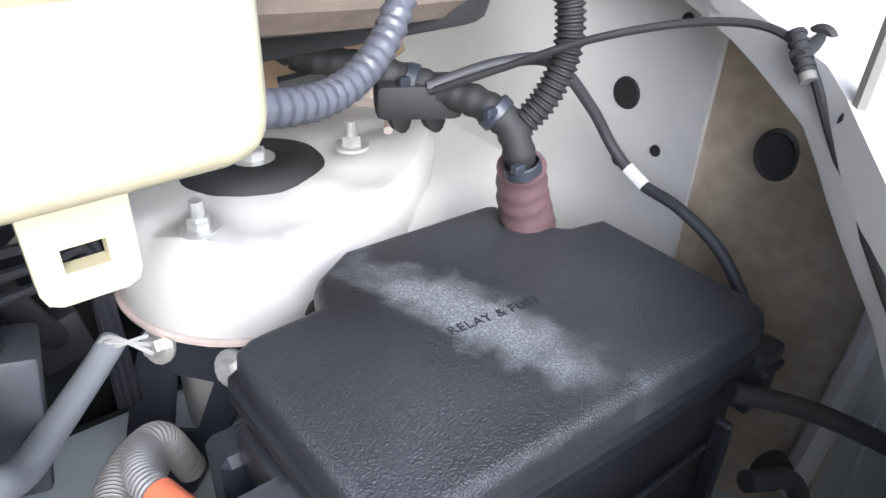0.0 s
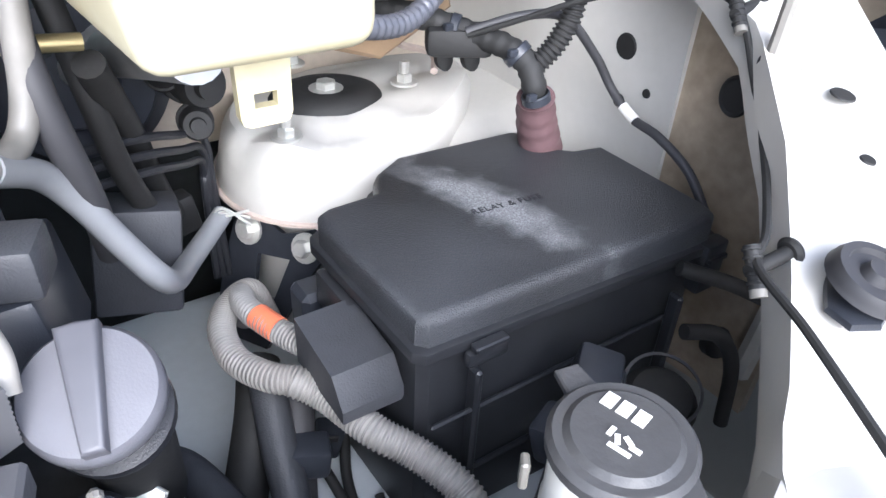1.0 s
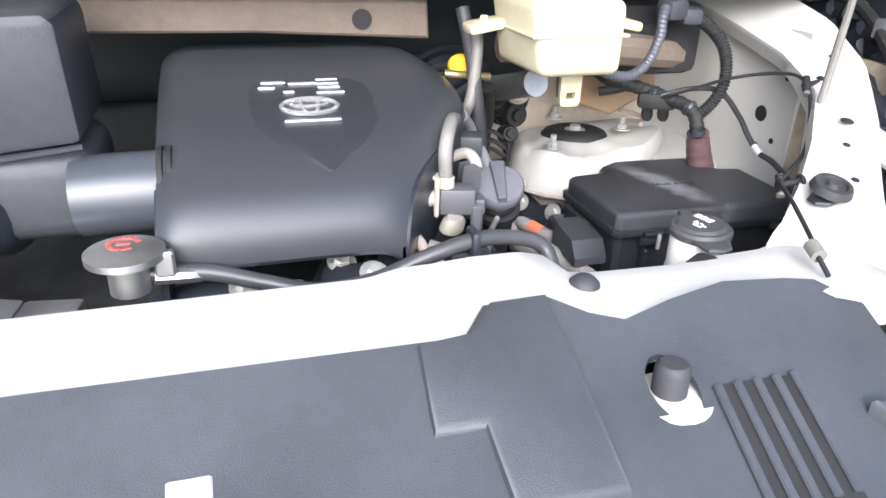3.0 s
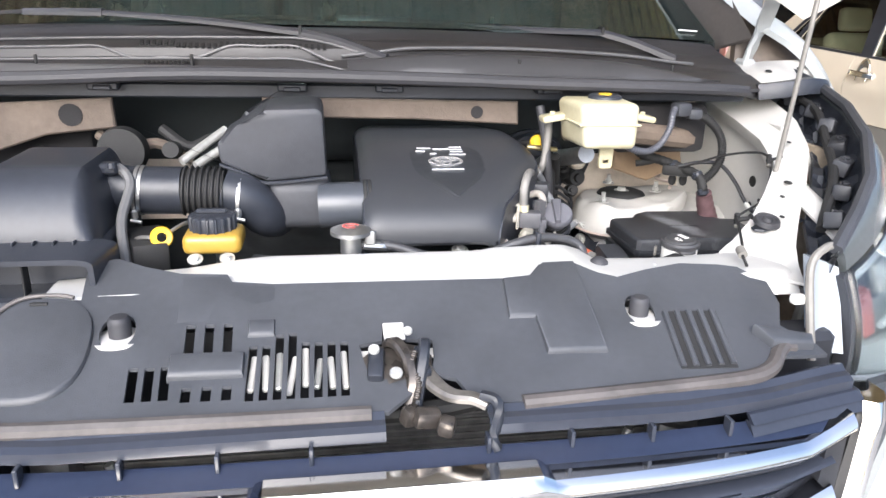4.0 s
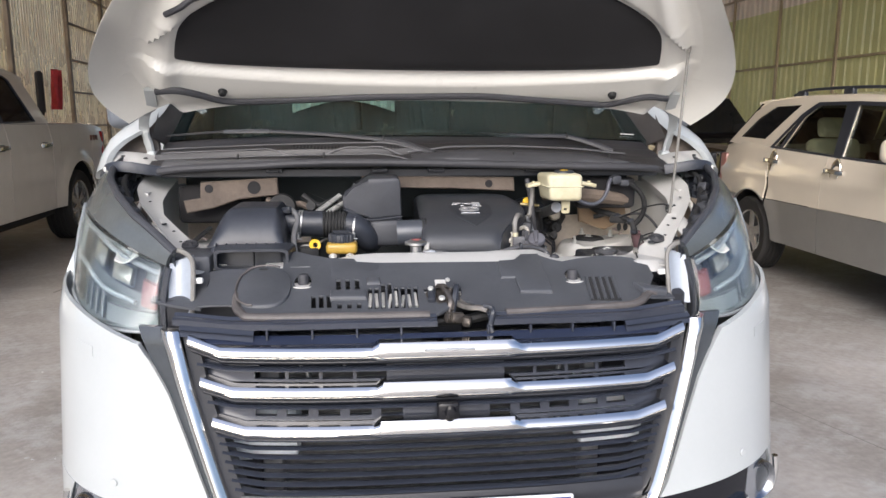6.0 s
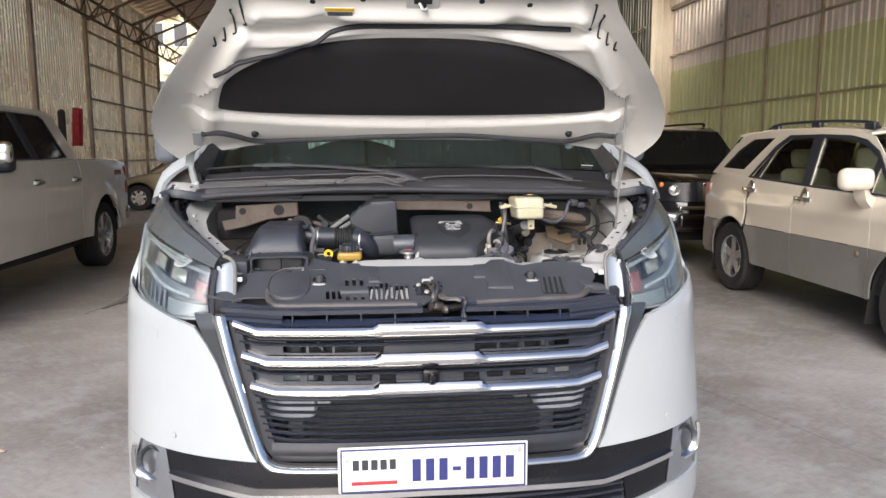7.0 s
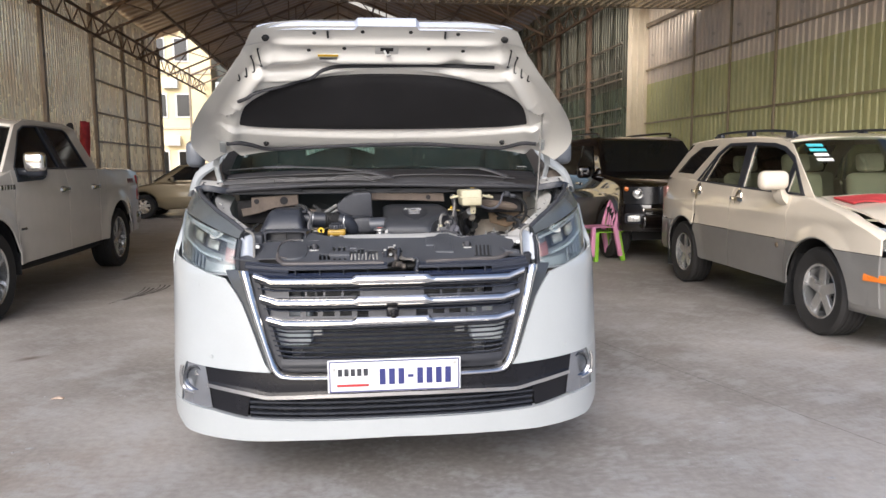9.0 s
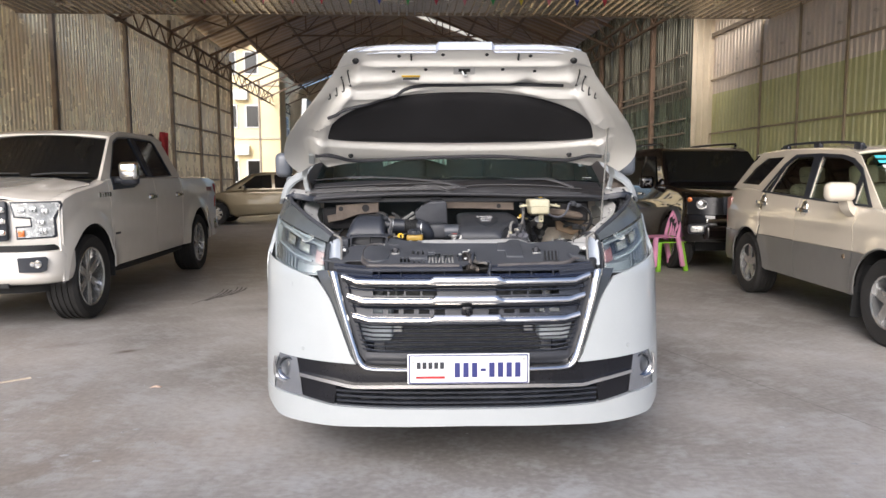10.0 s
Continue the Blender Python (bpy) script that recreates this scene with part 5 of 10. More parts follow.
# things hung on the sheet wall
bm = BM()
sheet(bm, lambda u, v: Vector((0.10 * math.sin(7 * u + v), -0.22 + 0.44 * u * (1 - 0.55 * v), 1.7 + 0.95 * (1 - v))), 10, 14, (0.03, 0, 0))
c = tagged(part("hanging_cloth", bm, redm), "faded red cloth hung on the sheet wall", "cloth")
c.matrix_world = RW @ pose(XL + 0.36, 17.5, 0)
bm = BM()
sheet(bm, lambda u, v: Vector((0.06 * math.sin(6 * u), -0.2 + 0.4 * u, 1.6 + 0.9 * (1 - v) + 0.05 * math.sin(9 * u))), 10, 10, (0.05, 0, 0))
c = tagged(part("hanging_jacket", bm, pm("dark_cloth", (0.05, 0.045, 0.04), 0.9, bump=0.3, bscale=50)), "dark cloth hung beside the red one", "cloth")
c.matrix_world = RW @ pose(XL + 0.36, 16.5, 0)
# bunting under the soffit
flag = {n: pm("flag_" + n, c, 0.6) for n, c in (("red", (0.5, 0.04, 0.06)), ("green", (0.05, 0.3, 0.08)), ("yellow", (0.6, 0.5, 0.05)), ("blue", (0.05, 0.07, 0.4)), ("pink", (0.6, 0.20, 0.24)))}
bunt = thing("bunting", "string of small coloured flags under the soffit", "bunting", RW)
bm = BM()
tube(bm, [(-6.5, 9.0, 4.40), (-3.2, 9.0, 4.36), (0.2, 9.0, 4.40), (3.2, 9.0, 4.36), (6.2, 9.0, 4.40)], 0.003, 5, 12)
part("string", bm, label_w, bunt)
for i, n in enumerate(("green", "pink", "yellow", "pink", "pink", "red", "yellow", "blue", "green", "red", "pink", "green", "yellow", "pink", "blue", "red")):
    bm = BM()
    x = -3.95 + 0.47 * i
    prism(bm, [(x, 4.365), (x + 0.12, 4.365), (x + 0.06, 4.20)], 0.004, Matrix(((1, 0, 0, 0), (0, 0, -1, 9.0), (0, 1, 0, 0), (0, 0, 0, 1))))
    part("flag", bm, flag[n], bunt)


# ---- the van with its bonnet open ----
XC = 0.012
van = thing("van", "white passenger van with its bonnet propped open", "van")


def SF(x, z):
    """How far back the van's front skin lies, by half-width x and height z."""
    r = min(abs(x) / 1.02, 0.9995)
    return 0.03 + 0.70 * (1 - (1 - r ** 2.8) ** (1 / 2.8)) + max(0, z - 0.5) * 0.16 + max(0, z - 0.95) * 0.5


def skin(bm, A, B, nu, nv, off=0.0, back=0.02, sg=1, ease=False):
    """A panel of the front skin between two lines in (x, z)."""
    a, b = poly_sample([(p[0], 0, p[1]) for p in A], nu), poly_sample([(p[0], 0, p[1]) for p in B], nu)

    def f(u, v):
        i = min(int(round(u * nu)), nu)
        k = 1 - (1 - v) ** 2.2 if ease else v
        p = a[i].lerp(b[i], k)
        return Vector((XC + sg * p.x, SF(p.x, p.z) - off, p.z))

    sheet(bm, f, nu, nv, (0, back, 0))


def both(name, mat, fn, label=""):
    for sg in (-1, 1):
        bm = BM()
        fn(bm, sg)
        part(name, bm, mat, van, label)


cheek_in = [(0.695, 0.928), (0.660, 0.884), (0.625, 0.828), (0.583, 0.724), (0.556, 0.652), (0.53, 0.585), (0.507, 0.552)]
both("bumper_cheek", white, lambda bm, sg: skin(bm, cheek_in, [(1.019, 1.02), (1.0192, 0.90), (1.0192, 0.75), (1.0192, 0.64), (1.019, 0.565)], 20, 26, 0, 0.02, sg, True))
both("bumper_lip", white, lambda bm, sg: skin(bm, [(0.0, 0.355), (0.40, 0.355), (0.62, 0.357), (0.767, 0.378), (0.93, 0.380), (1.0192, 0.39)], [(0.0, 0.278), (0.40, 0.272), (0.62, 0.262), (0.767, 0.262), (0.90, 0.262), (1.0192, 0.335)], 40, 8, 0.012, 0.05, sg))
both("bumper_corner", white, lambda bm, sg: skin(bm, [(0.893, 0.562), (0.918, 0.49), (0.930, 0.376)], [(1.0192, 0.566), (1.0192, 0.47), (1.0192, 0.384)], 8, 8, 0.003, 0.02, sg, True))
both("fog_lamp_surround", pm("silver_surround", (0.36, 0.37, 0.39), 0.22, metal=0.7, var=0.1), lambda bm, sg: skin(bm, [(0.798, 0.567), (0.780, 0.478), (0.769, 0.384)], [(0.893, 0.562), (0.918, 0.49), (0.930, 0.374)], 8, 8, -0.006, 0.02, sg))
gloss_black = pm("gloss_black_trim", (0.009, 0.009, 0.011), 0.22, var=0.2, rvar=0.05, coat=0.1, spec=0.3)
both("bumper_trim_upper", gloss_black, lambda bm, sg: skin(bm, [(0.0, 0.522), (0.42, 0.522), (0.475, 0.527), (0.507, 0.551), (0.61, 0.552), (0.797, 0.566)], [(0.0, 0.462), (0.42, 0.455), (0.53, 0.456), (0.609, 0.470), (0.70, 0.482), (0.779, 0.490)], 30, 5, -0.008, 0.02, sg))
both("bumper_trim_lower", gloss_black, lambda bm, sg: skin(bm, [(0.598, 0.450), (0.613, 0.360)], [(0.777, 0.478), (0.767, 0.382)], 6, 8, -0.010, 0.02, sg))


def lower_strip(bm, sg):
    ln = [(0.0, 0.462), (0.30, 0.460), (0.53, 0.452), (0.609, 0.466), (0.70, 0.478), (0.781, 0.486)]
    skin(bm, [(x, z + 0.008) for x, z in ln], [(x, z - 0.008) for x, z in ln], 30, 3, 0.014, 0.025, sg)


both("chrome_strip", chrome, lower_strip)
fr_out = [(0.640, 0.968), (0.606, 0.857), (0.573, 0.756), (0.539, 0.655), (0.512, 0.575), (0.498, 0.546), (0.470, 0.527), (0.425, 0.523), (0.2, 0.523), (0, 0.523)]
fr_in = [(0.596, 0.967), (0.570, 0.859), (0.540, 0.758), (0.508, 0.658), (0.483, 0.586), (0.470, 0.565), (0.450, 0.552), (0.415, 0.548), (0.2, 0.548), (0, 0.548)]


def frame_u(bm, sg):
    nu = 44
    a, b = poly_sample([(x, 0, z) for x, z in fr_out], nu), poly_sample([(x, 0, z) for x, z in fr_in], nu)

    def f(u, v):
        i = min(int(round(u * nu)), nu)
        p = a[i].lerp(b[i], v)
        return Vector((XC + sg * p.x, SF(p.x, p.z) - 0.006 - 0.016 * math.sin(math.pi * v), p.z))

    sheet(bm, f, nu, 6, (0, 0.03, 0))


both("grille_surround", chrome, frame_u, "chrome grille surround")
both("grille_side_fillet", pm("smoked_fillet", (0.045, 0.05, 0.055), 0.14, var=0.15, rvar=0.04, coat=0.3), lambda bm, sg: skin(bm, [(0.70, 0.965), (0.66, 0.88), (0.625, 0.80), (0.584, 0.722), (0.552, 0.64), (0.515, 0.56)], [(0.640, 0.968), (0.606, 0.857), (0.573, 0.756), (0.545, 0.672), (0.525, 0.61), (0.505, 0.55)], 18, 3, -0.012, 0.015, sg))


# grille
def gbar(z, half, up, h, dy, mid=0.0, th=0.03):
    """One bar across the grille: ends kinked up, an optional raised middle."""
    bm = BM()
    xs = [-half, -half + 0.035, -half + 0.07] + [-half + 0.07 + (2 * half - 0.14) * i / 60 for i in range(1, 60)] + [half - 0.07, half - 0.035, half]

    def f(u, v):
        i = min(int(round(u * (len(xs) - 1))), len(xs) - 1)
        x = xs[i]
        k = max(0, (abs(x) - half + 0.07) / 0.07)
        hh = h + (mid if abs(x) < 0.152 else 0.0)
        zz = z + up * k + (mid * 0.5 if abs(x) < 0.152 else 0)
        bow = math.sin(math.pi * v)
        return Vector((XC + x, SF(x, z) + dy - 0.012 * bow - (0.006 if mid and abs(x) < 0.152 else 0), zz + hh * (0.5 - v)))

    sheet(bm, f, len(xs) - 1, 6, (0, th, 0))
    return bm


for sg in (-1, 1):
    bm = BM()
    skin(bm, [(0.594, 0.975), (0.570, 0.859), (0.540, 0.758), (0.508, 0.658), (0.483, 0.586), (0.455, 0.560)], [(0.560, 0.975), (0.535, 0.859), (0.505, 0.758), (0.475, 0.658), (0.452, 0.600), (0.44, 0.575)], 16, 2, -0.01, 0.06, sg)
    if sg < 0:
        grille = part("grille", bm, black, van, "black grille with three chrome bars")
    else:
        part("side_rail", bm, black, grille)
slatm = pm("slate_plastic", (0.030, 0.034, 0.046), 0.22, var=0.15, rvar=0.06)
for z, hf, up in ((0.922, 0.572, 0.024), (0.836, 0.546, 0.020), (0.751, 0.520, 0.018)):
    part("chrome_bar", gbar(z, hf, up, 0.028, 0.0, 0.012), chrome, grille, "chrome bar")
    part("bar_base", gbar(z - 0.020, hf - 0.003, up, 0.018, 0.018), black, grille)
for z, hf, h in ((0.884, 0.556, 0.008), (0.802, 0.533, 0.006), (0.730, 0.513, 0.004), (0.712, 0.508, 0.004), (0.692, 0.502, 0.005), (0.672, 0.496, 0.005), (0.652, 0.489, 0.005), (0.632, 0.482, 0.005), (0.612, 0.475, 0.005)):
    part("slat", gbar(z, hf, 0.010, h, 0.014, th=0.009 if z < 0.74 else 0.02), slatm, grille)
part("lower_panel", gbar(0.579, 0.462, 0.0, 0.056, 0.012), black, grille)
bm = BM()
box(bm, (XC, 0.075, 0.795), (0.05, 0.03, 0.04), 0.008, 2)
lathe(bm, [(0, 0.012), (0.010, 0.010), (0.014, 0.0)], axis((XC + 0.004, 0.06, 0.795), (0, -1, 0)), 16)
part("grille_camera", bm, gloss_black, grille)
bm = BM()
box(bm, (XC, 0.045, 0.945), (0.11, 0.008, 0.006), 0.002, 1)
part("badge_bar", bm, alu, grille)

# radiators behind the grille
bm = BM()
box(bm, (0.0, 0.30, 0.68), (0.78, 0.03, 0.46), 0.004, 1)
rad = part("condenser", bm, pm("radiator_fin", (0.10, 0.10, 0.10), 0.5, metal=0.6, var=0.3, vscale=40), van)
bm = BM()
for i in range(42):
    box(bm, (0.0, 0.284, 0.47 + i * 0.0108), (0.76, 0.004, 0.003), 0)
part("fins", bm, pm("fin_alloy", (0.16, 0.16, 0.155), 0.5, metal=0.8, var=0.3, vscale=40), rad)
for sg in (-1, 1):
    bm = BM()
    box(bm, (sg * 0.40, 0.27, 0.68), (0.05, 0.05, 0.48), 0.012, 2)
    part("end_tank", bm, pm("dull_alloy", (0.22, 0.22, 0.22), 0.5, metal=0.6, var=0.3), rad)
    bm = BM()
    box(bm, (sg * 0.535, 0.30, 0.70), (0.22, 0.06, 0.62), 0.01, 1)
    part("air_guide", bm, black, rad)
    bm = BM()
    rod(bm, (sg * 0.33, 0.24, 0.90), (sg * 0.30, 0.24, 0.80), 0.006)
    box(bm, (sg * 0.31, 0.24, 0.69), (0.045, 0.03, 0.05), 0.004, 1)
    part("sensor_bracket", bm, alu, rad)
bm = BM()
tube(bm, [(0.42, 0.24, 0.90), (0.2, 0.23, 0.97), (0.05, 0.22, 0.96), (-0.2, 0.23, 0.95)], 0.012, 8)
part("wiring", bm, rubber, rad)
bm = BM()
box(bm, (0, 0.42, 0.62), (1.25, 0.05, 0.75), 0)
part("cooling_shroud", bm, black, van)
# lower intake
bm = BM()
box(bm, (XC, 0.17, 0.40), (1.22, 0.03, 0.12), 0)
low = part("lower_intake", bm, black, van)
for z in (0.425, 0.402, 0.378, 0.358):
    bm = BM()
    ln = [(0.0, z), (0.35, z), (0.60, z)]
    for sg in (-1, 1):
        skin(bm, [(x, q + 0.004) for x, q in ln], [(x, q - 0.004) for x, q in ln], 14, 1, -0.012, 0.03, sg)
    part("slat", bm, satin, low)
bm = BM()
for x in (-0.45, -0.30, -0.15, 0.0, 0.15, 0.30, 0.45):
    box(bm, (XC + x, 0.125, 0.385), (0.075, 0.03, 0.03), 0.006, 2)
part("bracket", bm, pm("dull_grey", (0.06, 0.06, 0.065), 0.6), low)

# number plate with bars for its writing
plate_bm = BM()
box(plate_bm, (0.014, 0.006, 0.546), (0.545, 0.012, 0.137), 0.006, 2)
plate = part("number_plate", plate_bm, platewhite, van, "white plate with a dark rim and blue writing")
bm = BM()
for s in (-1, 1):
    box(bm, (0.014, 0.0, 0.546 + s * 0.0625), (0.53, 0.008, 0.004), 0.001, 1)
    box(bm, (0.014 + s * 0.263, 0.0, 0.546), (0.004, 0.008, 0.125), 0.001, 1)
part("plate_rim", bm, blue, plate)
bm = BM()
for i in range(8):
    box(bm, (-0.036 + i * 0.0385, -0.001, 0.542), (0.024, 0.004, 0.066 if i != 3 else 0.012), 0.001, 1)
part("number_bars", bm, blue, plate)
bm = BM()
for i in range(5):
    box(bm, (-0.208 + i * 0.026, -0.001, 0.563), (0.018, 0.004, 0.030), 0.001, 1)
part("script_bars", bm, greyblack, plate)
bm = BM()
box(bm, (-0.156, -0.001, 0.509), (0.13, 0.004, 0.010), 0.001, 1)
part("town_bar", bm, redm, plate)
bm = BM()
for p in ((-0.235, 0.577), (0.262, 0.592)):
    lathe(bm, [(0, 0.004), (0.008, 0.004), (0.009, 0.0)], axis((p[0], 0.0, p[1]), (0, -1, 0)), 14)
part("screw", bm, steel, plate)
bm = BM()
box(bm, (0.014, 0.035, 0.546), (0.42, 0.05, 0.10), 0.004, 1)
part("plate_bracket", bm, black, van)

# fog lamps
for sg in (-1, 1):
    c = Vector((XC + sg * 0.846, SF(0.846, 0.494) + 0.012, 0.498))
    d = Vector((sg * 0.35, -1, 0))
    bm = BM()
    lathe(bm, [(0.0, -0.02), (0.036, -0.015), (0.046, 0.008), (0.052, 0.012), (0.055, 0.004), (0.055, -0.03)], axis(c, d), 28)
    fl = part("fog_lamp", bm, darkchrome, van, "round fog lamp in a chrome bezel")
    bm = BM()
    lathe(bm, [(0, 0.014), (0.02, 0.012), (0.036, 0.004), (0.04, -0.004)], axis(c, d), 24)
    part("lens", bm, clear, fl)
    bm = BM()
    tube(bm, [c + Vector((sg * 0.062, 0.03, 0.05)), c + Vector((sg * 0.070, 0.035, 0)), c + Vector((sg * 0.06, 0.04, -0.055)), c + Vector((-sg * 0.035, -0.012, -0.075))], 0.008, 8)
    part("bezel", bm, chrome, fl)
    bm = BM()
    lathe(bm, [(0, 0.004), (0.009, 0.003), (0.010, 0)], axis((XC + sg * 0.765, SF(0.765, 0.60) - 0.002, 0.605), (sg * 0.4, -1, 0)), 14)
    part("parking_sensor", bm, white, van)
    bm = BM()
    x0, z0 = 0.845, 0.895
    skin(bm, [(x0 - 0.025, z0 + 0.012), (x0 - 0.025, z0 - 0.012)], [(x0 + 0.025, z0 + 0.018), (x0 + 0.025, z0 - 0.008)], 2, 2, 0.002, 0.004, sg)
    part("washer_flap", bm, white, van)

# headlights
lamp_in = pm("lamp_grey", (0.20, 0.215, 0.22), 0.35, metal=0.2, var=0.2, vscale=12)
fin_grey = pm("lamp_fin", (0.36, 0.375, 0.385), 0.3, metal=0.3, var=0.15, vscale=20)
guide = pm("light_guide_plastic", (0.36, 0.39, 0.40), 0.25, var=0.08)
projector_glass = pm("projector_glass", (0.42, 0.41, 0.36), 0.12, metal=0.55, var=0.35, vscale=25)
rear_red = pm("dull_red_lens", (0.21, 0.085, 0.08), 0.3, var=0.2, vscale=30)
for sg in (-1, 1):
    P00, P10, P01, P11 = Vector((0.662, 0.272, 0.936)), Vector((0.945, 0.515, 1.000)), Vector((0.655, 0.312, 1.088)), Vector((0.960, 0.672, 1.198))

    def lamp(u, v, inset=0.0, sg=sg, P=(P00, P10, P01, P11)):
        p = (P[0] * (1 - u) + P[1] * u) * (1 - v) + (P[2] * (1 - u) + P[3] * u) * v
        bulge = max(0.0, math.sin(math.pi * u)) ** 0.8 * (0.085 - 0.035 * v) + 0.012 * math.sin(math.pi * v)
        q = p + Vector((0.35, -0.85, 0.1)) * bulge + Vector((-0.35, 0.85, -0.05)) * inset
        dip = -0.022 * math.sin(math.pi * min(1, u * 1.2)) * (1 - v)
        return Vector((XC + sg * q.x, q.y, q.z + dip))

    bm = BM()
    sheet(bm, lambda u, v: lamp(u, v, 0.06 * (1 - 0.8 * abs(2 * v - 1) ** 4)), 20, 12, (0, 0.02, 0))
    hl = part("headlight", bm, lamp_in, van, "swept headlight with clear lens and twin projectors")
    bm = BM()
    sheet(bm, lambda u, v: lamp(u, v), 24, 14)
    ln = part("lens", bm, hazy, hl)
    ln.visible_shadow = False
    mod = ln.modifiers.new("thickness", "SOLIDIFY")
    mod.thickness = 0.003
    bm = BM()
    sheet(bm, lambda u, v: lamp(0.20 + 0.64 * u, 0.43 + 0.05 * u + (0.34 - 0.02 * u) * v, 0.050), 16, 6, (0, 0.006, 0))
    part("dark_recess", bm, satin, hl)
    for u, v, hw in ((0.36, 0.61, 0.105), (0.62, 0.65, 0.095)):
        bm = BM()
        sheet(bm, lambda p, q: lamp(u - hw + 2 * hw * p, v - 0.13 + 0.26 * q, 0.040), 6, 6, (0, 0.02, 0))
        pr = part("projector", bm, darkchrome, hl)
        bm = BM()
        sheet(bm, lambda p, q: lamp(u - 0.78 * hw + 1.56 * hw * p, v - 0.10 + 0.20 * q, 0.032 - 0.010 * math.sin(math.pi * p) * math.sin(math.pi * q)), 8, 8, (0, 0.008, 0))
        part("bulb_lens", bm, projector_glass, pr)
    for nm, m_, pts, r in (("light_guide", guide, [(0.30, 0.90), (0.62, 0.91), (0.93, 0.90), (0.965, 0.82), (0.965, 0.5), (0.95, 0.28)], 0.0075), ("upper_guide", guide, [(0.86, 0.84), (0.89, 0.76), (0.885, 0.50), (0.84, 0.42), (0.50, 0.37), (0.20, 0.34)], 0.0055), ("inner_guide", guide, [(0.035, 0.06), (0.035, 0.45), (0.05, 0.62)], 0.006), ("brow", fin_grey, [(0.05, 0.80), (0.4, 0.82), (0.8, 0.84)], 0.006)):
        bm = BM()
        tube(bm, [lamp(u, v, 0.022) for u, v in pts], r, 8, 6)
        part(nm, bm, m_, hl)
    bm = BM()
    sheet(bm, lambda p, q: lamp(0.055 + 0.10 * p, 0.28 + 0.34 * q + 0.04 * p, 0.020), 4, 6, (0, 0.02, 0))
    part("turn_signal", bm, rear_red, hl)
    bm = BM()
    sheet(bm, lambda p, q: lamp(0.02 + 0.40 * p, 0.04 + 0.20 * q, 0.018), 8, 4, (0, 0.012, 0))
    part("lower_bezel", bm, lamp_in, hl)
    for k in range(7):
        u = 0.44 + 0.068 * k
        bm = BM()
        sheet(bm, lambda p, q: lamp(u + 0.060 * p, 0.05 + 0.25 * q + 0.03 * p, 0.012 + 0.012 * p), 3, 4, (0, 0.012, 0))
        part("led_fin", bm, fin_grey, hl)
    bm = BM()
    tube(bm, [lamp(i / 12, 0.0, -0.001) for i in range(13)] + [lamp(1.0, i / 6, -0.001) for i in range(1, 7)], 0.005, 8, 3)
    part("lens_rim", bm, lamp_in, hl)
    # dark strip and edge above the lamp, running back along the wing
    A = [lamp(u / 10, 1.0, 0.0) for u in range(11)] + [Vector((XC + sg * 0.965, 0.80, 1.252)), Vector((XC + sg * 0.958, 0.92, 1.290))]
    B = [Vector((XC + sg * x, y, z)) for x, y, z in ((0.632, 0.310, 1.116), (0.690, 0.356, 1.158), (0.755, 0.420, 1.194), (0.830, 0.535, 1.236), (0.890, 0.670, 1.266), (0.920, 0.790, 1.288), (0.925, 0.90, 1.308))]
    a, b = poly_sample(A, 24), poly_sample(B, 24)
    bm = BM()
    sheet(bm, lambda u, v: a[int(round(u * 24))].lerp(b[int(round(u * 24))], v) + Vector((0, 0, 0.012 * math.sin(math.pi * v))), 24, 6, (0, 0.012, -0.012))
    part("wing_edge_strip", bm, pm("strip_grey", (0.075, 0.082, 0.082), 0.22, var=0.15, vscale=10), van)
    bm = BM()
    tube(bm, [p + Vector((0, 0.004, 0.003)) for p in b], 0.010, 8, 3)
    part("strip_bead", bm, greyblack, van)
    # folded black bracketing in the trough behind the strip
    R = [Vector((XC + sg * x, y, z)) for x, y, z in ((0.650, 0.37, 1.075), (0.70, 0.478, 1.118), (0.752, 0.545, 1.156), (0.815, 0.64, 1.196), (0.855, 0.75, 1.230), (0.875, 0.90, 1.270))]
    rr = poly_sample(R, 24)
    bm = BM()

    def trough(u, v):
        i = int(round(u * 72))
        k, f = divmod(i, 3)
        p, q = (b[k].lerp(b[min(24, k + 1)], f / 3), rr[k].lerp(rr[min(24, k + 1)], f / 3))
        z = -0.012 - 0.030 * math.sin(math.pi * v) + 0.010 * (1 if (i // 4 + int(v * 4)) % 2 else -1) * math.sin(math.pi * v)
        return p.lerp(q, v) + Vector((0, 0, z))

    sheet(bm, trough, 72, 8, (0, 0.004, -0.006))
    part("wing_trough", bm, satin, van, "", 0.3)
    for k in range(7):
        bm = BM()
        i = 4 + 3 * k
        c = b[i].lerp(rr[i], 0.42) + Vector((0, 0, -0.016))
        box(bm, c, (0.055 - 0.004 * (k % 3), 0.028, 0.026), 0.004, 2, (12 * (k % 3 - 1), 18 - 9 * (k % 4), sg * (38 + 10 * (k % 2))))
        bolt(bm, c + Vector((0, -0.004, 0.014)), (0, -0.3, 1), 0.006, 0.004)
        part("retainer", bm, black if k % 2 else greyblack, van)
    bm = BM()
    tube(bm, [b[3].lerp(rr[3], 0.75), b[8].lerp(rr[8], 0.62) + Vector((0, 0, 0.004)), b[13].lerp(rr[13], 0.72), b[18].lerp(rr[18], 0.6) + Vector((0, 0, 0.006)), b[23].lerp(rr[23], 0.7)], 0.008, 8, 8)
    part("lamp_wire", bm, rubber, van)
    bm = BM()
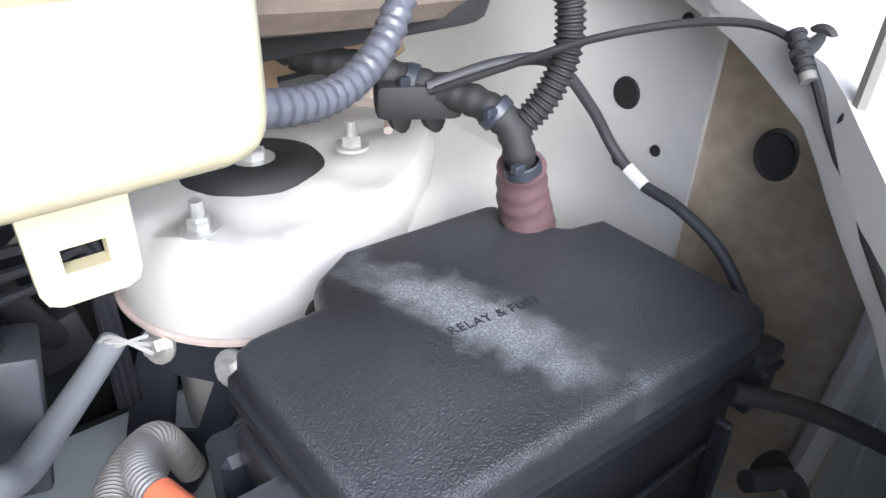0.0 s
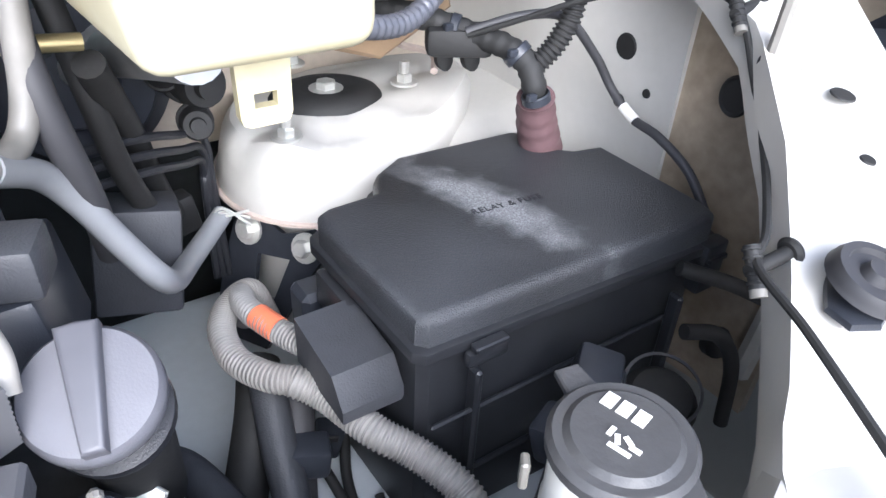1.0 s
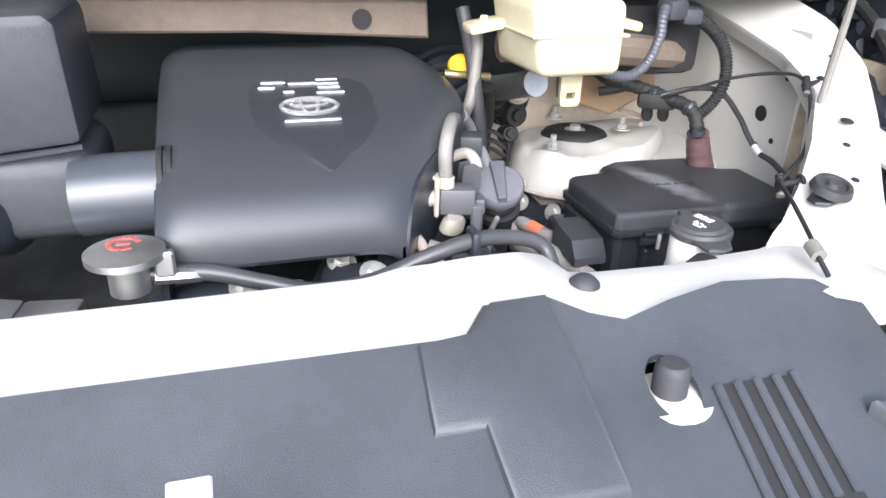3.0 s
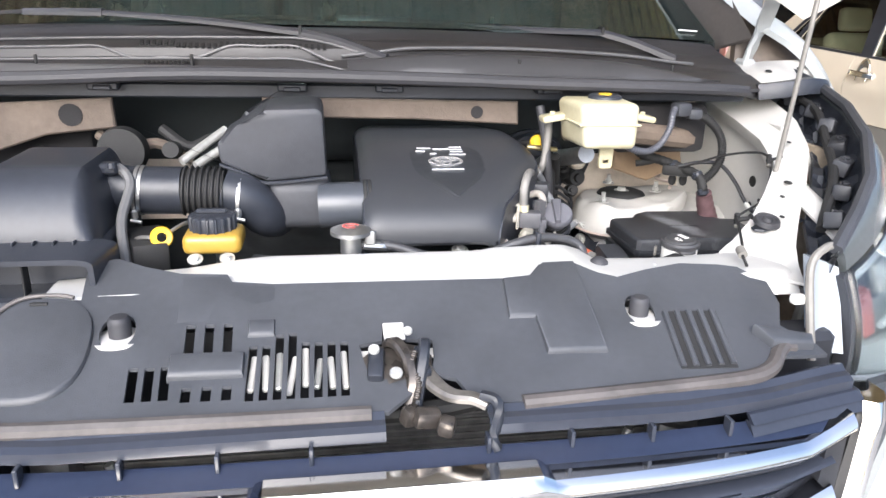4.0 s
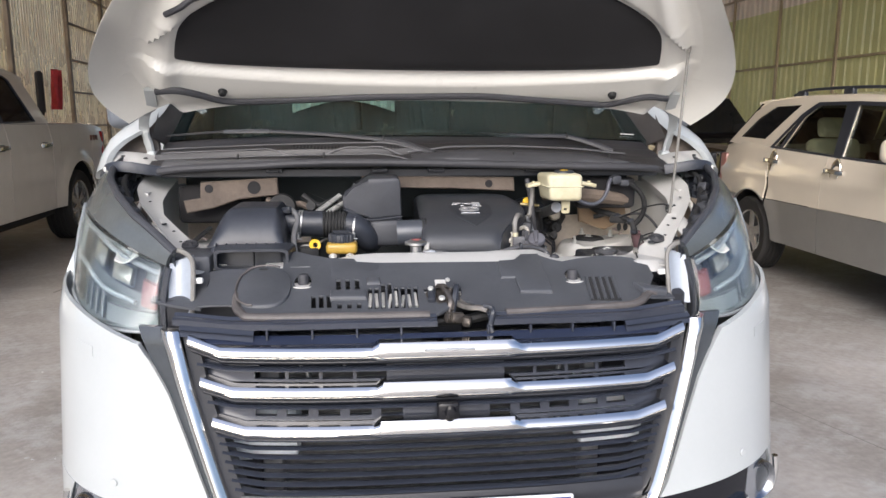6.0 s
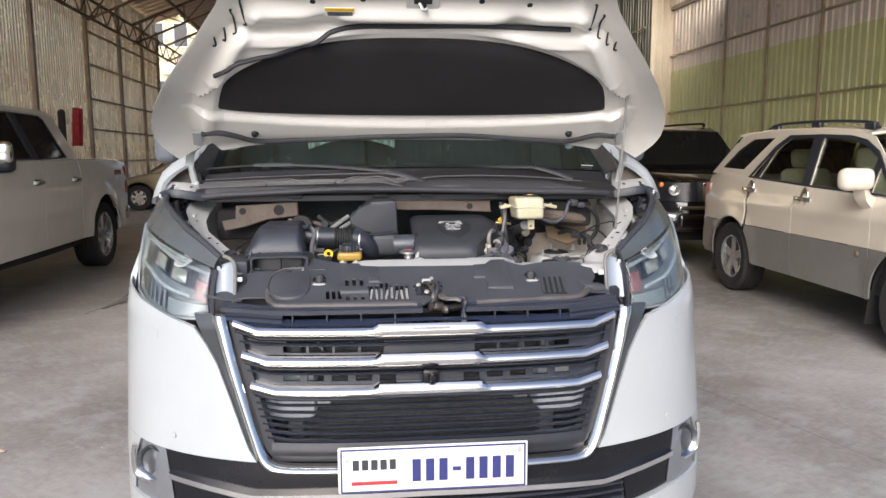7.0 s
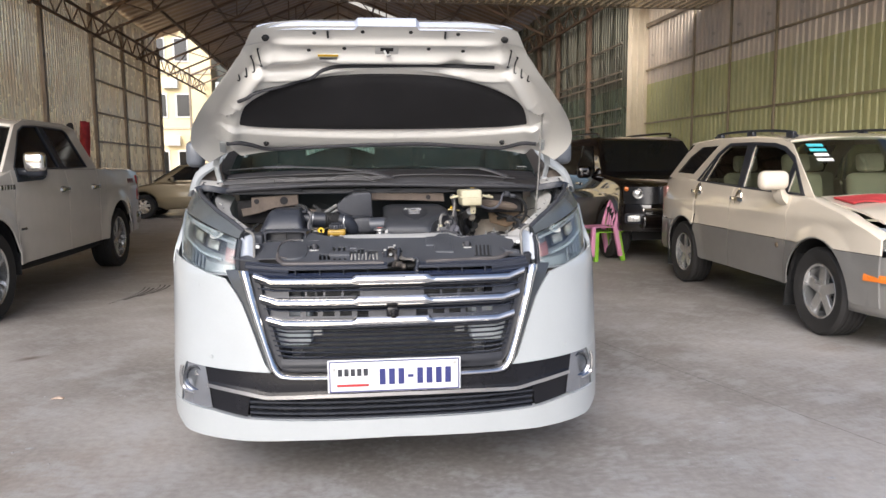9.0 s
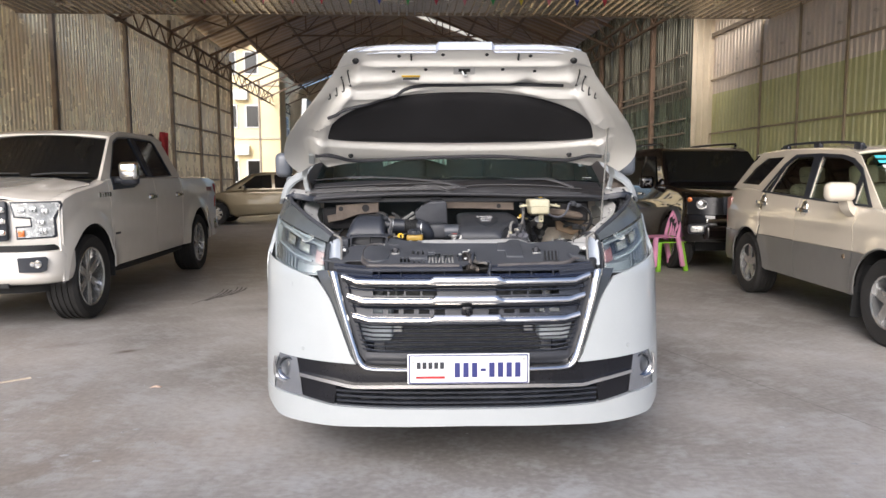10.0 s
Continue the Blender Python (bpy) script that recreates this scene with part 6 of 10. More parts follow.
    sheet(bm, lambda u, v: Vector((XC + sg * (0.592 + 0.055 * u), 0.262 + 0.012 * u + 0.045 * v + 0.012 * math.sin(math.pi * u), 0.975 + 0.135 * v - 0.02 * u * v)), 6, 8, (0, 0.02, 0))
    br = part("lamp_mounting", bm, pm("pale_blue_plastic", (0.30, 0.33, 0.37), 0.35, var=0.1), van)
    bm = BM()
    tube(bm, [(XC + sg * 0.588, 0.262, 0.975), (XC + sg * 0.588, 0.285, 1.04), (XC + sg * 0.592, 0.306, 1.10), (XC + sg * 0.62, 0.318, 1.122), (XC + sg * 0.65, 0.325, 1.12)], 0.006, 8, 6)
    part("edge_bead", bm, lighthose, br)
    bm = BM()
    box(bm, (XC + sg * 0.578, 0.300, 1.052), (0.022, 0.014, 0.014), 0.004, 2)
    part("tab", bm, label_w, br)
    bm = BM()
    sheet(bm, lambda u, v: lamp(-0.04 + 0.05 * u, 0.02 + 0.95 * v, 0.004), 4, 10, (0, 0.03, 0))
    part("lamp_side", bm, greyblack, br)
    # body side behind the lamp
    bm = BM()
    zs = [0.26, 0.5, 0.8, 1.02, 1.20, 1.30]

    def wing(u, v):
        i = v * 5
        k = min(int(i), 4)
        z = zs[k] + (zs[k + 1] - zs[k]) * (i - k)
        x = 1.0192 - 0.055 * max(0, (z - 0.95) / 0.35) ** 1.3
        y0 = 0.62 + 0.95 * max(0, z - 1.0)
        return Vector((XC + sg * x, y0 + (1.57 - y0) * u, z))

    sheet(bm, wing, 12, 20, (-sg * 0.02, 0, 0))
    part("front_wing", bm, white, van)

# bodywork behind: sides, roof, pillars, screen
bm = BM()
for sg in (-1, 1):
    sheet(bm, lambda u, v: Vector((XC + sg * (1.02 - 0.10 * max(0, v - 0.45) ** 1.6), 1.57 + 3.7 * u, 0.28 + 1.62 * v)), 10, 16, (-sg * 0.03, 0, 0))
part("body_side", bm, white, van)
bm = BM()
sheet(bm, lambda u, v: Vector((XC + (-0.93 + 1.86 * u), 1.95 + 3.3 * v, 1.90 + 0.09 * (1 - (2 * u - 1) ** 4) - 0.05 * max(0, 0.2 - v) / 0.2)), 16, 12, (0, 0, -0.03))
box(bm, (XC, 5.25, 1.1), (1.9, 0.05, 1.65), 0)
part("roof", bm, white, van)


def screen(u, v, d=0.0):
    x = -0.83 + 1.66 * u
    e = (2 * u - 1) ** 2
    y = 0.90 + 0.17 * e + (0.97 - 0.06 * e) * v
    z = 1.386 - 0.022 * e + 0.52 * v
    return Vector((XC + x * (1 - 0.10 * v), y + d, z - d * 1.2))


bm = BM()
sheet(bm, lambda u, v: screen(u, v), 20, 10, (0, 0.003, -0.004))
ws = part("windscreen", bm, greenglass, van, "green-tinted windscreen")
ws.visible_shadow = False
bm = BM()
for i in range(7):
    box(bm, screen(0.940 + 0.005 * i, 0.03) + Vector((0, -0.004, 0.004)), (0.006, 0.002, 0.003), 0)
part("etched_mark", bm, label_w, ws)
for sg in (-1, 1):
    way = lambda pts, n=24: poly_sample([Vector((XC + sg * x, y, z)) for x, y, z in pts], n)
    oa = way(((0.996, 0.860, 1.255), (0.991, 0.905, 1.315), (0.977, 0.945, 1.368), (0.944, 0.975, 1.405), (0.905, 1.005, 1.432), (0.885, 1.12, 1.49), (0.855, 1.45, 1.655), (0.795, 2.05, 1.93)), 48)
    ia = way(((0.950, 0.805, 1.290), (0.953, 0.850, 1.318), (0.952, 0.888, 1.340), (0.925, 0.922, 1.370), (0.880, 0.955, 1.400), (0.856, 1.09, 1.465), (0.826, 1.43, 1.635), (0.768, 2.03, 1.92)), 48)
    bm = BM()
    sheet(bm, lambda u, v: oa[round(u * 48)].lerp(ia[round(u * 48)], v) + Vector((sg * 0.006, -0.006, 0.004)) * math.sin(math.pi * v), 48, 4, (-sg * 0.012, 0.014, -0.004))
    part("windscreen_pillar", bm, white, van)
    ta = way(((0.828, 1.06, 1.352), (0.818, 1.20, 1.440), (0.788, 1.55, 1.635), (0.745, 1.98, 1.884)))
    tb = way(((0.846, 0.95, 1.380), (0.858, 1.08, 1.460), (0.828, 1.43, 1.632), (0.772, 2.03, 1.915)))
    bm = BM()
    sheet(bm, lambda u, v: ta[round(u * 24)].lerp(tb[round(u * 24)], v), 24, 3, (0, 0.02, -0.01))
    part("pillar_trim", bm, pm("brown_grey_trim", (0.075, 0.066, 0.06), 0.5, var=0.2), van, "dark trim beside the windscreen")
    # dark sheet added to hide pale bodywork behind the screen
    bm = BM()
    la, lb = way(((0.826, 1.06, 1.25), (0.826, 1.5, 1.25), (0.826, 2.0, 1.25))), way(((0.826, 1.07, 1.36), (0.785, 1.56, 1.62), (0.742, 1.99, 1.87)))
    sheet(bm, lambda u, v: la[round(u * 24)].lerp(lb[round(u * 24)], v), 24, 6, (sg * 0.01, 0, 0))
    part("cabin_lining", bm, cabindark, van)
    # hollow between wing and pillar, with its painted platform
    # brown back sheet carries the hollow's shade in its dark colour
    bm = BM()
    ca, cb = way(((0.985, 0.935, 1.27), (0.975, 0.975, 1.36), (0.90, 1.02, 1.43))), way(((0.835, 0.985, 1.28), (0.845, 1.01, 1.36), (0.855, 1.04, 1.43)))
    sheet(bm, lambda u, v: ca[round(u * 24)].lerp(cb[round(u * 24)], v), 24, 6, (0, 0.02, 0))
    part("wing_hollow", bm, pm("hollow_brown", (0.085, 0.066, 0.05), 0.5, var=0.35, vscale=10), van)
    pa, pb = way(((0.790, 0.845, 1.288), (0.860, 0.812, 1.296), (0.950, 0.800, 1.292))), way(((0.838, 0.985, 1.320), (0.900, 0.965, 1.330), (0.956, 0.905, 1.338)))
    bm = BM()
    sheet(bm, lambda u, v: pa[round(u * 24)].lerp(pb[round(u * 24)], v) + Vector((0, 0, 0.010 * math.sin(math.pi * v) * math.sin(5 * u))), 24, 8, (0, 0, -0.012))
    tray = part("hinge_tray", bm, bay_white, van)
    bm = BM()
    for u, v in ((0.30, 0.35), (0.72, 0.45)):
        lathe(bm, [(0, 0.002), (0.006, 0.002), (0.007, 0)], axis(pa[round(u * 24)].lerp(pb[round(u * 24)], v) + Vector((0, 0, 0.010)), (0, -0.3, 1)), 12)
    part("hole", bm, rubber, tray)
    bm = BM()
    swept(bm, [(XC + sg * x, y, z) for x, y, z in ((0.790, 0.812, 1.280), (0.835, 0.795, 1.288), (0.890, 0.790, 1.296), (0.935, 0.812, 1.288), (0.965, 0.850, 1.262))], 0.032, 0.030, 6, 0.026, 0.030)
    part("corner_cover", bm, satin, van, "folded black rubber corner cover")
    bm = BM()
    box(bm, (XC + sg * 1.075, 1.40, 1.475), (0.10, 0.10, 0.15), 0.035, 3)
    box(bm, (XC + sg * 1.0, 1.40, 1.38), (0.12, 0.06, 0.05), 0.02, 2)
    wm = part("wing_mirror", bm, pm("mirror_grey", (0.11, 0.12, 0.135), 0.3, var=0.1), van)
    bm = BM()
    box(bm, (XC + sg * 1.075, 1.448, 1.475), (0.08, 0.01, 0.12), 0.004, 2)
    part("mirror_glass", bm, chrome, wm)
    for y in (1.05, 4.2):
        wheel(van, XC + sg * 0.86, y, 0.34, 0.22, 0.22, 9, sg, False)
# dark filling block for the cabin's shade, dashboard and pale pleated blind
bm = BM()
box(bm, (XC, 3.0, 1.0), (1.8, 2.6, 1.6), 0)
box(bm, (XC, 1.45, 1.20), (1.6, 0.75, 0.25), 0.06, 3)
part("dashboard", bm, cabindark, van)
bm = BM()
sheet(bm, lambda u, v: Vector((-0.46 + 0.42 * u, 1.62 + 0.014 * math.sin(60 * u) + 0.02 * v, 1.46 + 0.30 * v + 0.05 * math.sin(3 * u))), 70, 6, (0, 0.004, 0))
part("pleated_blind", bm, pm("pale_green_cloth", (0.34, 0.36, 0.30), 0.8, var=0.15), van)
# seats coloured as dark as the shade around them
bm = BM()
for x in (-0.42, 0.42):
    box(bm, (XC + x, 1.70, 1.42), (0.46, 0.12, 0.42), 0.08, 3)
    box(bm, (XC + x, 1.74, 1.72), (0.24, 0.10, 0.16), 0.05, 3)
part("front_seats", bm, cabindark, van)

# bonnet: local frame with u across, v from hinge to tip, w outwards
HV, HN = Vector((0, -0.813, 0.583)), Vector((0, 0.583, 0.813))
H0 = Vector((XC, 0.952, 1.440))


def hood_pt(x, v, w):
    return H0 + Vector((x, 0, 0)) + HV * v + HN * w


edge_v = [(0.0, 0.79), (0.05, 0.85), (0.09, 0.88), (0.13, 0.904), (0.18, 0.925), (0.23, 0.932), (0.28, 0.926), (0.33, 0.912), (0.38, 0.892), (0.44, 0.86), (0.50, 0.825), (0.60, 0.755), (0.69, 0.682), (0.78, 0.615), (0.84, 0.586), (0.885, 0.566), (0.925, 0.545)]


def rear_v(s):
    """Rear edge of the bonnet, a little lower towards its ears."""
    return 0.136 - 0.05 * abs(s) ** 1.5


def half_w(v):
    for (a, b), (c, d) in zip(edge_v, edge_v[1:]):
        if v <= c:
            return b + (d - b) * (v - a) / (c - a)
    return edge_v[-1][1]


def sst(a, b, x):
    t = max(0.0, min(1.0, (x - a) / (b - a)))
    return t * t * (3 - 2 * t)


def pad_r(x, v):
    """1 on the rim of the felt pad."""
    lo, hi = 0.265 + 0.025 * (x / 0.74) ** 2 + 0.028 * min(1.0, abs(x) / 0.745) ** 10, 0.648 - 0.27 * min(1.0, abs(x) / 0.745) ** 2.6
    mid, h = (lo + hi) / 2, max(0.01, (hi - lo) / 2)
    return max(abs(v - mid) / h, abs(x) / 0.76)


def under(x, v):
    """Relief of the inner panel, towards the viewer below (negative w)."""
    k = abs(x) / half_w(v)
    w = -0.012
    r = pad_r(x, v)
    w += -0.030 * sst(1.03, 1.25, r) * (1 - sst(0.80, 0.90, k)) * (1 - sst(0.66, 0.70, v))
    w += 0.030 * sst(0.81, 0.87, k) * (1 - sst(0.8, 0.86, v))
    w += -0.032 * math.exp(-((v - 0.745) / 0.030) ** 2) * (1 - sst(0.45, 0.62, abs(x)))
    w += 0.024 * math.exp(-((v - 0.685) / 0.018) ** 2) * (1 - sst(0.5, 0.65, abs(x)))
    w += -0.018 * math.exp(-((v - 0.835) / 0.016) ** 2) * (1 - sst(0.40, 0.5, abs(x)))
    w += 0.012 * math.exp(-((v - 0.12) / 0.035) ** 2)
    w += -0.012 * math.exp(-((k - 0.78) / 0.022) ** 2) * (1 - sst(0.72, 0.80, v)) * sst(0.2, 0.3, v)
    w += 0.022 * math.exp(-((abs(x) - 0.30) / 0.045) ** 2) * math.exp(-((v - 0.735) / 0.03) ** 2)
    w += -0.010 * math.exp(-((abs(x) - 0.46) / 0.07) ** 2) * math.exp(-((v - 0.64) / 0.010) ** 2)
    w += 0.008 * math.exp(-((abs(x) - 0.43) / 0.09) ** 2) * math.exp(-((v - 0.735) / 0.010) ** 2)
    w += -0.006 * math.exp(-((abs(x) - 0.86) / 0.02) ** 2) * (math.exp(-((v - 0.30) / 0.008) ** 2) + math.exp(-((v - 0.25) / 0.008) ** 2))
    w += -0.006 * math.exp(-((abs(x) - 0.70) / 0.02) ** 2) * math.exp(-((v - 0.47) / 0.010) ** 2)
    w += -0.05 * k ** 6 * (1 - sst(0.55, 0.8, v)) - 0.04 * k ** 8
    return w


bm = BM()
NU, NV = 150, 130
def inner_panel(u, v):
    q = 2 * u - 1
    vv = rear_v(q) + (0.925 - rear_v(q)) * v
    x = q * half_w(vv)
    return hood_pt(x, vv, under(x, vv))


def outer_panel(u, v):
    q = 2 * u - 1
    vv = rear_v(q) + (0.925 - rear_v(q)) * v
    e = abs(q)
    return hood_pt(q * half_w(vv), vv, 0.045 * (1 - e ** 4) * math.sin(math.pi * (0.12 + 0.80 * v)) ** 0.6 - 0.05 * e ** 6 * (1 - sst(0.6, 0.86, v)) - 0.04 * e ** 8 + 0.004)


sheet(bm, inner_panel, NU, NV)
sheet(bm, outer_panel, 40, 30)
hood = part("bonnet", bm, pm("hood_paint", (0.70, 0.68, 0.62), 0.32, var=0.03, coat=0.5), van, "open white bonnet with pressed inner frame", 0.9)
# bluish shade on the lip is put into its paint colour
bm = BM()
sheet(bm, lambda u, v: hood_pt(-0.535 + 1.07 * u, 0.912 + (0.020 if abs(u - 0.5) < 0.125 else 0.0) - 0.03 * abs(2 * u - 1) ** 8 + 0.008 * v, -0.020 + 0.030 * v), 80, 4, HN * 0.010)
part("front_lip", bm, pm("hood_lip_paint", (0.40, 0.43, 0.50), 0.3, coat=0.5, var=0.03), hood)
bm = BM()


def pad(u, v):
    x = (2 * u - 1) * 0.752
    lo, hi = 0.268 + 0.025 * (x / 0.74) ** 2 + 0.028 * min(1.0, abs(x) / 0.745) ** 10, 0.645 - 0.27 * abs(x / 0.745) ** 2.6
    vv = lo + (hi - lo) * v
    e = min(1.0, 8 * min(v, 1 - v)) * min(1.0, 10 * min(u, 1 - u))
    return hood_pt(x, vv, -0.024 - 0.012 * e ** 0.5)


sheet(bm, pad, 48, 20, HN * 0.012)
part("insulation_pad", bm, felt, hood, "black felt insulation pad")


def hood_seal(pts, r=0.008):
    bm = BM()
    tube(bm, [hood_pt(x, v, under(x, v) - r * 0.7) for x, v in pts], r, 8, 6)
    part("seal_strip", bm, seal, hood)


hood_seal([(-0.665, 0.52), (-0.62, 0.555), (-0.587, 0.575), (-0.52, 0.588), (-0.456, 0.598), (-0.382, 0.620), (-0.33, 0.65), (-0.279, 0.675), (-0.2, 0.683), (-0.05, 0.684), (0.2, 0.688), (0.483, 0.685)])
hood_seal([(-0.772, 0.205), (-0.713, 0.218), (-0.655, 0.190), (-0.58, 0.145), (-0.43, 0.145), (-0.2, 0.168), (-0.04, 0.176), (0.185, 0.180), (0.376, 0.157), (0.53, 0.138), (0.596, 0.142), (0.689, 0.198), (0.76, 0.200)], 0.010)
for sg in (-1, 1):
    for k in range(4):
        way = []
        for d, e in ((-0.006, 0.0), (0.0, 0.04), (0.0, 0.5), (0.0, 0.92), (0.010, 1.0)):
            x, v = sg * (0.547 + 0.033 * k - (0.012 - 0.004 * k) * e + d), 0.783 - 0.0345 * k - (0.080 - 0.003 * k) * e
            way.append(hood_pt(x, v, under(x, v) - 0.0022))
        bm = BM()
        tube(bm, way, 0.0032, 6, 8)
        part("slot", bm, rubber, hood)
    for x, v, r in ((0.50, 0.872, 0.017), (0.588, 0.192, 0.014)):
        bm = BM()
        lathe(bm, [(0, 0.014), (r * 0.7, 0.012), (r, 0.0)], axis(hood_pt(sg * x, v, under(sg * x, v)), -HN), 18)
        part("bump_stop", bm, rubber, hood)
    for x, v in ((0.30, 0.885), (0.10, 0.893), (0.18, 0.80), (0.33, 0.79)):
        bm = BM()
        lathe(bm, [(0, 0.003), (0.008, 0.002), (0.009, 0.0)], axis(hood_pt(sg * x, v, under(sg * x, v)), -HN), 12)
        part("plug", bm, rubber, hood)
    bm = BM()
    box(bm, hood_pt(sg * 0.245, 0.883, under(0.245, 0.883) - 0.002), (0.008, 0.035, 0.02), 0.002, 1, (-35, 0, 0))
    part("clip_slot", bm, rubber, hood)
    bm = BM()
    swept(bm, [(XC + sg * 0.858, 0.985, 1.315), (XC + sg * 0.866, 0.975, 1.365), (XC + sg * 0.872, 0.958, 1.412), (XC + sg * 0.850, 0.905, 1.455), hood_pt(sg * 0.815, 0.10, -0.030), hood_pt(sg * 0.80, 0.18, -0.030)], 0.030, 0.014, 6)
    box(bm, (XC + sg * 0.858, 0.985, 1.318), (0.03, 0.05, 0.03), 0.006, 1)
    part("hinge", bm, white, hood)
bm = BM()
c = hood_pt(0, 0.80, under(0, 0.80))
box(bm, c - HN * 0.004, (0.10, 0.05, 0.012), 0.003, 1, (-35.6, 0, 0))
part("striker_plate", bm, bay_white, hood)
bm = BM()
box(bm, c - HN * 0.010 + HV * 0.006, (0.055, 0.018, 0.006), 0.001, 1, (-35.6, 0, 0))
box(bm, c - HN * 0.010 - HV * 0.008, (0.022, 0.022, 0.006), 0.001, 1, (-35.6, 0, 0))
lathe(bm, [(0, 0.003), (0.009, 0.002), (0.009, 0.0)], axis(hood_pt(0.0, 0.727, under(0.0, 0.727)), -HN), 12)
part("striker_slot", bm, rubber, hood)
bm = BM()
tube(bm, [c + Vector((-0.01, 0, 0)) - HN * 0.012, c - HN * 0.035 - HV * 0.005, c + Vector((0.01, 0, 0)) - HN * 0.035, c + Vector((0.012, 0, 0)) - HN * 0.01 - HV * 0.03], 0.005, 8)
part("striker", bm, steel, hood)
bm = BM()
box(bm, hood_pt(-0.25, 0.77, under(-0.25, 0.77) - 0.008), (0.088, 0.034, 0.002), 0, 1, (-35.6, 0, 0))
st = part("caution_sticker", bm, label_w, hood, "yellow and white caution sticker")
bm = BM()
box(bm, hood_pt(-0.25, 0.77, under(-0.25, 0.77) - 0.0105) + HV * 0.011, (0.086, 0.011, 0.002), 0, 1, (-35.6, 0, 0))
part("sticker_head", bm, yellow, st)
for k in range(3):
    bm = BM()
    box(bm, hood_pt(-0.25, 0.77, under(-0.25, 0.77) - 0.0105) - HV * (0.001 + 0.005 * k), (0.075, 0.002, 0.002), 0, 1, (-35.6, 0, 0))
    part("sticker_text", bm, greyblack, st)
bm = BM()
tube(bm, [(0.744, 0.624, 1.150), (0.760, 0.622, 1.42), (0.772, 0.622, 1.628)], 0.0045, 8, 4)
tube(bm, [(0.772, 0.622, 1.628), (0.775, 0.624, 1.640), (0.775, 0.626, 1.650)], 0.006, 8, 4)
pr = part("prop_rod", bm, lighthose, van, "thin bonnet prop rod")
bm = BM()
box(bm, (0.744, 0.625, 1.146), (0.011, 0.012, 0.022), 0.004, 2)
part("pivot_clip", bm, black, pr)


# ---- engine bay ----
def round_loop(cx, cy, rx, ry, n=16):
    return [(cx + rx * math.cos(2 * math.pi * i / n), cy + ry * math.sin(2 * math.pi * i / n)) for i in range(n)]


def quad_loop(x0, y0, x1, y1, dx=0.0):
    return [(x0, y0), (x1, y0), (x1 + dx, y1), (x0 + dx, y1)]


def grille_panel(z0, z1, half0, half1, holes, back=0.030):
    """A plastic sheet behind the bars with openings, following the front skin."""
    bm = BM()
    plate_holes(bm, dense([(-half0, z0), (half0, z0), (half1, z1), (-half1, z1)], 0.04), holes, 0, 0.012)
    for v in bm.verts:
        x, z, d = v.co.x, v.co.y, v.co.z
        v.co = Vector((XC + x, SF(x, z) + back - d, z))
    part("grille_panel", bm, slatm, grille, "", 0.4)


# openings between the bars
def window_row(x0, x1, n, gap, z0, z1):
    w = (x1 - x0 - gap * (n - 1)) / n
    return [[(x0 + (w + gap) * i, z0), (x0 + (w + gap) * i + w, z0), (x0 + (w + gap) * i + w, z1), (x0 + (w + gap) * i, z1)] for i in range(n)]


grille_panel(0.852, 0.908, 0.545, 0.562, window_row(-0.42, -0.135, 3, 0.008, 0.886, 0.903) + window_row(-0.43, -0.135, 4, 0.008, 0.858, 0.880) + window_row(0.135, 0.42, 3, 0.008, 0.886, 0.903) + window_row(0.135, 0.43, 4, 0.008, 0.858, 0.880))
grille_panel(0.766, 0.822, 0.522, 0.540, window_row(-0.43, -0.10, 5, 0.022, 0.776, 0.796) + window_row(0.10, 0.43, 5, 0.022, 0.776, 0.796))


# radiator top cover, sloping down to its front ridge
def cz(x, y):
    return 1.070 - 0.42 * (0.37 - y) - 0.010 * sst(0.50, 0.60, abs(x)) + 0.006 * sst(0.33, 0.36, y)


cov = [(-0.560, 0.232), (-0.548, 0.275), (-0.545, 0.320), (-0.55, 0.352), (-0.372, 0.352), (-0.376, 0.412), (-0.342, 0.420), (-0.304, 0.404), (-0.257, 0.390), (-0.197, 0.386), (-0.190, 0.373), (-0.137, 0.367), (0.211, 0.363), (0.233, 0.387), (0.285, 0.389), (0.315, 0.369), (0.342, 0.359), (0.388, 0.371), (0.445, 0.381), (0.535, 0.374), (0.572, 0.351), (0.574, 0.316), (0.550, 0.275), (0.590, 0.245), (0.596, 0.230),
       (0.520, 0.222), (0.476, 0.196), (0.319, 0.186), (0.172, 0.178), (0.128, 0.180), (0.100, 0.190), (0.085, 0.215), (0.062, 0.222), (0.0, 0.176), (-0.237, 0.180), (-0.436, 0.182), (-0.462, 0.224)]
slots = []
for i in range(3):
    slots.append(quad_loop(-0.238 + 0.0225 * i, 0.266, -0.227 + 0.0225 * i, 0.311, -0.002))
    slots.append(quad_loop(-0.234 + 0.0225 * i, 0.203, -0.223 + 0.0225 * i, 0.222))
    slots.append(quad_loop(-0.294 + 0.0180 * i, 0.207, -0.283 + 0.0180 * i, 0.252, -0.003))
for i in range(8):
    slots.append(quad_loop(-0.163 + 0.0157 * i, 0.200, -0.153 + 0.0157 * i, (0.276, 0.276, 0.291, 0.293, 0.278, 0.277, 0.277, 0.276)[i], 0.001))
slots.append([(-0.029, 0.270), (-0.023, 0.241), (0.001, 0.224), (0.003, 0.212), (0.057, 0.228), (0.062, 0.245), (0.064, 0.272), (0.030, 0.276), (0.029, 0.299), (0.003, 0.299), (0.0, 0.275)])
slots += [round_loop(-0.320, 0.306, 0.021, 0.027), round_loop(0.356, 0.305, 0.020, 0.027), round_loop(0.556, 0.250, 0.014, 0.009)]
bm = BM()
plate_holes(bm, dense(cov), slots, 0.0, 0.005, cz)
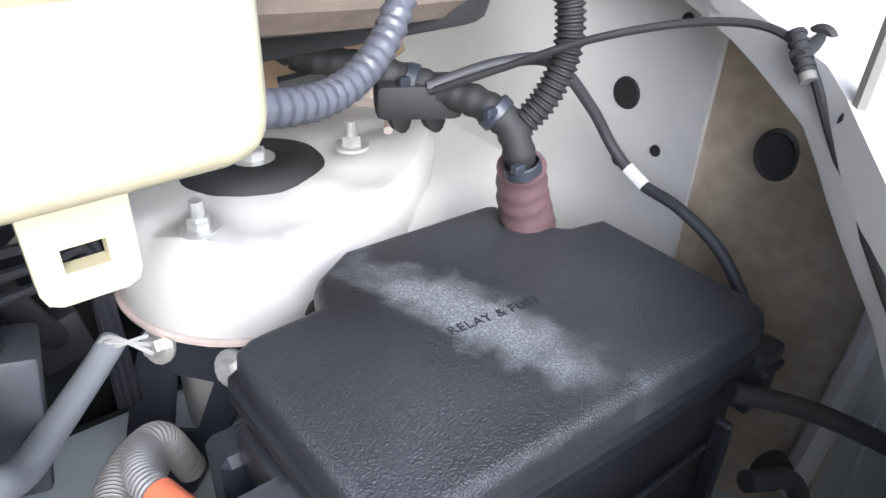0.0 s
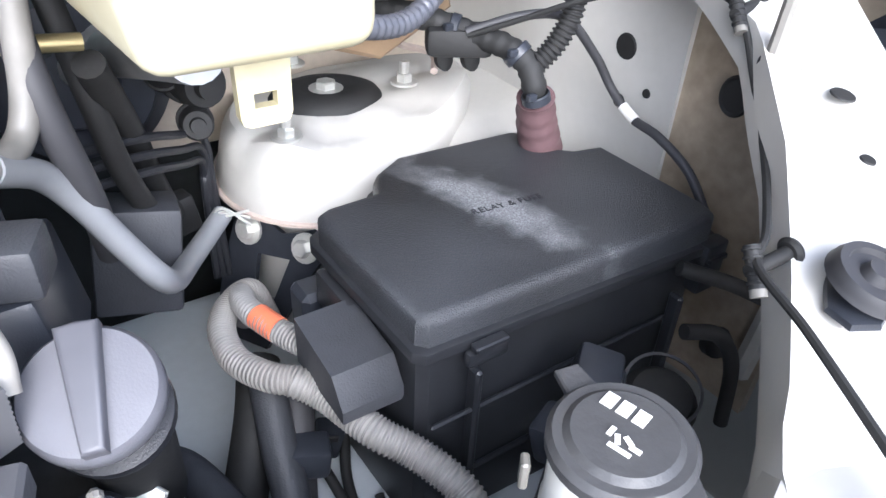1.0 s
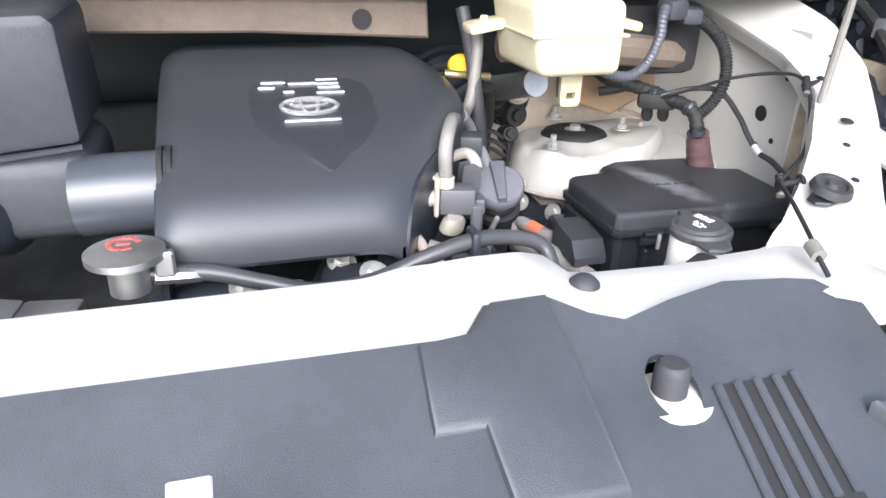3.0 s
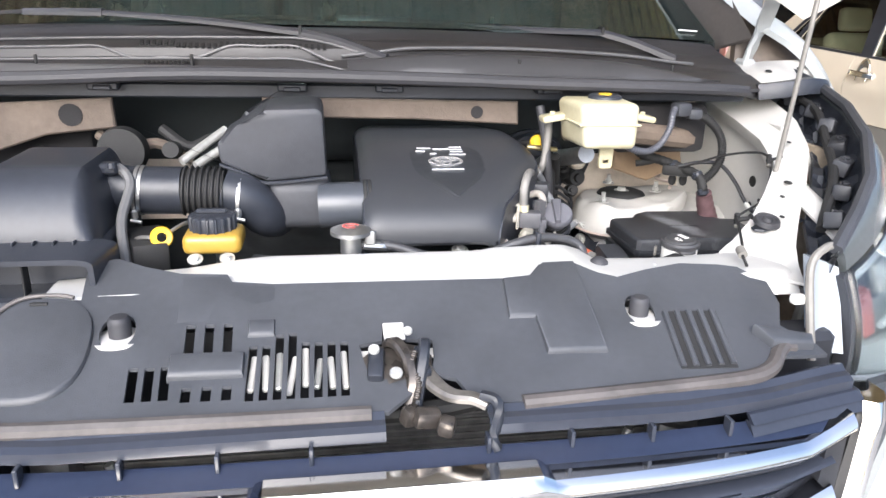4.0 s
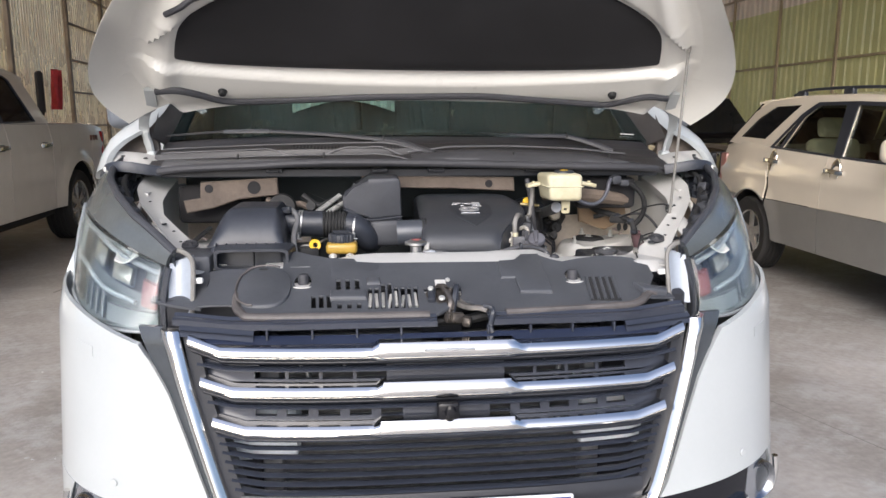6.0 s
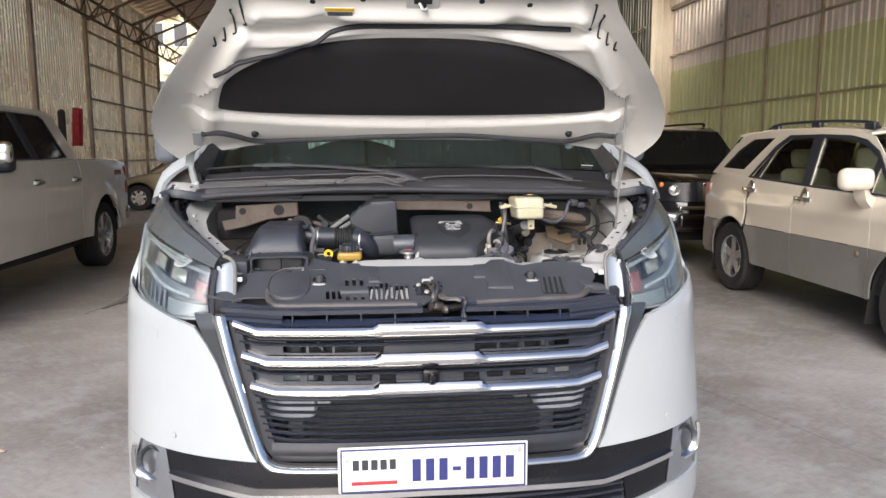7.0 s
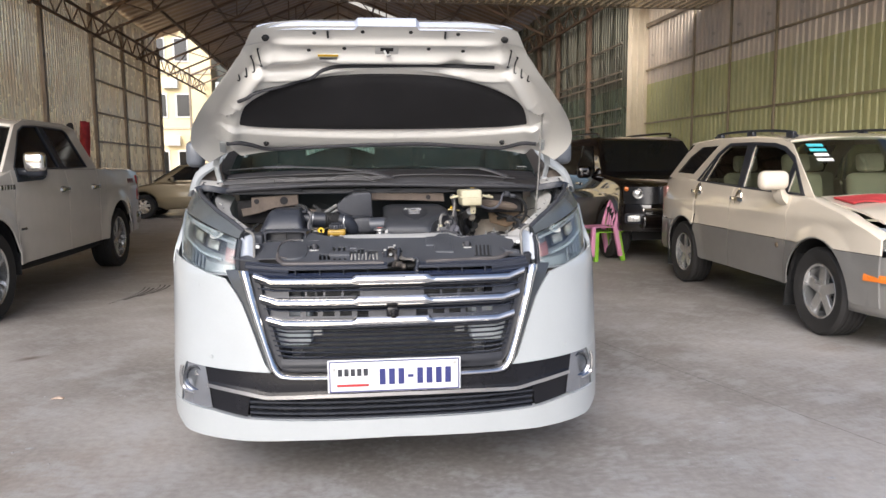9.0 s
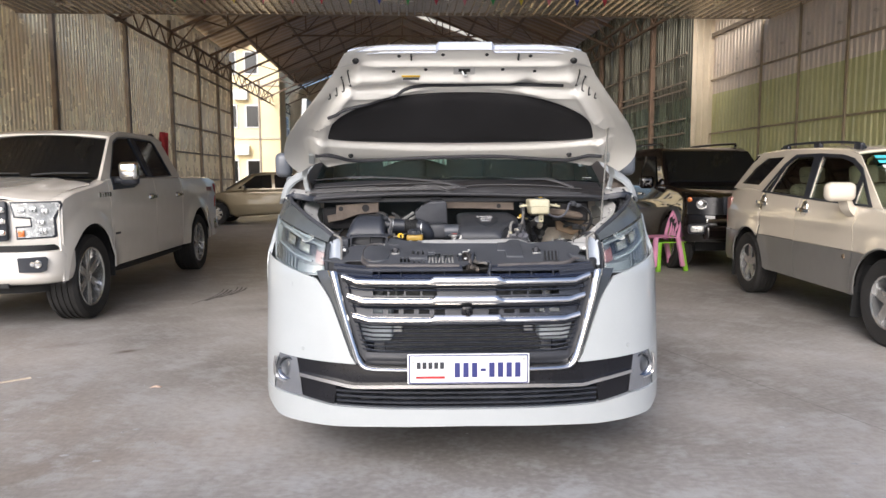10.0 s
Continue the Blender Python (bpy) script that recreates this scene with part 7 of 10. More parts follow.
covm = pm("cover_plastic", (0.052, 0.055, 0.062), 0.42, var=0.18, vscale=10, bump=0.25, bscale=900)
ridge = pm("worn_ridge", (0.078, 0.070, 0.066), 0.5, var=0.35, vscale=14)
cover = part("radiator_cover", bm, covm, van, "charcoal plastic radiator cover with slots", 0.5)
for pts, h in (([(0.174, 0.357), (0.169, 0.296), (0.205, 0.296), (0.207, 0.240), (0.287, 0.239), (0.288, 0.34), (0.284, 0.384), (0.236, 0.383), (0.214, 0.360)], 0.012),
               ([(-0.252, 0.232), (-0.166, 0.231), (-0.166, 0.262), (-0.252, 0.263)], 0.012),
               ([(-0.165, 0.288), (-0.132, 0.288), (-0.132, 0.312), (-0.165, 0.312)], 0.009),
               ([(-0.253, 0.314), (-0.132, 0.314), (-0.134, 0.362), (-0.190, 0.370), (-0.198, 0.382), (-0.254, 0.385)], 0.0035),
               ([(0.500, 0.262), (0.585, 0.252), (0.578, 0.236), (0.515, 0.234)], 0.016)):
    bm = BM()
    prism(bm, pts, h, None, min(0.005, h * 0.6), 2)
    for v in bm.verts:
        v.co.z += cz(v.co.x, v.co.y) - 0.003
    part("raised_pad", bm, covm, cover)
# end of the cover beside the filter box
bm = BM()
sheet(bm, lambda u, v: Vector((-0.675 + 0.125 * u, 0.235 + 0.125 * v + 0.05 * (1 - u), cz(-0.6, 0.235 + 0.125 * v) - 0.004 + 0.010 * (1 - u) ** 2)), 8, 8, (0, 0, -0.006))
part("cover_end", bm, covm, cover)
# four slats sunk into the slotted field
bm = BM()
prism(bm, [(0.376, 0.210), (0.452, 0.207), (0.464, 0.298), (0.388, 0.300)], 0.0016)
for v in bm.verts:
    v.co.z += cz(v.co.x, v.co.y) - 0.0005
part("slat_field", bm, rubber, cover)
for i in range(5):
    bm = BM()
    x = 0.379 + 0.0172 * i
    swept(bm, [(x, 0.211, cz(x, 0.211) + 0.003), (x + 0.010, 0.298, cz(x, 0.298) + 0.003)], 0.0075, 0.004, 1)
    part("field_slat", bm, covm, cover)
bm = BM()
lp = [(-0.410 + 0.064 * math.copysign(abs(math.cos(a)) ** 0.75, math.cos(a)), 0.281 + 0.071 * math.copysign(abs(math.sin(a)) ** 0.75, math.sin(a))) for a in [2 * math.pi * i / 32 for i in range(32)]]
prism(bm, lp, 0.009, None, 0.005, 2)
for v in bm.verts:
    v.co.z += cz(v.co.x, v.co.y) - 0.002
lid_ = part("round_lid", bm, covm, cover)
bm = BM()
tube(bm, [(x, y, cz(x, y) + 0.008) for x, y in lp[6:24]], 0.0028, 8, 2)
part("lid_rim", bm, ridge, lid_)
bm = BM()
swept(bm, [(-0.428, 0.342, cz(0, 0.342) + 0.008), (-0.408, 0.342, cz(0, 0.342) + 0.008)], 0.006, 0.003, 1)
part("lid_notch", bm, rubber, lid_)
for pts in ([(-0.470, 0.262), (-0.466, 0.222), (-0.450, 0.197), (-0.425, 0.184), (-0.30, 0.180), (-0.16, 0.178), (-0.02, 0.177)], [(0.160, 0.179), (0.28, 0.184), (0.40, 0.190), (0.468, 0.196), (0.500, 0.208), (0.520, 0.228), (0.535, 0.240), (0.55, 0.242)]):
    bm = BM()
    tube(bm, [(x, y, cz(x, y) - 0.003) for x, y in pts], 0.0105, 10, 8)
    part("front_ridge", bm, ridge, cover)
# ledges stepping down to the grille
for xa, xb, n in ((-0.600, -0.005, 24), (0.115, 0.600, 20)):
    bow = lambda x: 0.030 * max(0.0, abs(x) - 0.36) / 0.24
    bm = BM()
    prof_l = [(0.176, 0.990), (0.168, 0.984), (0.158, 0.983), (0.150, 0.979), (0.150, 0.966)]
    sheet(bm, lambda u, v: Vector((xa + (xb - xa) * u, prof_l[int(round(v * 4))][0] + bow(xa + (xb - xa) * u), prof_l[int(round(v * 4))][1] + 0.010 * sst(0.46, 0.60, abs(xa + (xb - xa) * u)))), n, 4, (0, 0.006, -0.002))
    part("front_ledge", bm, slatm, cover, "", 0.3)
for sg in (-1, 1):
    bm = BM()
    pl = [(0.154, 0.966), (0.142, 0.958), (0.150, 0.956), (0.138, 0.944)]
    sheet(bm, lambda u, v: Vector((XC + sg * (0.43 + 0.165 * u), pl[int(round(v * 3))][0] + 0.022 * u, pl[int(round(v * 3))][1] + 0.012 * u)), 8, 3, (0, 0.01, 0))
    part("front_apron", bm, slatm, cover, "", 0.3)
    for k in range(4):
        bm = BM()
        box(bm, (XC + sg * (0.10 + 0.10 * k), 0.148, 0.957), (0.005, 0.016, 0.022), 0.001, 1)
        part("ledge_rib", bm, slatm, cover)
bm = BM()
sheet(bm, lambda u, v: Vector((XC + (-0.575 + 1.15 * u), 0.150 - 0.028 * v + 0.024 * abs(2 * u - 1) ** 3, 0.952 - 0.012 * v + 0.006 * abs(2 * u - 1) ** 6)), 40, 3, (0, 0.004, -0.004))
part("front_shelf", bm, pm("navy_plastic", (0.020, 0.026, 0.048), 0.2, var=0.15, rvar=0.05), cover)
for c in ((-0.320, 0.306), (0.356, 0.305)):
    z = cz(*c)
    bm = BM()
    lathe(bm, [(0, 0.018), (0.010, 0.0175), (0.0125, 0.015), (0.0135, 0.010), (0.0135, -0.02)], Matrix.Translation((c[0] + 0.001, c[1] + 0.006, z)), 22)
    part("rubber_mount", bm, seal, cover)
    bm = BM()
    lathe(bm, [(0.0, -0.008), (0.030, -0.008), (0.030, -0.011), (0.0, -0.011)], Matrix.Translation((c[0], c[1], z)), 20)
    part("mount_ring", bm, bay_white, cover)
# pale metalwork seen through the slots
rs_ = random.Random(11)
for i in range(8):
    bm = BM()
    x = -0.1575 + 0.0157 * i
    y = 0.246 + 0.012 * rs_.random()
    box(bm, (x, y, cz(x, y) - 0.016), (0.008, 0.045 + 0.015 * rs_.random(), 0.008), 0.002, 1, (22, rs_.uniform(-10, 10), rs_.uniform(-8, 8)))
    part("carrier_strut", bm, bay_white if i not in (2, 5) else steel, cover)
for x, y, a, b_ in ((-0.10, 0.214, 0.12, 0.010), (-0.20, 0.215, 0.06, 0.010), (-0.278, 0.222, 0.05, 0.010)):
    bm = BM()
    box(bm, (x, y, cz(x, y) - 0.030), (a, b_, 0.010), 0.003, 1, (0, 0, 8))
    part("carrier_strut", bm, steel, cover)
# bonnet lock
bm = BM()
box(bm, (0.016, 0.287, 1.036), (0.027, 0.030, 0.004), 0.0015, 1, (20, 0, 0))
lock = part("bonnet_lock", bm, bay_white, van, "greasy black bonnet lock on a white bracket")
for x, y in ((-0.018, 0.262), (0.050, 0.262)):
    bm = BM()
    box(bm, (x, y, 1.016), (0.030, 0.016, 0.004), 0.001, 1, (15, 0, 0))
    part("fixing_tab", bm, bay_white, lock)
greasy = pm("greasy_steel", (0.085, 0.075, 0.066), 0.30, metal=0.6, var=0.4, vscale=45)
bm = BM()
box(bm, (0.017, 0.262, 0.965), (0.10, 0.006, 0.09), 0.002, 1)
part("back_plate", bm, black, lock)
bm = BM()
prism(bm, [(-0.026, 0.005), (-0.006, 0.022), (0.020, 0.026), (0.044, 0.020), (0.060, 0.004), (0.056, -0.030), (0.036, -0.046), (0.004, -0.046), (-0.020, -0.026)], 0.005, pose(0, 0.248, 1.014, 24, 0, 0), 0.002, 2)
part("lock_plate", bm, greasy, lock)
for x, w, a in ((-0.010, 0.020, -6), (0.046, 0.016, 5)):
    bm = BM()
    box(bm, (x, 0.238, 1.012), (w, 0.046, 0.028), 0.005, 2, (24, 0, a))
    part("cheek", bm, satin, lock)
bm = BM()
swept(bm, [(0.008, 0.270, 1.028), (0.012, 0.256, 1.038), (0.020, 0.240, 1.038), (0.028, 0.224, 1.026), (0.031, 0.208, 1.004), (0.026, 0.196, 0.982)], 0.018, 0.010, 5, 0.012, 0.009)
part("hook", bm, greasy, lock)
bm = BM()
swept(bm, [(0.052, 0.264, 1.030), (0.050, 0.246, 1.040), (0.046, 0.226, 1.028), (0.040, 0.210, 1.004), (0.034, 0.198, 0.978)], 0.014, 0.008, 5)
part("pawl", bm, satin, lock)
for x, y, z, r in ((-0.012, 0.246, 1.032, 0.007), (0.030, 0.256, 1.050, 0.006), (0.012, 0.214, 1.016, 0.008)):
    bm = BM()
    lathe(bm, [(0, 0.005), (r * 0.8, 0.005), (r, 0.003), (r, 0)], axis((x, y, z), (0, -0.5, 1)), 14)
    part("rivet", bm, steel, lock)
bm = BM()
tube(bm, [(0.036, 0.232, 1.036), (0.030, 0.220, 1.020), (0.038, 0.208, 1.006), (0.034, 0.196, 0.990)], 0.0045, 8, 6, ribs=0.0015, pitch=0.005)
part("spring", bm, greasy, lock)
bm = BM()
swept(bm, [(0.048, 0.232, 1.010), (0.060, 0.208, 1.002), (0.076, 0.186, 1.000), (0.098, 0.174, 1.002), (0.114, 0.164, 0.998)], 0.024, 0.010, 6, 0.018, 0.008)
part("release_lever", bm, pm("worn_lever", (0.20, 0.185, 0.165), 0.35, metal=0.6, var=0.4, vscale=40), lock)
for x, y, z, sx, a in ((0.044, 0.172, 0.980, 0.030, 12), (0.066, 0.164, 0.972, 0.020, -20), (0.026, 0.182, 0.978, 0.022, 30)):
    bm = BM()
    box(bm, (x, y, z), (sx, 0.018, 0.024), 0.005, 2, (10, 8, a))
    part("lever_block", bm, greasy, lock)
bm = BM()
swept(bm, [(0.106, 0.170, 1.008), (0.122, 0.160, 1.006), (0.124, 0.154, 0.990), (0.118, 0.148, 0.965), (0.124, 0.144, 0.950)], 0.012, 0.008, 4)
part("lever_tip", bm, satin, lock)

# white front crossmember
bm = BM()


CMR = [(0.145, 0.488), (0.215, 0.492), (0.250, 0.497), (0.300, 0.497), (0.324, 0.493), (0.332, 0.475), (0.334, 0.457), (0.36, 0.450), (0.440, 0.446), (0.474, 0.452), (0.54, 0.456), (0.63, 0.49)]


def cm(u, v):
    x = -0.42 + 1.04 * u
    rear = 0.488 - 0.22 * max(0, -x - 0.14)
    for (xa, ya), (xb, yb) in zip(CMR, CMR[1:]):
        if xa <= x <= xb:
            rear = ya + (yb - ya) * (x - xa) / (xb - xa)
    front = 0.34
    hump = (1 - sst(0.285, 0.345, x)) * sst(-0.27, -0.17, x)
    rear -= 0.022 * hump + 0.010 * hump * (1 - sst(0.15, 0.19, x))
    z = 1.070 + 0.017 * hump
    if v < 0.12:
        return Vector((x, rear + 0.004 - 0.004 * (v / 0.12), z - 0.05 * (1 - v / 0.12)))
    k = (v - 0.12) / 0.88
    return Vector((x, rear + (front - rear) * k, z - 0.004 * max(0, 1 - 5 * k) ** 2 - 0.026 * hump * k ** 1.3 - 0.02 * max(0, k - 0.8) / 0.2))


sheet(bm, cm, 264, 12, (0, -0.004, -0.006))
cross = part("front_crossmember", bm, pm("crossmember_paint", (0.46, 0.455, 0.435), 0.38, var=0.06, vscale=9, coat=0.3), van, "white painted panel over the radiator")
bm = BM()
for x, y in ((0.338, 0.421), (-0.10, 0.395), (0.09, 0.39)):
    if x > 0.3:
        lathe(bm, [(0, 0.014), (0.008, 0.012), (0.013, 0.007), (0.015, 0.0)], Matrix.Translation((x, y, 1.066)), 20)
part("rubber_stop", bm, seal, cross)
bm = BM()
for x, y in ((0.42, 0.405), (-0.10, 0.43)):
    bolt(bm, (x, y, 1.068), r=0.003, h=0.003)
part("bolt", bm, steel, cross)
bm = BM()
prism(bm, [(0.452, 0.4405), (0.470, 0.438), (0.470, 0.424), (0.476, 0.420), (0.487, 0.427), (0.486, 0.446), (0.480, 0.4535), (0.474, 0.454)], 0.0012, Matrix.Translation((0, 0, 1.0680)))
part("notch", bm, rubber, cross)


# painted side structure: rail, apron, strut tower; built once for each side
def side_bay(sg):
    X = lambda x: XC + sg * (x - 0.012)
    inner = [(0.80, 1.00, 1.24), (0.796, 0.86, 1.215), (0.785, 0.75, 1.195), (0.755, 0.645, 1.168), (0.692, 0.570, 1.132), (0.640, 0.520, 1.100), (0.590, 0.480, 1.080), (0.560, 0.462, 1.071), (0.54, 0.44, 1.067)]
    outer = [(0.86, 1.00, 1.28), (0.862, 0.86, 1.262), (0.855, 0.75, 1.235), (0.815, 0.64, 1.200), (0.752, 0.545, 1.160), (0.70, 0.478, 1.122), (0.66, 0.42, 1.09), (0.635, 0.37, 1.072), (0.62, 0.33, 1.062)]
    a, b = poly_sample(inner, 32), poly_sample(outer, 32)

    def rail(u, v):
        i = int(round(u * 32))
        p = a[i].lerp(b[i], max(0.0, (v - 0.2) / 0.8))
        z = p.z
        if v < 0.2:
            f = sst(0.72, 0.60, p.y) * (1 - v / 0.2)
            return Vector((X(p.x - 0.008 * f), p.y, z - 0.016 * (1 - v / 0.2) - 0.014 * f))
        else:
            z -= 0.010 * math.sin(math.pi * (v - 0.2) / 0.8) * 0.4
        return Vector((X(p.x), p.y, z))

    bm = BM()
    sheet(bm, rail, 32, 10, (0, 0, -0.004))
    r = part("wing_rail", bm, bay_white, van, "white painted inner wing rail")
    bm = BM()
    for x, y, z in ((0.70, 0.53, 1.138), (0.672, 0.482, 1.117), (0.80, 0.68, 1.202)):
        lathe(bm, [(0, 0.001), (0.004, 0.001), (0.0045, 0)], axis((X(x), y, z), (0, -0.25, 1)), 12)
    part("hole", bm, rubber, r)
    # outer wing bracket with isolator
    bm = BM()
    sheet(bm, lambda u, v: Vector((X(0.70 + 0.10 * u + 0.03 * v), 0.36 + 0.24 * v, 1.10 + 0.05 * v + 0.012 * math.sin(6 * u))), 8, 8, (0, 0, -0.004))
    wb = part("wing_bracket", bm, bay_white, van)
    bm = BM()
    lathe(bm, [(0, 0.010), (0.006, 0.010), (0.008, 0.005), (0.014, 0.005), (0.015, 0.008), (0.019, 0.008), (0.021, 0.004), (0.021, 0.003), (0.022, 0)], axis((X(0.650), 0.488, 1.106), (0, -0.3, 1)), 28)
    part("isolator", bm, seal, wb)
    bm = BM()
    prism(bm, [(0.0, -0.012), (0.05, -0.020), (0.10, -0.022), (0.10, 0.022), (0.05, 0.020), (0.0, 0.012), (-0.008, 0.0)], 0.004, pose(X(0.632), 0.482, 1.095, 0, -sg * 4, 25 if sg > 0 else 155), 0.003, 2)
    part("isolator_arm", bm, satin, wb)
    bm = BM()
    for x, y, z in ((0.735, 0.57, 1.152), (0.785, 0.53, 1.145)):
        lathe(bm, [(0, 0.001), (0.007, 0.001), (0.0075, 0)], axis((X(x), y, z), (0, -0.2, 1)), 14)
    part("hole", bm, rubber, wb)
    # apron wall
    bm = BM()

    def apron(u, v):
        y = 0.742 + 0.34 * u
        z = 0.86 + 0.36 * v
        x = 0.822 - 0.010 * u - 0.10 * max(0, u - 0.6) ** 2 + 0.004 * math.sin(9 * u) - 0.05 * max(0, 0.45 - v) ** 1.5
        return Vector((X(x), y, z))

    sheet(bm, apron, 20, 16, (sg * 0.01, 0, 0))
    ap = part("apron_panel", bm, bay_white, van, "white painted apron panel with round holes")
    for y, z, rr in ((0.808, 1.095, 0.011), (0.805, 1.045, 0.006), (0.775, 1.062, 0.004), (0.77, 1.155, 0.004)):
        bm = BM()
        u = (y - 0.742) / 0.34
        lathe(bm, [(0, 0.0015), (rr, 0.0015), (rr * 1.1, 0)], axis(apron(u, (z - 0.86) / 0.36), (-sg, 0, 0)), 16)
        part("hole", bm, rubber, ap)
    bm = BM()

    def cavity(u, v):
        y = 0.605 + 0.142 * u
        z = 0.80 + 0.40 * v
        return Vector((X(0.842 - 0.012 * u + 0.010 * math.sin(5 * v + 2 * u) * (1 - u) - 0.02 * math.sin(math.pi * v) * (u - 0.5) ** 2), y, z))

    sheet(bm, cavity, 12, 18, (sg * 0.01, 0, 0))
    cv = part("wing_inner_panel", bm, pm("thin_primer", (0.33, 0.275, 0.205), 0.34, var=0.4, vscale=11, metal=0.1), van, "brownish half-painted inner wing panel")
    bm = BM()
    lathe(bm, [(0, 0.001), (0.0105, 0.001), (0.0125, 0.003), (0.014, 0)], axis(cavity(0.62, 0.72) - Vector((sg * 0.001, 0, 0)), (-sg, -0.15, 0)) @ Matrix.Diagonal((1, 1.25, 1, 1)), 24)
    part("oval_plug", bm, rubber, cv)
    bm = BM()
    tube(bm, [cavity(0.10, 0.10), cavity(0.05, 0.35), cavity(0.02, 0.6), cavity(0.15, 0.85), cavity(0.6, 0.97), cavity(1.0, 0.98)], 0.010, 8, 6)
    part("flange_roll", bm, bay_white, cv)
    # strut tower with cap and studs
    C = Vector((X(0.612), 0.985, 0))
    bm = BM()
    prof = [(0.0, 1.022), (0.04, 1.023), (0.062, 1.022), (0.074, 1.017), (0.080, 1.018), (0.090, 1.016), (0.098, 1.006), (0.102, 0.992), (0.105, 0.975), (0.108, 0.963), (0.107, 0.956), (0.098, 0.948), (0.088, 0.935), (0.085, 0.88), (0.085, 0.70)]
    lathe(bm, prof, Matrix.Translation(C), 72)
    for v in bm.verts:
        d = v.co - C
        rad = math.hypot(d.x, d.y)
        if rad > 0.06:
            k = max(0.0, (-0.6 * sg * d.x - 0.8 * d.y) / rad) ** 2
            v.co += Vector((d.x, d.y, 0)) * (0.22 * k * sst(0.06, 0.10, rad) * sst(0.93, 0.957, v.co.z))
        for bx, by in ((-0.070, -0.066), (0.064, -0.040)):
            q = math.hypot(d.x - sg * bx, d.y - by)
            if v.co.z > 0.99:
                v.co.z += 0.007 * math.exp(-(q / 0.022) ** 2) - 0.004 * math.exp(-((q - 0.036) / 0.010) ** 2)
        if sg * d.x > 0:
            v.co.x += sg * 0.10 * max(0, (v.co.z - 0.90) / 0.12) * min(1, abs(d.x) / 0.1) * 0.7
            v.co.z += 0.02 * min(1, abs(d.x) / 0.1)
        v.co.z += 0.006 * noise.noise(v.co * 14)
    tw = part("strut_tower", bm, bay_white, van, "white pressed strut tower with sealer beads")
    bm = BM()
    lathe(bm, [(0.066, -0.014), (0.065, 0.002), (0.058, 0.009), (0.046, 0.013), (0.034, 0.014), (0.026, 0.011), (0.012, 0.0105), (0.0, 0.0105)], Matrix.Translation(C + Vector((0, 0, 1.022))) @ Matrix.Rotation(radians(-16 * sg), 4, "Z") @ Matrix.Diagonal((0.86, 0.70, 1, 1)), 40)
    cp = part("strut_cap", bm, rubber, tw, "black oval rubber strut cap")
    bm = BM()
    bolt(bm, C + Vector((0, 0, 1.031)), r=0.010, h=0.008)
    part("strut_nut", bm, steel, cp)
    for dx, dy, dz in ((-0.070, -0.066, 1.024), (0.064, -0.040, 1.040), (0.0, 0.080, 1.03)):
        bm = BM()
        bolt(bm, C + Vector((sg * dx, dy, dz)), r=0.008, h=0.009)
        rod(bm, C + Vector((sg * dx, dy, dz)), C + Vector((sg * dx, dy, dz + 0.022)), 0.0048)
        part("stud", bm, steel, tw)
    bm = BM()
    tube(bm, [C + Vector((sg * 0.095, -0.045, 1.048)), C + Vector((sg * 0.115, -0.01, 1.052)), C + Vector((sg * 0.10, 0.03, 1.052)), C + Vector((sg * 0.12, 0.06, 1.052))], 0.004, 6)
    rim = []
    for i in range(22):
        a = radians(100 + 10 * i)
        c_, s_ = math.cos(a), math.sin(a)
        rr = 0.1095 * (1 + 0.22 * max(0.0, -0.6 * c_ - 0.8 * s_) ** 2)
        rim.append(C + Vector((sg * rr * c_, rr * s_, 0.9595)))
    tube(bm, rim, 0.0028, 6, 3)
    part("sealer_bead", bm, pm("sealer", (0.50, 0.42, 0.37), 0.6, var=0.2, vscale=30), tw)
    # shelf between tower and apron, frame rail below
    bm = BM()
    sheet(bm, lambda u, v: Vector((X(0.64 + 0.19 * u), 0.845 + 0.30 * v, 0.985 + 0.03 * u - 0.10 * max(0, 0.12 - v) / 0.12)), 8, 10, (0, 0, -0.006))
    part("tower_shelf", bm, bay_white, van)
    bm = BM()
    box(bm, (X(0.51), 0.62, 0.715), (0.31, 0.85, 0.17), 0.02, 2)
    box(bm, (X(0.68), 0.60, 0.66), (0.30, 0.50, 0.04), 0.01, 2, (0, -sg * 14, 0))
    part("frame_rail", bm, pm("blue_grey_paint", (0.68, 0.72, 0.75), 0.45, var=0.08), van)


side_bay(1)
side_bay(-1)

# dark blocks stand for the bay's shaded depth and hide the ground
bm = BM()
box(bm, (0.03, 0.80, 0.72), (0.62, 0.42, 0.50), 0.03, 2)
box(bm, (-0.12, 0.66, 0.86), (0.36, 0.22, 0.20), 0.02, 2)
part("engine_block", bm, pm("oily_metal", (0.05, 0.05, 0.05), 0.5, metal=0.3, var=0.5, vscale=20), van, "dark engine block deep in the bay")
bm = BM()
box(bm, (0, 0.75, 0.42), (1.7, 1.0, 0.04), 0)
part("undertray", bm, rubber, van)

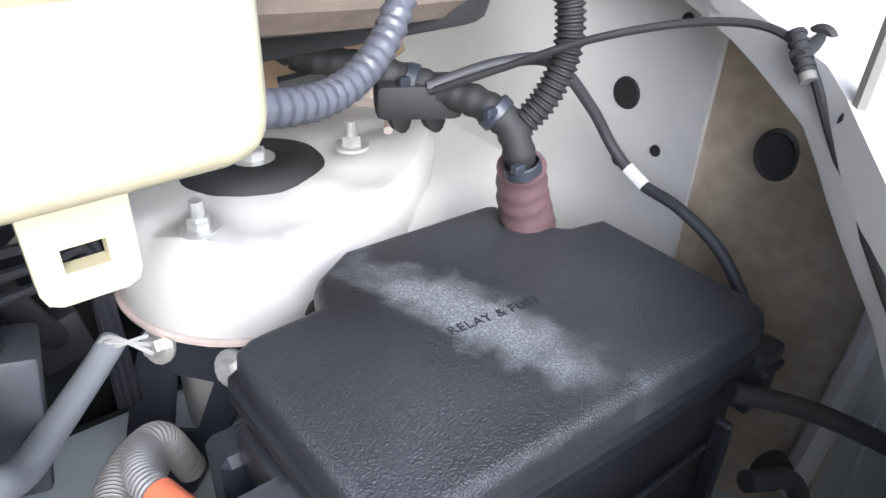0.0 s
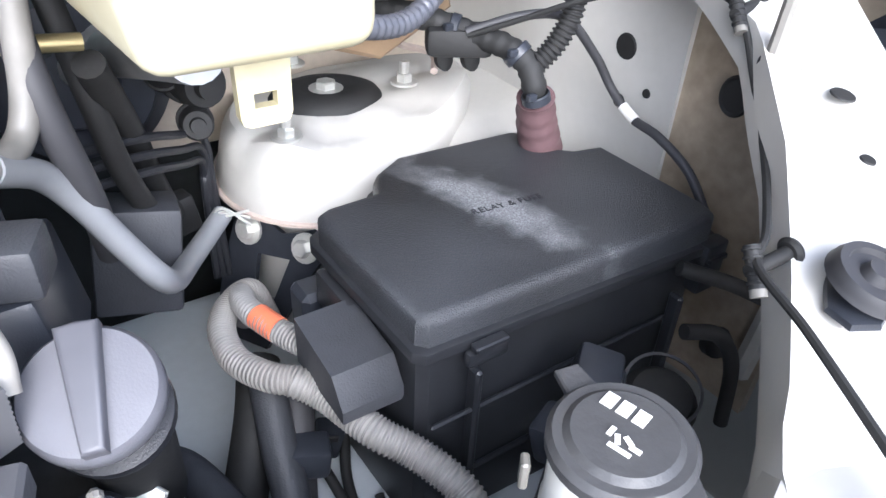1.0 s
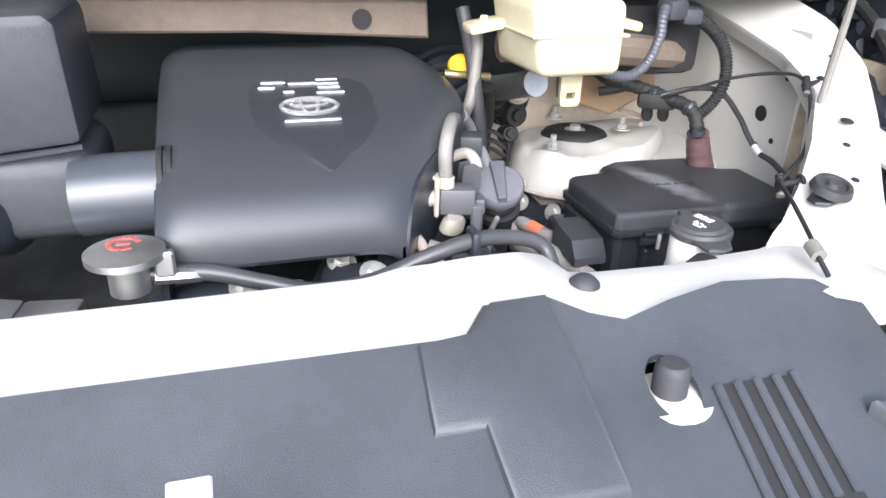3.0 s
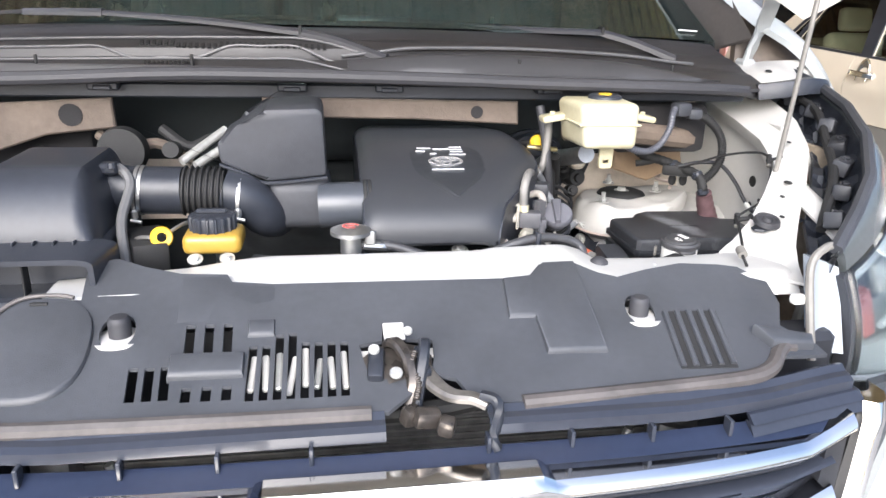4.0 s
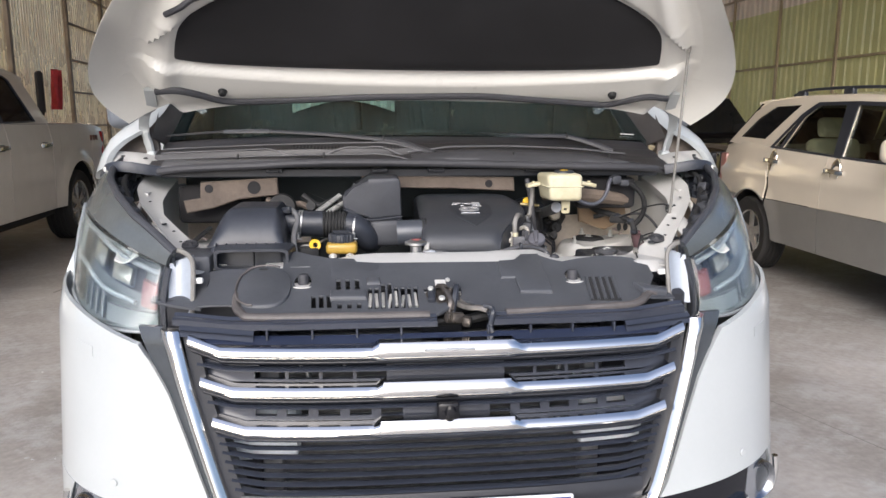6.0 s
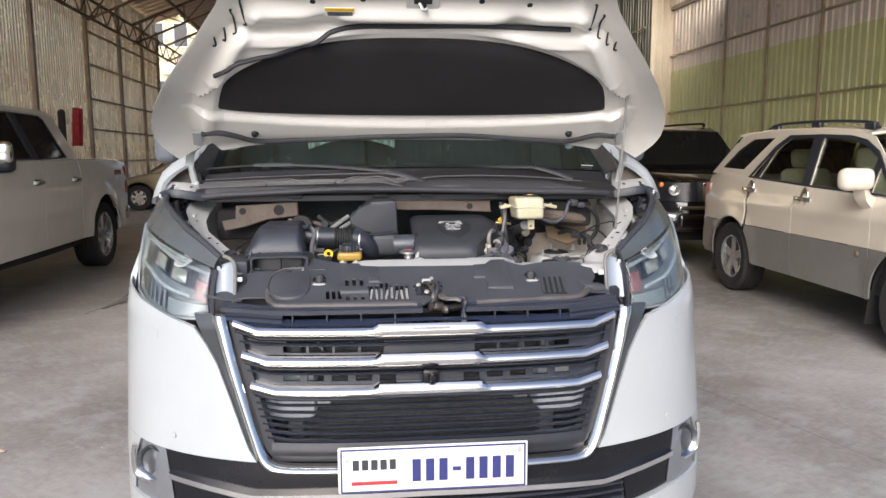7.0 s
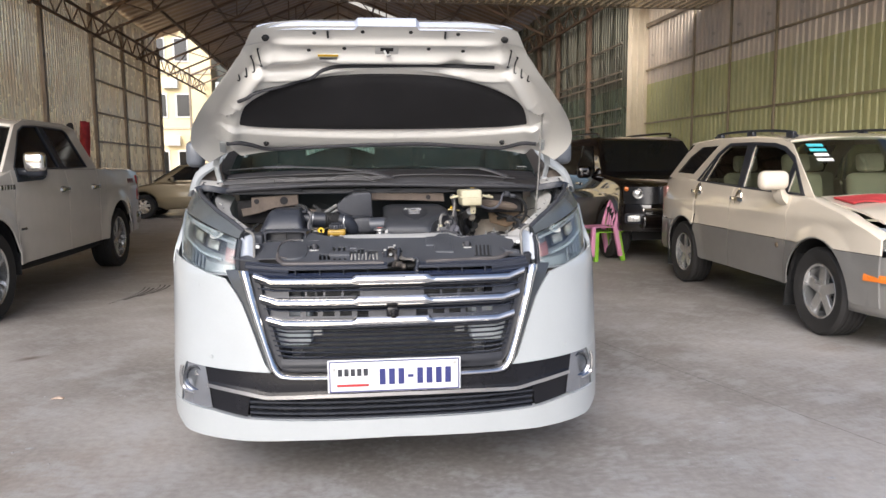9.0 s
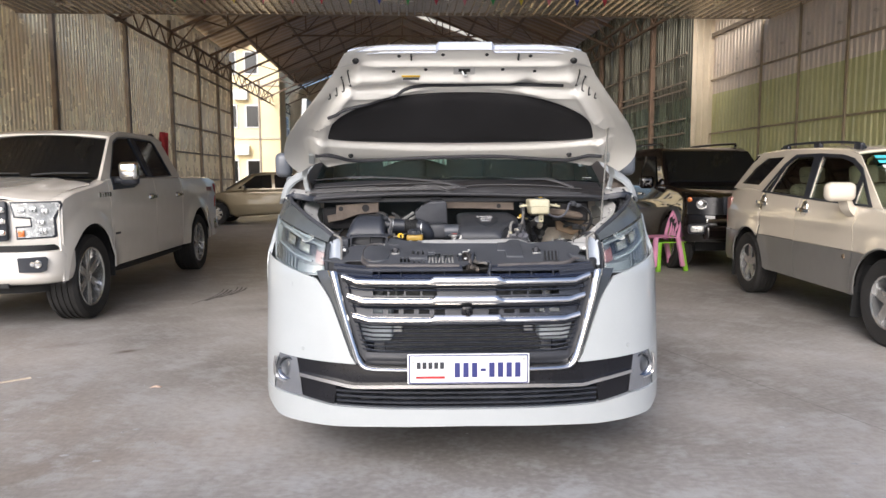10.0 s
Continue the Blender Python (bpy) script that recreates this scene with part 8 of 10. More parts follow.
# firewall, felt and cowl
bm = BM()
box(bm, (0, 1.16, 1.0), (1.66, 0.02, 0.60), 0.004, 1)
box(bm, (0, 0.875, 1.278), (1.60, 0.09, 0.028), 0.01, 2)
fw = part("firewall", bm, cabindark, van)
bm = BM()
box(bm, (0, 0.822, 1.272), (1.56, 0.010, 0.026), 0.003, 1)
part("firewall_rail", bm, satin, fw)
AX = Matrix(((1, 0, 0, 0), (0, 0, -1, 0.828), (0, 1, 0, 0), (0, 0, 0, 1)))
for pts in ([(-0.665, 1.245), (-0.435, 1.258), (-0.433, 1.205), (-0.55, 1.192), (-0.63, 1.165), (-0.71, 1.150), (-0.718, 1.188), (-0.668, 1.196)], [(-0.176, 1.262), (0.306, 1.256), (0.309, 1.212), (0.10, 1.222), (-0.176, 1.225)]):
    bm = BM()
    prism(bm, pts, 0.012, AX, 0.003, 1)
    part("heat_felt", bm, tan, fw, "tan heat-shield felt")
bm = BM()
for x, z, r in ((-0.505, 1.228, 0.020), (-0.64, 1.225, 0.013), (0.225, 1.236, 0.012), (-0.10, 1.243, 0.009)):
    lathe(bm, [(0, 0.002), (r, 0.002), (r, 0)], axis((x, 0.816, z), (0, -1, 0)), 16)
part("felt_hole", bm, felt, fw)
bm = BM()
box(bm, (0.62, 0.86, 1.20), (0.20, 0.05, 0.10), 0.015, 2)
box(bm, (-0.62, 0.90, 1.17), (0.26, 0.05, 0.12), 0.015, 2)
part("felt_pad", bm, felt, fw)
bm = BM()
tube(bm, [(0.40, 0.80, 1.205), (0.50, 0.81, 1.20), (0.60, 0.82, 1.19), (0.70, 0.86, 1.175)], 0.022, 10)
part("lagged_pipe", bm, pm("tan_lagging", (0.15, 0.118, 0.09), 0.8, bump=0.4, bscale=200, var=0.3), fw)
bm = BM()
prism(bm, [(0.56, 1.20), (0.72, 1.19), (0.74, 1.10), (0.66, 1.06), (0.57, 1.09)], 0.02, Matrix(((1, 0, 0, 0), (0, 0, -1, 0.98), (0, 1, 0, 0), (0, 0, 0, 1))), 0.004, 1)
part("primer_panel", bm, beige, fw, "small tan panel in front of the firewall")
bm = BM()
sheet(bm, lambda u, v: Vector((0.36 + 0.46 * u, 1.10 - 0.02 * u, 0.95 + 0.30 * v)), 6, 6, (0, 0.01, 0))
sheet(bm, lambda u, v: Vector((-0.82 + 0.46 * u, 1.10, 0.95 + 0.30 * v)), 6, 6, (0, 0.01, 0))
part("scuttle_panel", bm, pm("dusty_paint", (0.50, 0.44, 0.36), 0.5, var=0.2, vscale=8), fw)
bm = BM()
sp = [(-0.86, 0.93, 1.262), (-0.80, 0.815, 1.276), (-0.70, 0.785, 1.288), (-0.5, 0.762, 1.298), (-0.265, 0.752, 1.308), (0.09, 0.752, 1.304), (0.34, 0.757, 1.297), (0.6, 0.768, 1.291), (0.74, 0.79, 1.285), (0.82, 0.85, 1.272), (0.86, 0.93, 1.262)]
tube(bm, sp, 0.012, 10, 8)
part("cowl_seal", bm, seal, van, "grey rubber bonnet seal")


def cowl(u, v):
    x = -0.82 + 1.64 * u
    e = (x / 0.82) ** 2
    y0, y1 = 0.764 + 0.035 * e, 0.925 + 0.13 * e
    z0, z1 = 1.300 - 0.014 * e, 1.392 - 0.034 * e
    step = -0.010 * sst(0.30, 0.34, v) * (1 - sst(0.42, 0.46, v)) + 0.006 * sst(0.42, 0.46, v) * (1 - sst(0.62, 0.68, v)) - 0.012 * sst(0.66, 0.72, v) * (1 - sst(0.86, 0.98, v))
    return Vector((x, y0 + (y1 - y0) * v, z0 + (z1 - z0) * v + step * (1 - sst(-0.05, 0.10, x) * 0.8)))


bm = BM()
sheet(bm, cowl, 56, 44, (0, 0, -0.006))
cw = part("cowl_panel", bm, pm("cowl_grey", (0.026, 0.025, 0.026), 0.45, var=0.15, bump=0.2, bscale=700), van, "grey plastic cowl with vent slots", 0.35)
at_x = lambda x, v, up=0.0: cowl((x + 0.82) / 1.64, v) + Vector((0, 0, up))
# reflection on plate and lit edges put into a paler grey
sheenplate = pm("cowl_pale_grey", (0.085, 0.085, 0.088), 0.38, var=0.12)
bm = BM()
sheet(bm, lambda u, v: at_x(-0.775 + 0.73 * u, 0.06 + (0.20 - 0.13 * u) * v, 0.003 + 0.004 * math.sin(math.pi * v)), 30, 5, (0, 0, -0.004))
part("cowl_plate", bm, sheenplate, cw)
for v_, r in ((0.455, 0.0028), (0.60, 0.0026), (0.31, 0.0022)):
    bm = BM()
    tube(bm, [at_x(-0.80 + 0.80 * k / 14 + (0.0 if v_ != 0.455 else 0.02 * sst(0.8, 1, k / 14)), v_ - (0.25 * sst(0.86, 1.0, k / 14) if v_ < 0.6 else 0.16 * sst(0.86, 1.0, k / 14)) - (0.045 if v_ == 0.455 and 6.6 < k < 9.2 else 0.0), 0.003) for k in range(15)], r, 8, 4)
    part("cowl_edge", bm, sheenplate, cw)
for i in range(31):
    x = -0.385 + 0.0108 * i
    bm = BM()
    p = at_x(x, 0.525 - 0.0022 * i - (0.035 if 5 < i < 13 else 0.0), 0.0015)
    box(bm, p, (0.0055, 0.014, 0.003), 0, 1, (24, 0, 0))
    part("vent_slot", bm, rubber, cw)
for i in range(12):
    bm = BM()
    box(bm, at_x(-0.37 + 0.0072 * i, 0.225, 0.004), (0.0032, 0.007, 0.003), 0, 1, (24, 0, 0))
    part("vent_slot", bm, rubber, cw)
bm = BM()
sheet(bm, lambda u, v: at_x(-0.02 + 0.74 * u, 0.10 + (0.34 * math.sin(math.pi * min(1.0, 0.12 + 0.95 * u)) ** 0.6) * v, 0.004 + 0.012 * math.sin(math.pi * v) ** 0.7 * min(1.0, 6 * u) * min(1.0, 4 * (1 - u))), 34, 8, (0, 0, -0.005))
part("cowl_swage", bm, pm("cowl_mid_grey", (0.042, 0.042, 0.045), 0.42, var=0.12), cw)
bm = BM()
tube(bm, [at_x(-0.03 + 0.06 * k, 0.40 + 0.10 * math.sin(math.pi * k / 12), 0.008) for k in range(13)], 0.0035, 8, 4)
part("cowl_edge", bm, sheenplate, cw)
for x in (-0.55, -0.29, 0.30, 0.62):
    bm = BM()
    rod(bm, at_x(x, 0.20), at_x(x, 0.20, 0.020), 0.003, 8)
    part("cowl_clip", bm, rubber, cw)
for x in (-0.44, -0.12, 0.055, 0.36, 0.515):
    bm = BM()
    box(bm, (x, 0.800, 1.281), (0.052, 0.020, 0.014), 0.003, 1)
    box(bm, (x, 0.789, 1.279), (0.030, 0.008, 0.008), 0.002, 1)
    part("edge_clip", bm, satin, cw)
wiperm = pm("wiper_grey", (0.036, 0.036, 0.040), 0.4, var=0.12)
for arm, blade in (([(0.054, 0.830, 1.332), (-0.035, 0.865, 1.360), (-0.105, 0.890, 1.373), (-0.30, 0.930, 1.389), (-0.547, 0.980, 1.400)], [(-0.22, 0.93, 1.386), (-0.47, 0.966, 1.398), (-0.62, 0.998, 1.395), (-0.84, 1.06, 1.379)]),
                   ([(0.655, 0.892, 1.336), (0.58, 0.922, 1.364), (0.508, 0.940, 1.383), (0.25, 0.940, 1.387), (0.041, 0.945, 1.394)], [(0.36, 0.952, 1.384), (0.11, 0.947, 1.393), (-0.03, 0.952, 1.395), (-0.26, 0.962, 1.395)])):
    bm = BM()
    swept(bm, arm[2:], 0.020, 0.012, 8, 0.012, 0.008)
    wp = part("wiper", bm, wiperm, van, "grey-black windscreen wiper arm and blade")
    bm = BM()
    swept(bm, arm[:3], 0.034, 0.016, 8, 0.022, 0.014)
    part("arm_head", bm, wiperm, wp)
    bm = BM()
    box(bm, Vector(arm[2]) + Vector((0, 0, 0.004)), (0.006, 0.026, 0.016), 0.001, 1)
    part("arm_joint", bm, rubber, wp)
    bm = BM()
    swept(bm, blade, 0.010, 0.010, 8, 0.006, 0.006)
    part("blade", bm, rubber, wp)
    bm = BM()
    swept(bm, [blade[1], blade[2]], 0.020, 0.014, 4, 0.016, 0.012)
    part("blade_clip", bm, wiperm, wp)

# fuse box
lid_o = [(0.514, 0.649), (0.762, 0.640), (0.772, 0.646), (0.776, 0.660), (0.776, 0.774), (0.747, 0.780), (0.737, 0.789), (0.727, 0.833), (0.720, 0.837), (0.606, 0.843), (0.577, 0.826), (0.570, 0.818), (0.563, 0.800), (0.520, 0.798), (0.510, 0.793), (0.506, 0.783), (0.508, 0.656)]


def grown(loop, d):
    cx, cy = sum(p[0] for p in loop) / len(loop), sum(p[1] for p in loop) / len(loop)
    return [(p[0] + d * (1 if p[0] > cx else -1), p[1] + d * (1 if p[1] > cy else -1)) for p in loop]


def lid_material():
    """Grained black plastic with a pale speckled band across its middle."""
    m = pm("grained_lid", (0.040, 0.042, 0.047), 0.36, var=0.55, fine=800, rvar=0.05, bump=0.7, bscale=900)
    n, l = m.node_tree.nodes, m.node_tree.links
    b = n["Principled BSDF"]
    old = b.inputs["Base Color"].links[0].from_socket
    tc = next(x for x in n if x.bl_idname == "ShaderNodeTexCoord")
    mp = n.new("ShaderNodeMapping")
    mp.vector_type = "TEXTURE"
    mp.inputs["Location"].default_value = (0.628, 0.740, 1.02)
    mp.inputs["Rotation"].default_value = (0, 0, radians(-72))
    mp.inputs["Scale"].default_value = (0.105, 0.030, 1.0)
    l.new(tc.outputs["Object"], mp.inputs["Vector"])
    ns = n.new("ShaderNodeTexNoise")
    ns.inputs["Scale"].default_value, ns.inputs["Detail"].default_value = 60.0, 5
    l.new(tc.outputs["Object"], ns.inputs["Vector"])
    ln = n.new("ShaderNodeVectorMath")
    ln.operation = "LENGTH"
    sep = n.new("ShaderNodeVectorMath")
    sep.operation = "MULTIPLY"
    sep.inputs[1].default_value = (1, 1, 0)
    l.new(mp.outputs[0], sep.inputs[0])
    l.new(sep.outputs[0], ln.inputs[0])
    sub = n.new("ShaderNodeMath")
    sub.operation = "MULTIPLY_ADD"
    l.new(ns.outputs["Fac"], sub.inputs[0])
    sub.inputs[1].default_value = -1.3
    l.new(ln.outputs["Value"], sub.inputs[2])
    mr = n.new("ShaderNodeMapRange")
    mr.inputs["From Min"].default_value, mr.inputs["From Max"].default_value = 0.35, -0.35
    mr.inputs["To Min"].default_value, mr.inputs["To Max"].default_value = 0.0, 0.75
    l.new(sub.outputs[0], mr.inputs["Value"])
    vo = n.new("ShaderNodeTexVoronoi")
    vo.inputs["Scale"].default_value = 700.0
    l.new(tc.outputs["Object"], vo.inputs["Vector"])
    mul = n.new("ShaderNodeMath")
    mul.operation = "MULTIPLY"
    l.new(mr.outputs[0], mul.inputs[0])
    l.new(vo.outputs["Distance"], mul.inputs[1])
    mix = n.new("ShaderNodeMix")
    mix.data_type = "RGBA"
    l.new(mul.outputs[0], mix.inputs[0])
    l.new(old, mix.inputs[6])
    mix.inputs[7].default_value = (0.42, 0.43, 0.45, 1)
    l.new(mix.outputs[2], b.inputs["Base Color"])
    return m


bm = BM()
prism(bm, grown(lid_o, -0.004), 0.185, Matrix.Translation((0, 0, 0.812)), 0.003, 2)
fuseblack = pm("fuse_box_black", (0.020, 0.021, 0.024), 0.36, var=0.3, bump=0.1, bscale=900)
fuse = part("fuse_box", bm, fuseblack, van, "black plastic fuse and relay box")
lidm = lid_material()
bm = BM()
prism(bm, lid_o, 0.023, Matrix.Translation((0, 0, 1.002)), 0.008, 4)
lid = part("lid", bm, lidm, fuse, "grained black lid with a pale speckled band", 0.5)
bm = BM()
prism(bm, grown(lid_o, 0.005), 0.008, Matrix.Translation((0, 0, 0.9955)), 0.0022, 2)
part("lid_flange", bm, fuseblack, fuse)
for c, s in (((0.552, 0.640, 0.990), (0.032, 0.008, 0.012)), ((0.766, 0.638, 0.982), (0.026, 0.014, 0.045)), ((0.502, 0.75, 0.975), (0.010, 0.05, 0.03))):
    bm = BM()
    box(bm, c, s, 0.003, 2)
    box(bm, (c[0], c[1] - 0.003, c[2] + 0.010), (s[0] * 0.8, s[1], 0.005), 0.001, 1)
    part("latch", bm, fuseblack, fuse)
for c, s in (((0.545, 0.640, 0.90), (0.006, 0.012, 0.16)), ((0.64, 0.637, 0.885), (0.20, 0.005, 0.003)), ((0.73, 0.632, 0.92), (0.006, 0.012, 0.10)), ((0.62, 0.638, 0.945), (0.22, 0.004, 0.003))):
    bm = BM()
    box(bm, c, s, 0.002, 1)
    part("rib", bm, fuseblack, fuse)
bm = BM()
W = Matrix(((0, 0, 1, 0.462), (1, 0, 0, 0), (0, 1, 0, 0), (0, 0, 0, 1)))
prism(bm, [(0.664, 0.952), (0.664, 0.962), (0.678, 0.982), (0.732, 0.990), (0.732, 0.952)], 0.046, W, 0.004, 2)
part("terminal_cover", bm, greyblack, fuse, "dull black terminal cover")
bm = BM()
box(bm, (0.502, 0.652, 0.915), (0.02, 0.02, 0.010), 0.003, 1)
box(bm, (0.502, 0.79, 0.93), (0.03, 0.03, 0.07), 0.005, 1)
part("side_tab", bm, satin, fuse)
cu = bpy.data.curves.new("lettering", "FONT")
cu.body, cu.size, cu.extrude, cu.space_character = "RELAY & FUSE", 0.0092, 0.0003, 1.1
tmp = new("lettering", cu)
me = bpy.data.meshes.new_from_object(tmp)
bpy.data.objects.remove(tmp)
me.materials.append(black)
tx = new("lettering", me)
tx.parent = lid
tx.matrix_basis = pose(0.607, 0.7335, 1.0252, 0, 0, -6)

# harness into the box
bm = BM()
tube(bm, [(0.738, 0.806, 1.000), (0.730, 0.803, 1.022), (0.718, 0.798, 1.048), (0.710, 0.793, 1.066), (0.706, 0.790, 1.076)], 0.0205, 18, 6, ribs=0.0009, pitch=0.016, taper=0.0155)
hn = part("wiring_harness", bm, maroon, van, "maroon taped harness boot with black branches")
bm = BM()
tube(bm, [(0.709, 0.792, 1.066), (0.699, 0.786, 1.088), (0.696, 0.795, 1.105), (0.688, 0.815, 1.114), (0.675, 0.838, 1.118), (0.65, 0.865, 1.126), (0.61, 0.90, 1.135)], 0.0098, 16, 6, ribs=0.0008, pitch=0.011)
part("trunk", bm, rubber, hn)
for p, d, r in (((0.699, 0.782, 1.080), (-0.3, 0.1, 1), 0.0118), ((0.693, 0.803, 1.110), (-0.4, 0.6, 0.6), 0.0122), ((0.664, 0.850, 1.121), (-0.7, 0.7, 0.2), 0.0120)):
    bm = BM()
    lathe(bm, [(r - 0.001, -0.004), (r, -0.003), (r, 0.003), (r - 0.001, 0.004)], axis(p, d), 18)
    box(bm, Vector(p) + Vector((-0.010, -0.006, 0.004)), (0.008, 0.006, 0.006), 0.001, 1)
    part("cable_tie", bm, satin, hn)
bm = BM()
tube(bm, [(0.61, 0.90, 1.135), (0.59, 0.91, 1.15), (0.575, 0.905, 1.165), (0.555, 0.89, 1.165), (0.545, 0.87, 1.155)], 0.009, 8, 5)
tube(bm, [(0.64, 0.875, 1.13), (0.62, 0.89, 1.12), (0.60, 0.90, 1.115)], 0.007, 8, 4)
box(bm, (0.668, 0.848, 1.112), (0.055, 0.03, 0.024), 0.006, 2, (0, 0, -30))
part("branch", bm, rubber, hn)
bm = BM()
tube(bm, [(0.700, 0.792, 1.100), (0.716, 0.784, 1.122), (0.727, 0.782, 1.150), (0.728, 0.788, 1.180), (0.718, 0.795, 1.205), (0.695, 0.800, 1.226), (0.670, 0.798, 1.236)], 0.0082, 12, 8, ribs=0.0018, pitch=0.0042)
part("conduit", bm, rubber, hn, "black ribbed conduit")
bm = BM()
for p in ((0.690, 0.900, 1.078), (0.705, 0.880, 1.082)):
    lathe(bm, [(0, -0.01), (0.010, -0.01), (0.011, 0.004), (0, 0.008)], axis(p, (-0.3, -1, 0.3)) @ Matrix.Diagonal((0.7, 1.2, 1, 1)), 14)
part("plug", bm, rubber, hn)
bm = BM()
tube(bm, [(0.665, 0.835, 1.122), (0.705, 0.815, 1.135), (0.745, 0.808, 1.130), (0.780, 0.802, 1.095), (0.795, 0.790, 1.066), (0.797, 0.764, 1.049), (0.795, 0.73, 1.045), (0.797, 0.695, 1.028), (0.797, 0.668, 1.00)], 0.0040, 12, 8)
ca = part("grey_cable", bm, seal, van, "dark cable with a white tape mark")
bm = BM()
tube(bm, [(0.7962, 0.776, 1.056), (0.7970, 0.768, 1.0515), (0.7972, 0.760, 1.0478)], 0.0048, 10, 3)
part("tape_mark", bm, label_w, ca)
bm = BM()
tube(bm, [(0.665, 0.832, 1.120), (0.69, 0.80, 1.138), (0.715, 0.76, 1.160), (0.740, 0.722, 1.174), (0.752, 0.688, 1.180), (0.754, 0.665, 1.176), (0.752, 0.652, 1.165), (0.738, 0.628, 1.142), (0.695, 0.580, 1.116), (0.640, 0.538, 1.110), (0.620, 0.526, 1.103), (0.600, 0.485, 1.100), (0.572, 0.425, 1.090), (0.556, 0.400, 1.088), (0.552, 0.375, 1.075)], 0.0023, 8, 8)
wr = part("bonnet_cable", bm, rubber, van, "thin black cable held by clips")
for p, d in (((0.752, 0.660, 1.172), (1, 0.15, 0.1)), ((0.622, 0.528, 1.099), (1, -0.1, 0.15))):
    bm = BM()
    p = Vector(p)
    dv = Vector(d).normalized()
    rod(bm, p - dv * 0.004, p + dv * 0.024, 0.0040, 12)
    lathe(bm, [(0, 0.003), (0.0072, 0.002), (0.008, 0.0), (0.006, -0.002), (0, -0.002)], axis(p + dv * 0.024, dv), 18)
    part("clip", bm, rubber, wr)
    bm = BM()
    w = Vector((-0.25, -0.5, -0.55)).normalized()
    rod(bm, p - w * 0.012, p + w * 0.010, 0.0042, 12)
    for q in range(5):
        lathe(bm, [(0.0040, -0.0009), (0.0050, -0.0006), (0.0050, 0.0006), (0.0040, 0.0009)], axis(p + w * (-0.010 + 0.0042 * q), w), 12)
    part("clip_sleeve", bm, rubber, wr)
    bm = BM()
    rod(bm, p + w * 0.010, p + w * 0.014, 0.0042, 12)
    part("white_ferrule", bm, lighthose, wr)
bm = BM()
rod(bm, (0.558, 0.408, 1.090), (0.554, 0.392, 1.086), 0.007, 12)
part("adjuster", bm, lighthose, wr)

# brake fluid reservoir and booster
def reservoir():
    bm = BM()
    box(bm, (0.4235, 0.695, 1.237), (0.108, 0.116, 0.080), 0.012, 4)
    for v in bm.verts:
        if v.co.z < 1.22:
            v.co.x += 0.010 if v.co.x < 0.42 else 0.0
        if v.co.y > 0.70:
            v.co.x += 0.006 * (1 if v.co.x > 0.43 else -1)
    r = part("fluid_reservoir", bm, cream, van, "milky yellowed brake fluid reservoir")
    bm = BM()
    box(bm, (0.4245, 0.695, 1.240), (0.113, 0.120, 0.004), 0.0015, 1)
    part("seam", bm, cream, r)
    bm = BM()
    plate_holes(bm, [(-0.008, -0.014), (0.008, -0.014), (0.0112, -0.0125), (0.0125, -0.009), (0.0132, 0.03), (-0.0132, 0.03), (-0.0125, -0.009), (-0.0112, -0.0125)], [quad_loop(-0.0055, -0.005, 0.0055, 0.002)], 0, 0.006)
    m = pose(0.438, 0.676, 1.170, 90, 0, 0)
    for v in bm.verts:
        v.co = m @ v.co
    part("tab", bm, cream, r)
    bm = BM()
    lathe(bm, [(0, 0.008), (0.026, 0.008), (0.030, 0.005), (0.031, 0.0)], Matrix.Translation((0.440, 0.715, 1.276)), 28)
    cp = part("cap", bm, satin, r)
    bm = BM()
    lathe(bm, [(0, 0.0095), (0.012, 0.0095), (0.012, 0.008)], Matrix.Translation((0.440, 0.715, 1.276)), 18)
    part("cap_label", bm, yellow, cp)
    for sg in (-1, 1):
        bm = BM()
        box(bm, (0.438 + sg * 0.082, 0.735, 1.240), (0.055, 0.034, 0.012), 0.004, 2, (0, sg * 10, 0))
        bolt(bm, (0.438 + sg * 0.088, 0.735, 1.243), r=0.005, h=0.006)
        part("mounting_ear", bm, cream, r)
    bm = BM()
    tube(bm, [(0.478, 0.700, 1.196), (0.504, 0.705, 1.184), (0.541, 0.722, 1.178), (0.572, 0.738, 1.190), (0.592, 0.750, 1.218), (0.600, 0.762, 1.240), (0.610, 0.775, 1.250)], 0.0062, 10, 8, ribs=0.001, pitch=0.006)
    part("outlet_hose", bm, pm("grey_violet_hose", (0.075, 0.077, 0.09), 0.35), r)
    bm = BM()
    box(bm, (0.628, 0.785, 1.248), (0.035, 0.03, 0.028), 0.008, 2, (0, 0, 15))
    box(bm, (0.660, 0.795, 1.238), (0.03, 0.03, 0.022), 0.006, 2)
    part("connector", bm, greyblack, r)


reservoir()
bm = BM()
lathe(bm, [(0, -0.03), (0.03, -0.03), (0.035, -0.02), (0.060, -0.018), (0.066, -0.008), (0.078, 0.0), (0.080, 0.02), (0.086, 0.024), (0.086, 0.034), (0.080, 0.04), (0.07, 0.09), (0, 0.09)], axis((0.392, 0.975, 1.085), (0, 1, 0)), 44)
bo = part("brake_booster", bm, satin, van, "round black brake booster")
bm = BM()
tube(bm, [(0.40, 0.95, 1.10), (0.41, 0.90, 1.125), (0.425, 0.83, 1.145), (0.432, 0.76, 1.165)], 0.017, 18, 4)
part("master_cylinder", bm, alu, bo, "metal master cylinder under its reservoir")
bm = BM()
lathe(bm, [(0, 0.020), (0.013, 0.020), (0.018, 0.015), (0.0195, 0.0), (0.0195, -0.02)], axis((0.462, 0.893, 1.124), (-0.1, -1, 0.12)), 24)
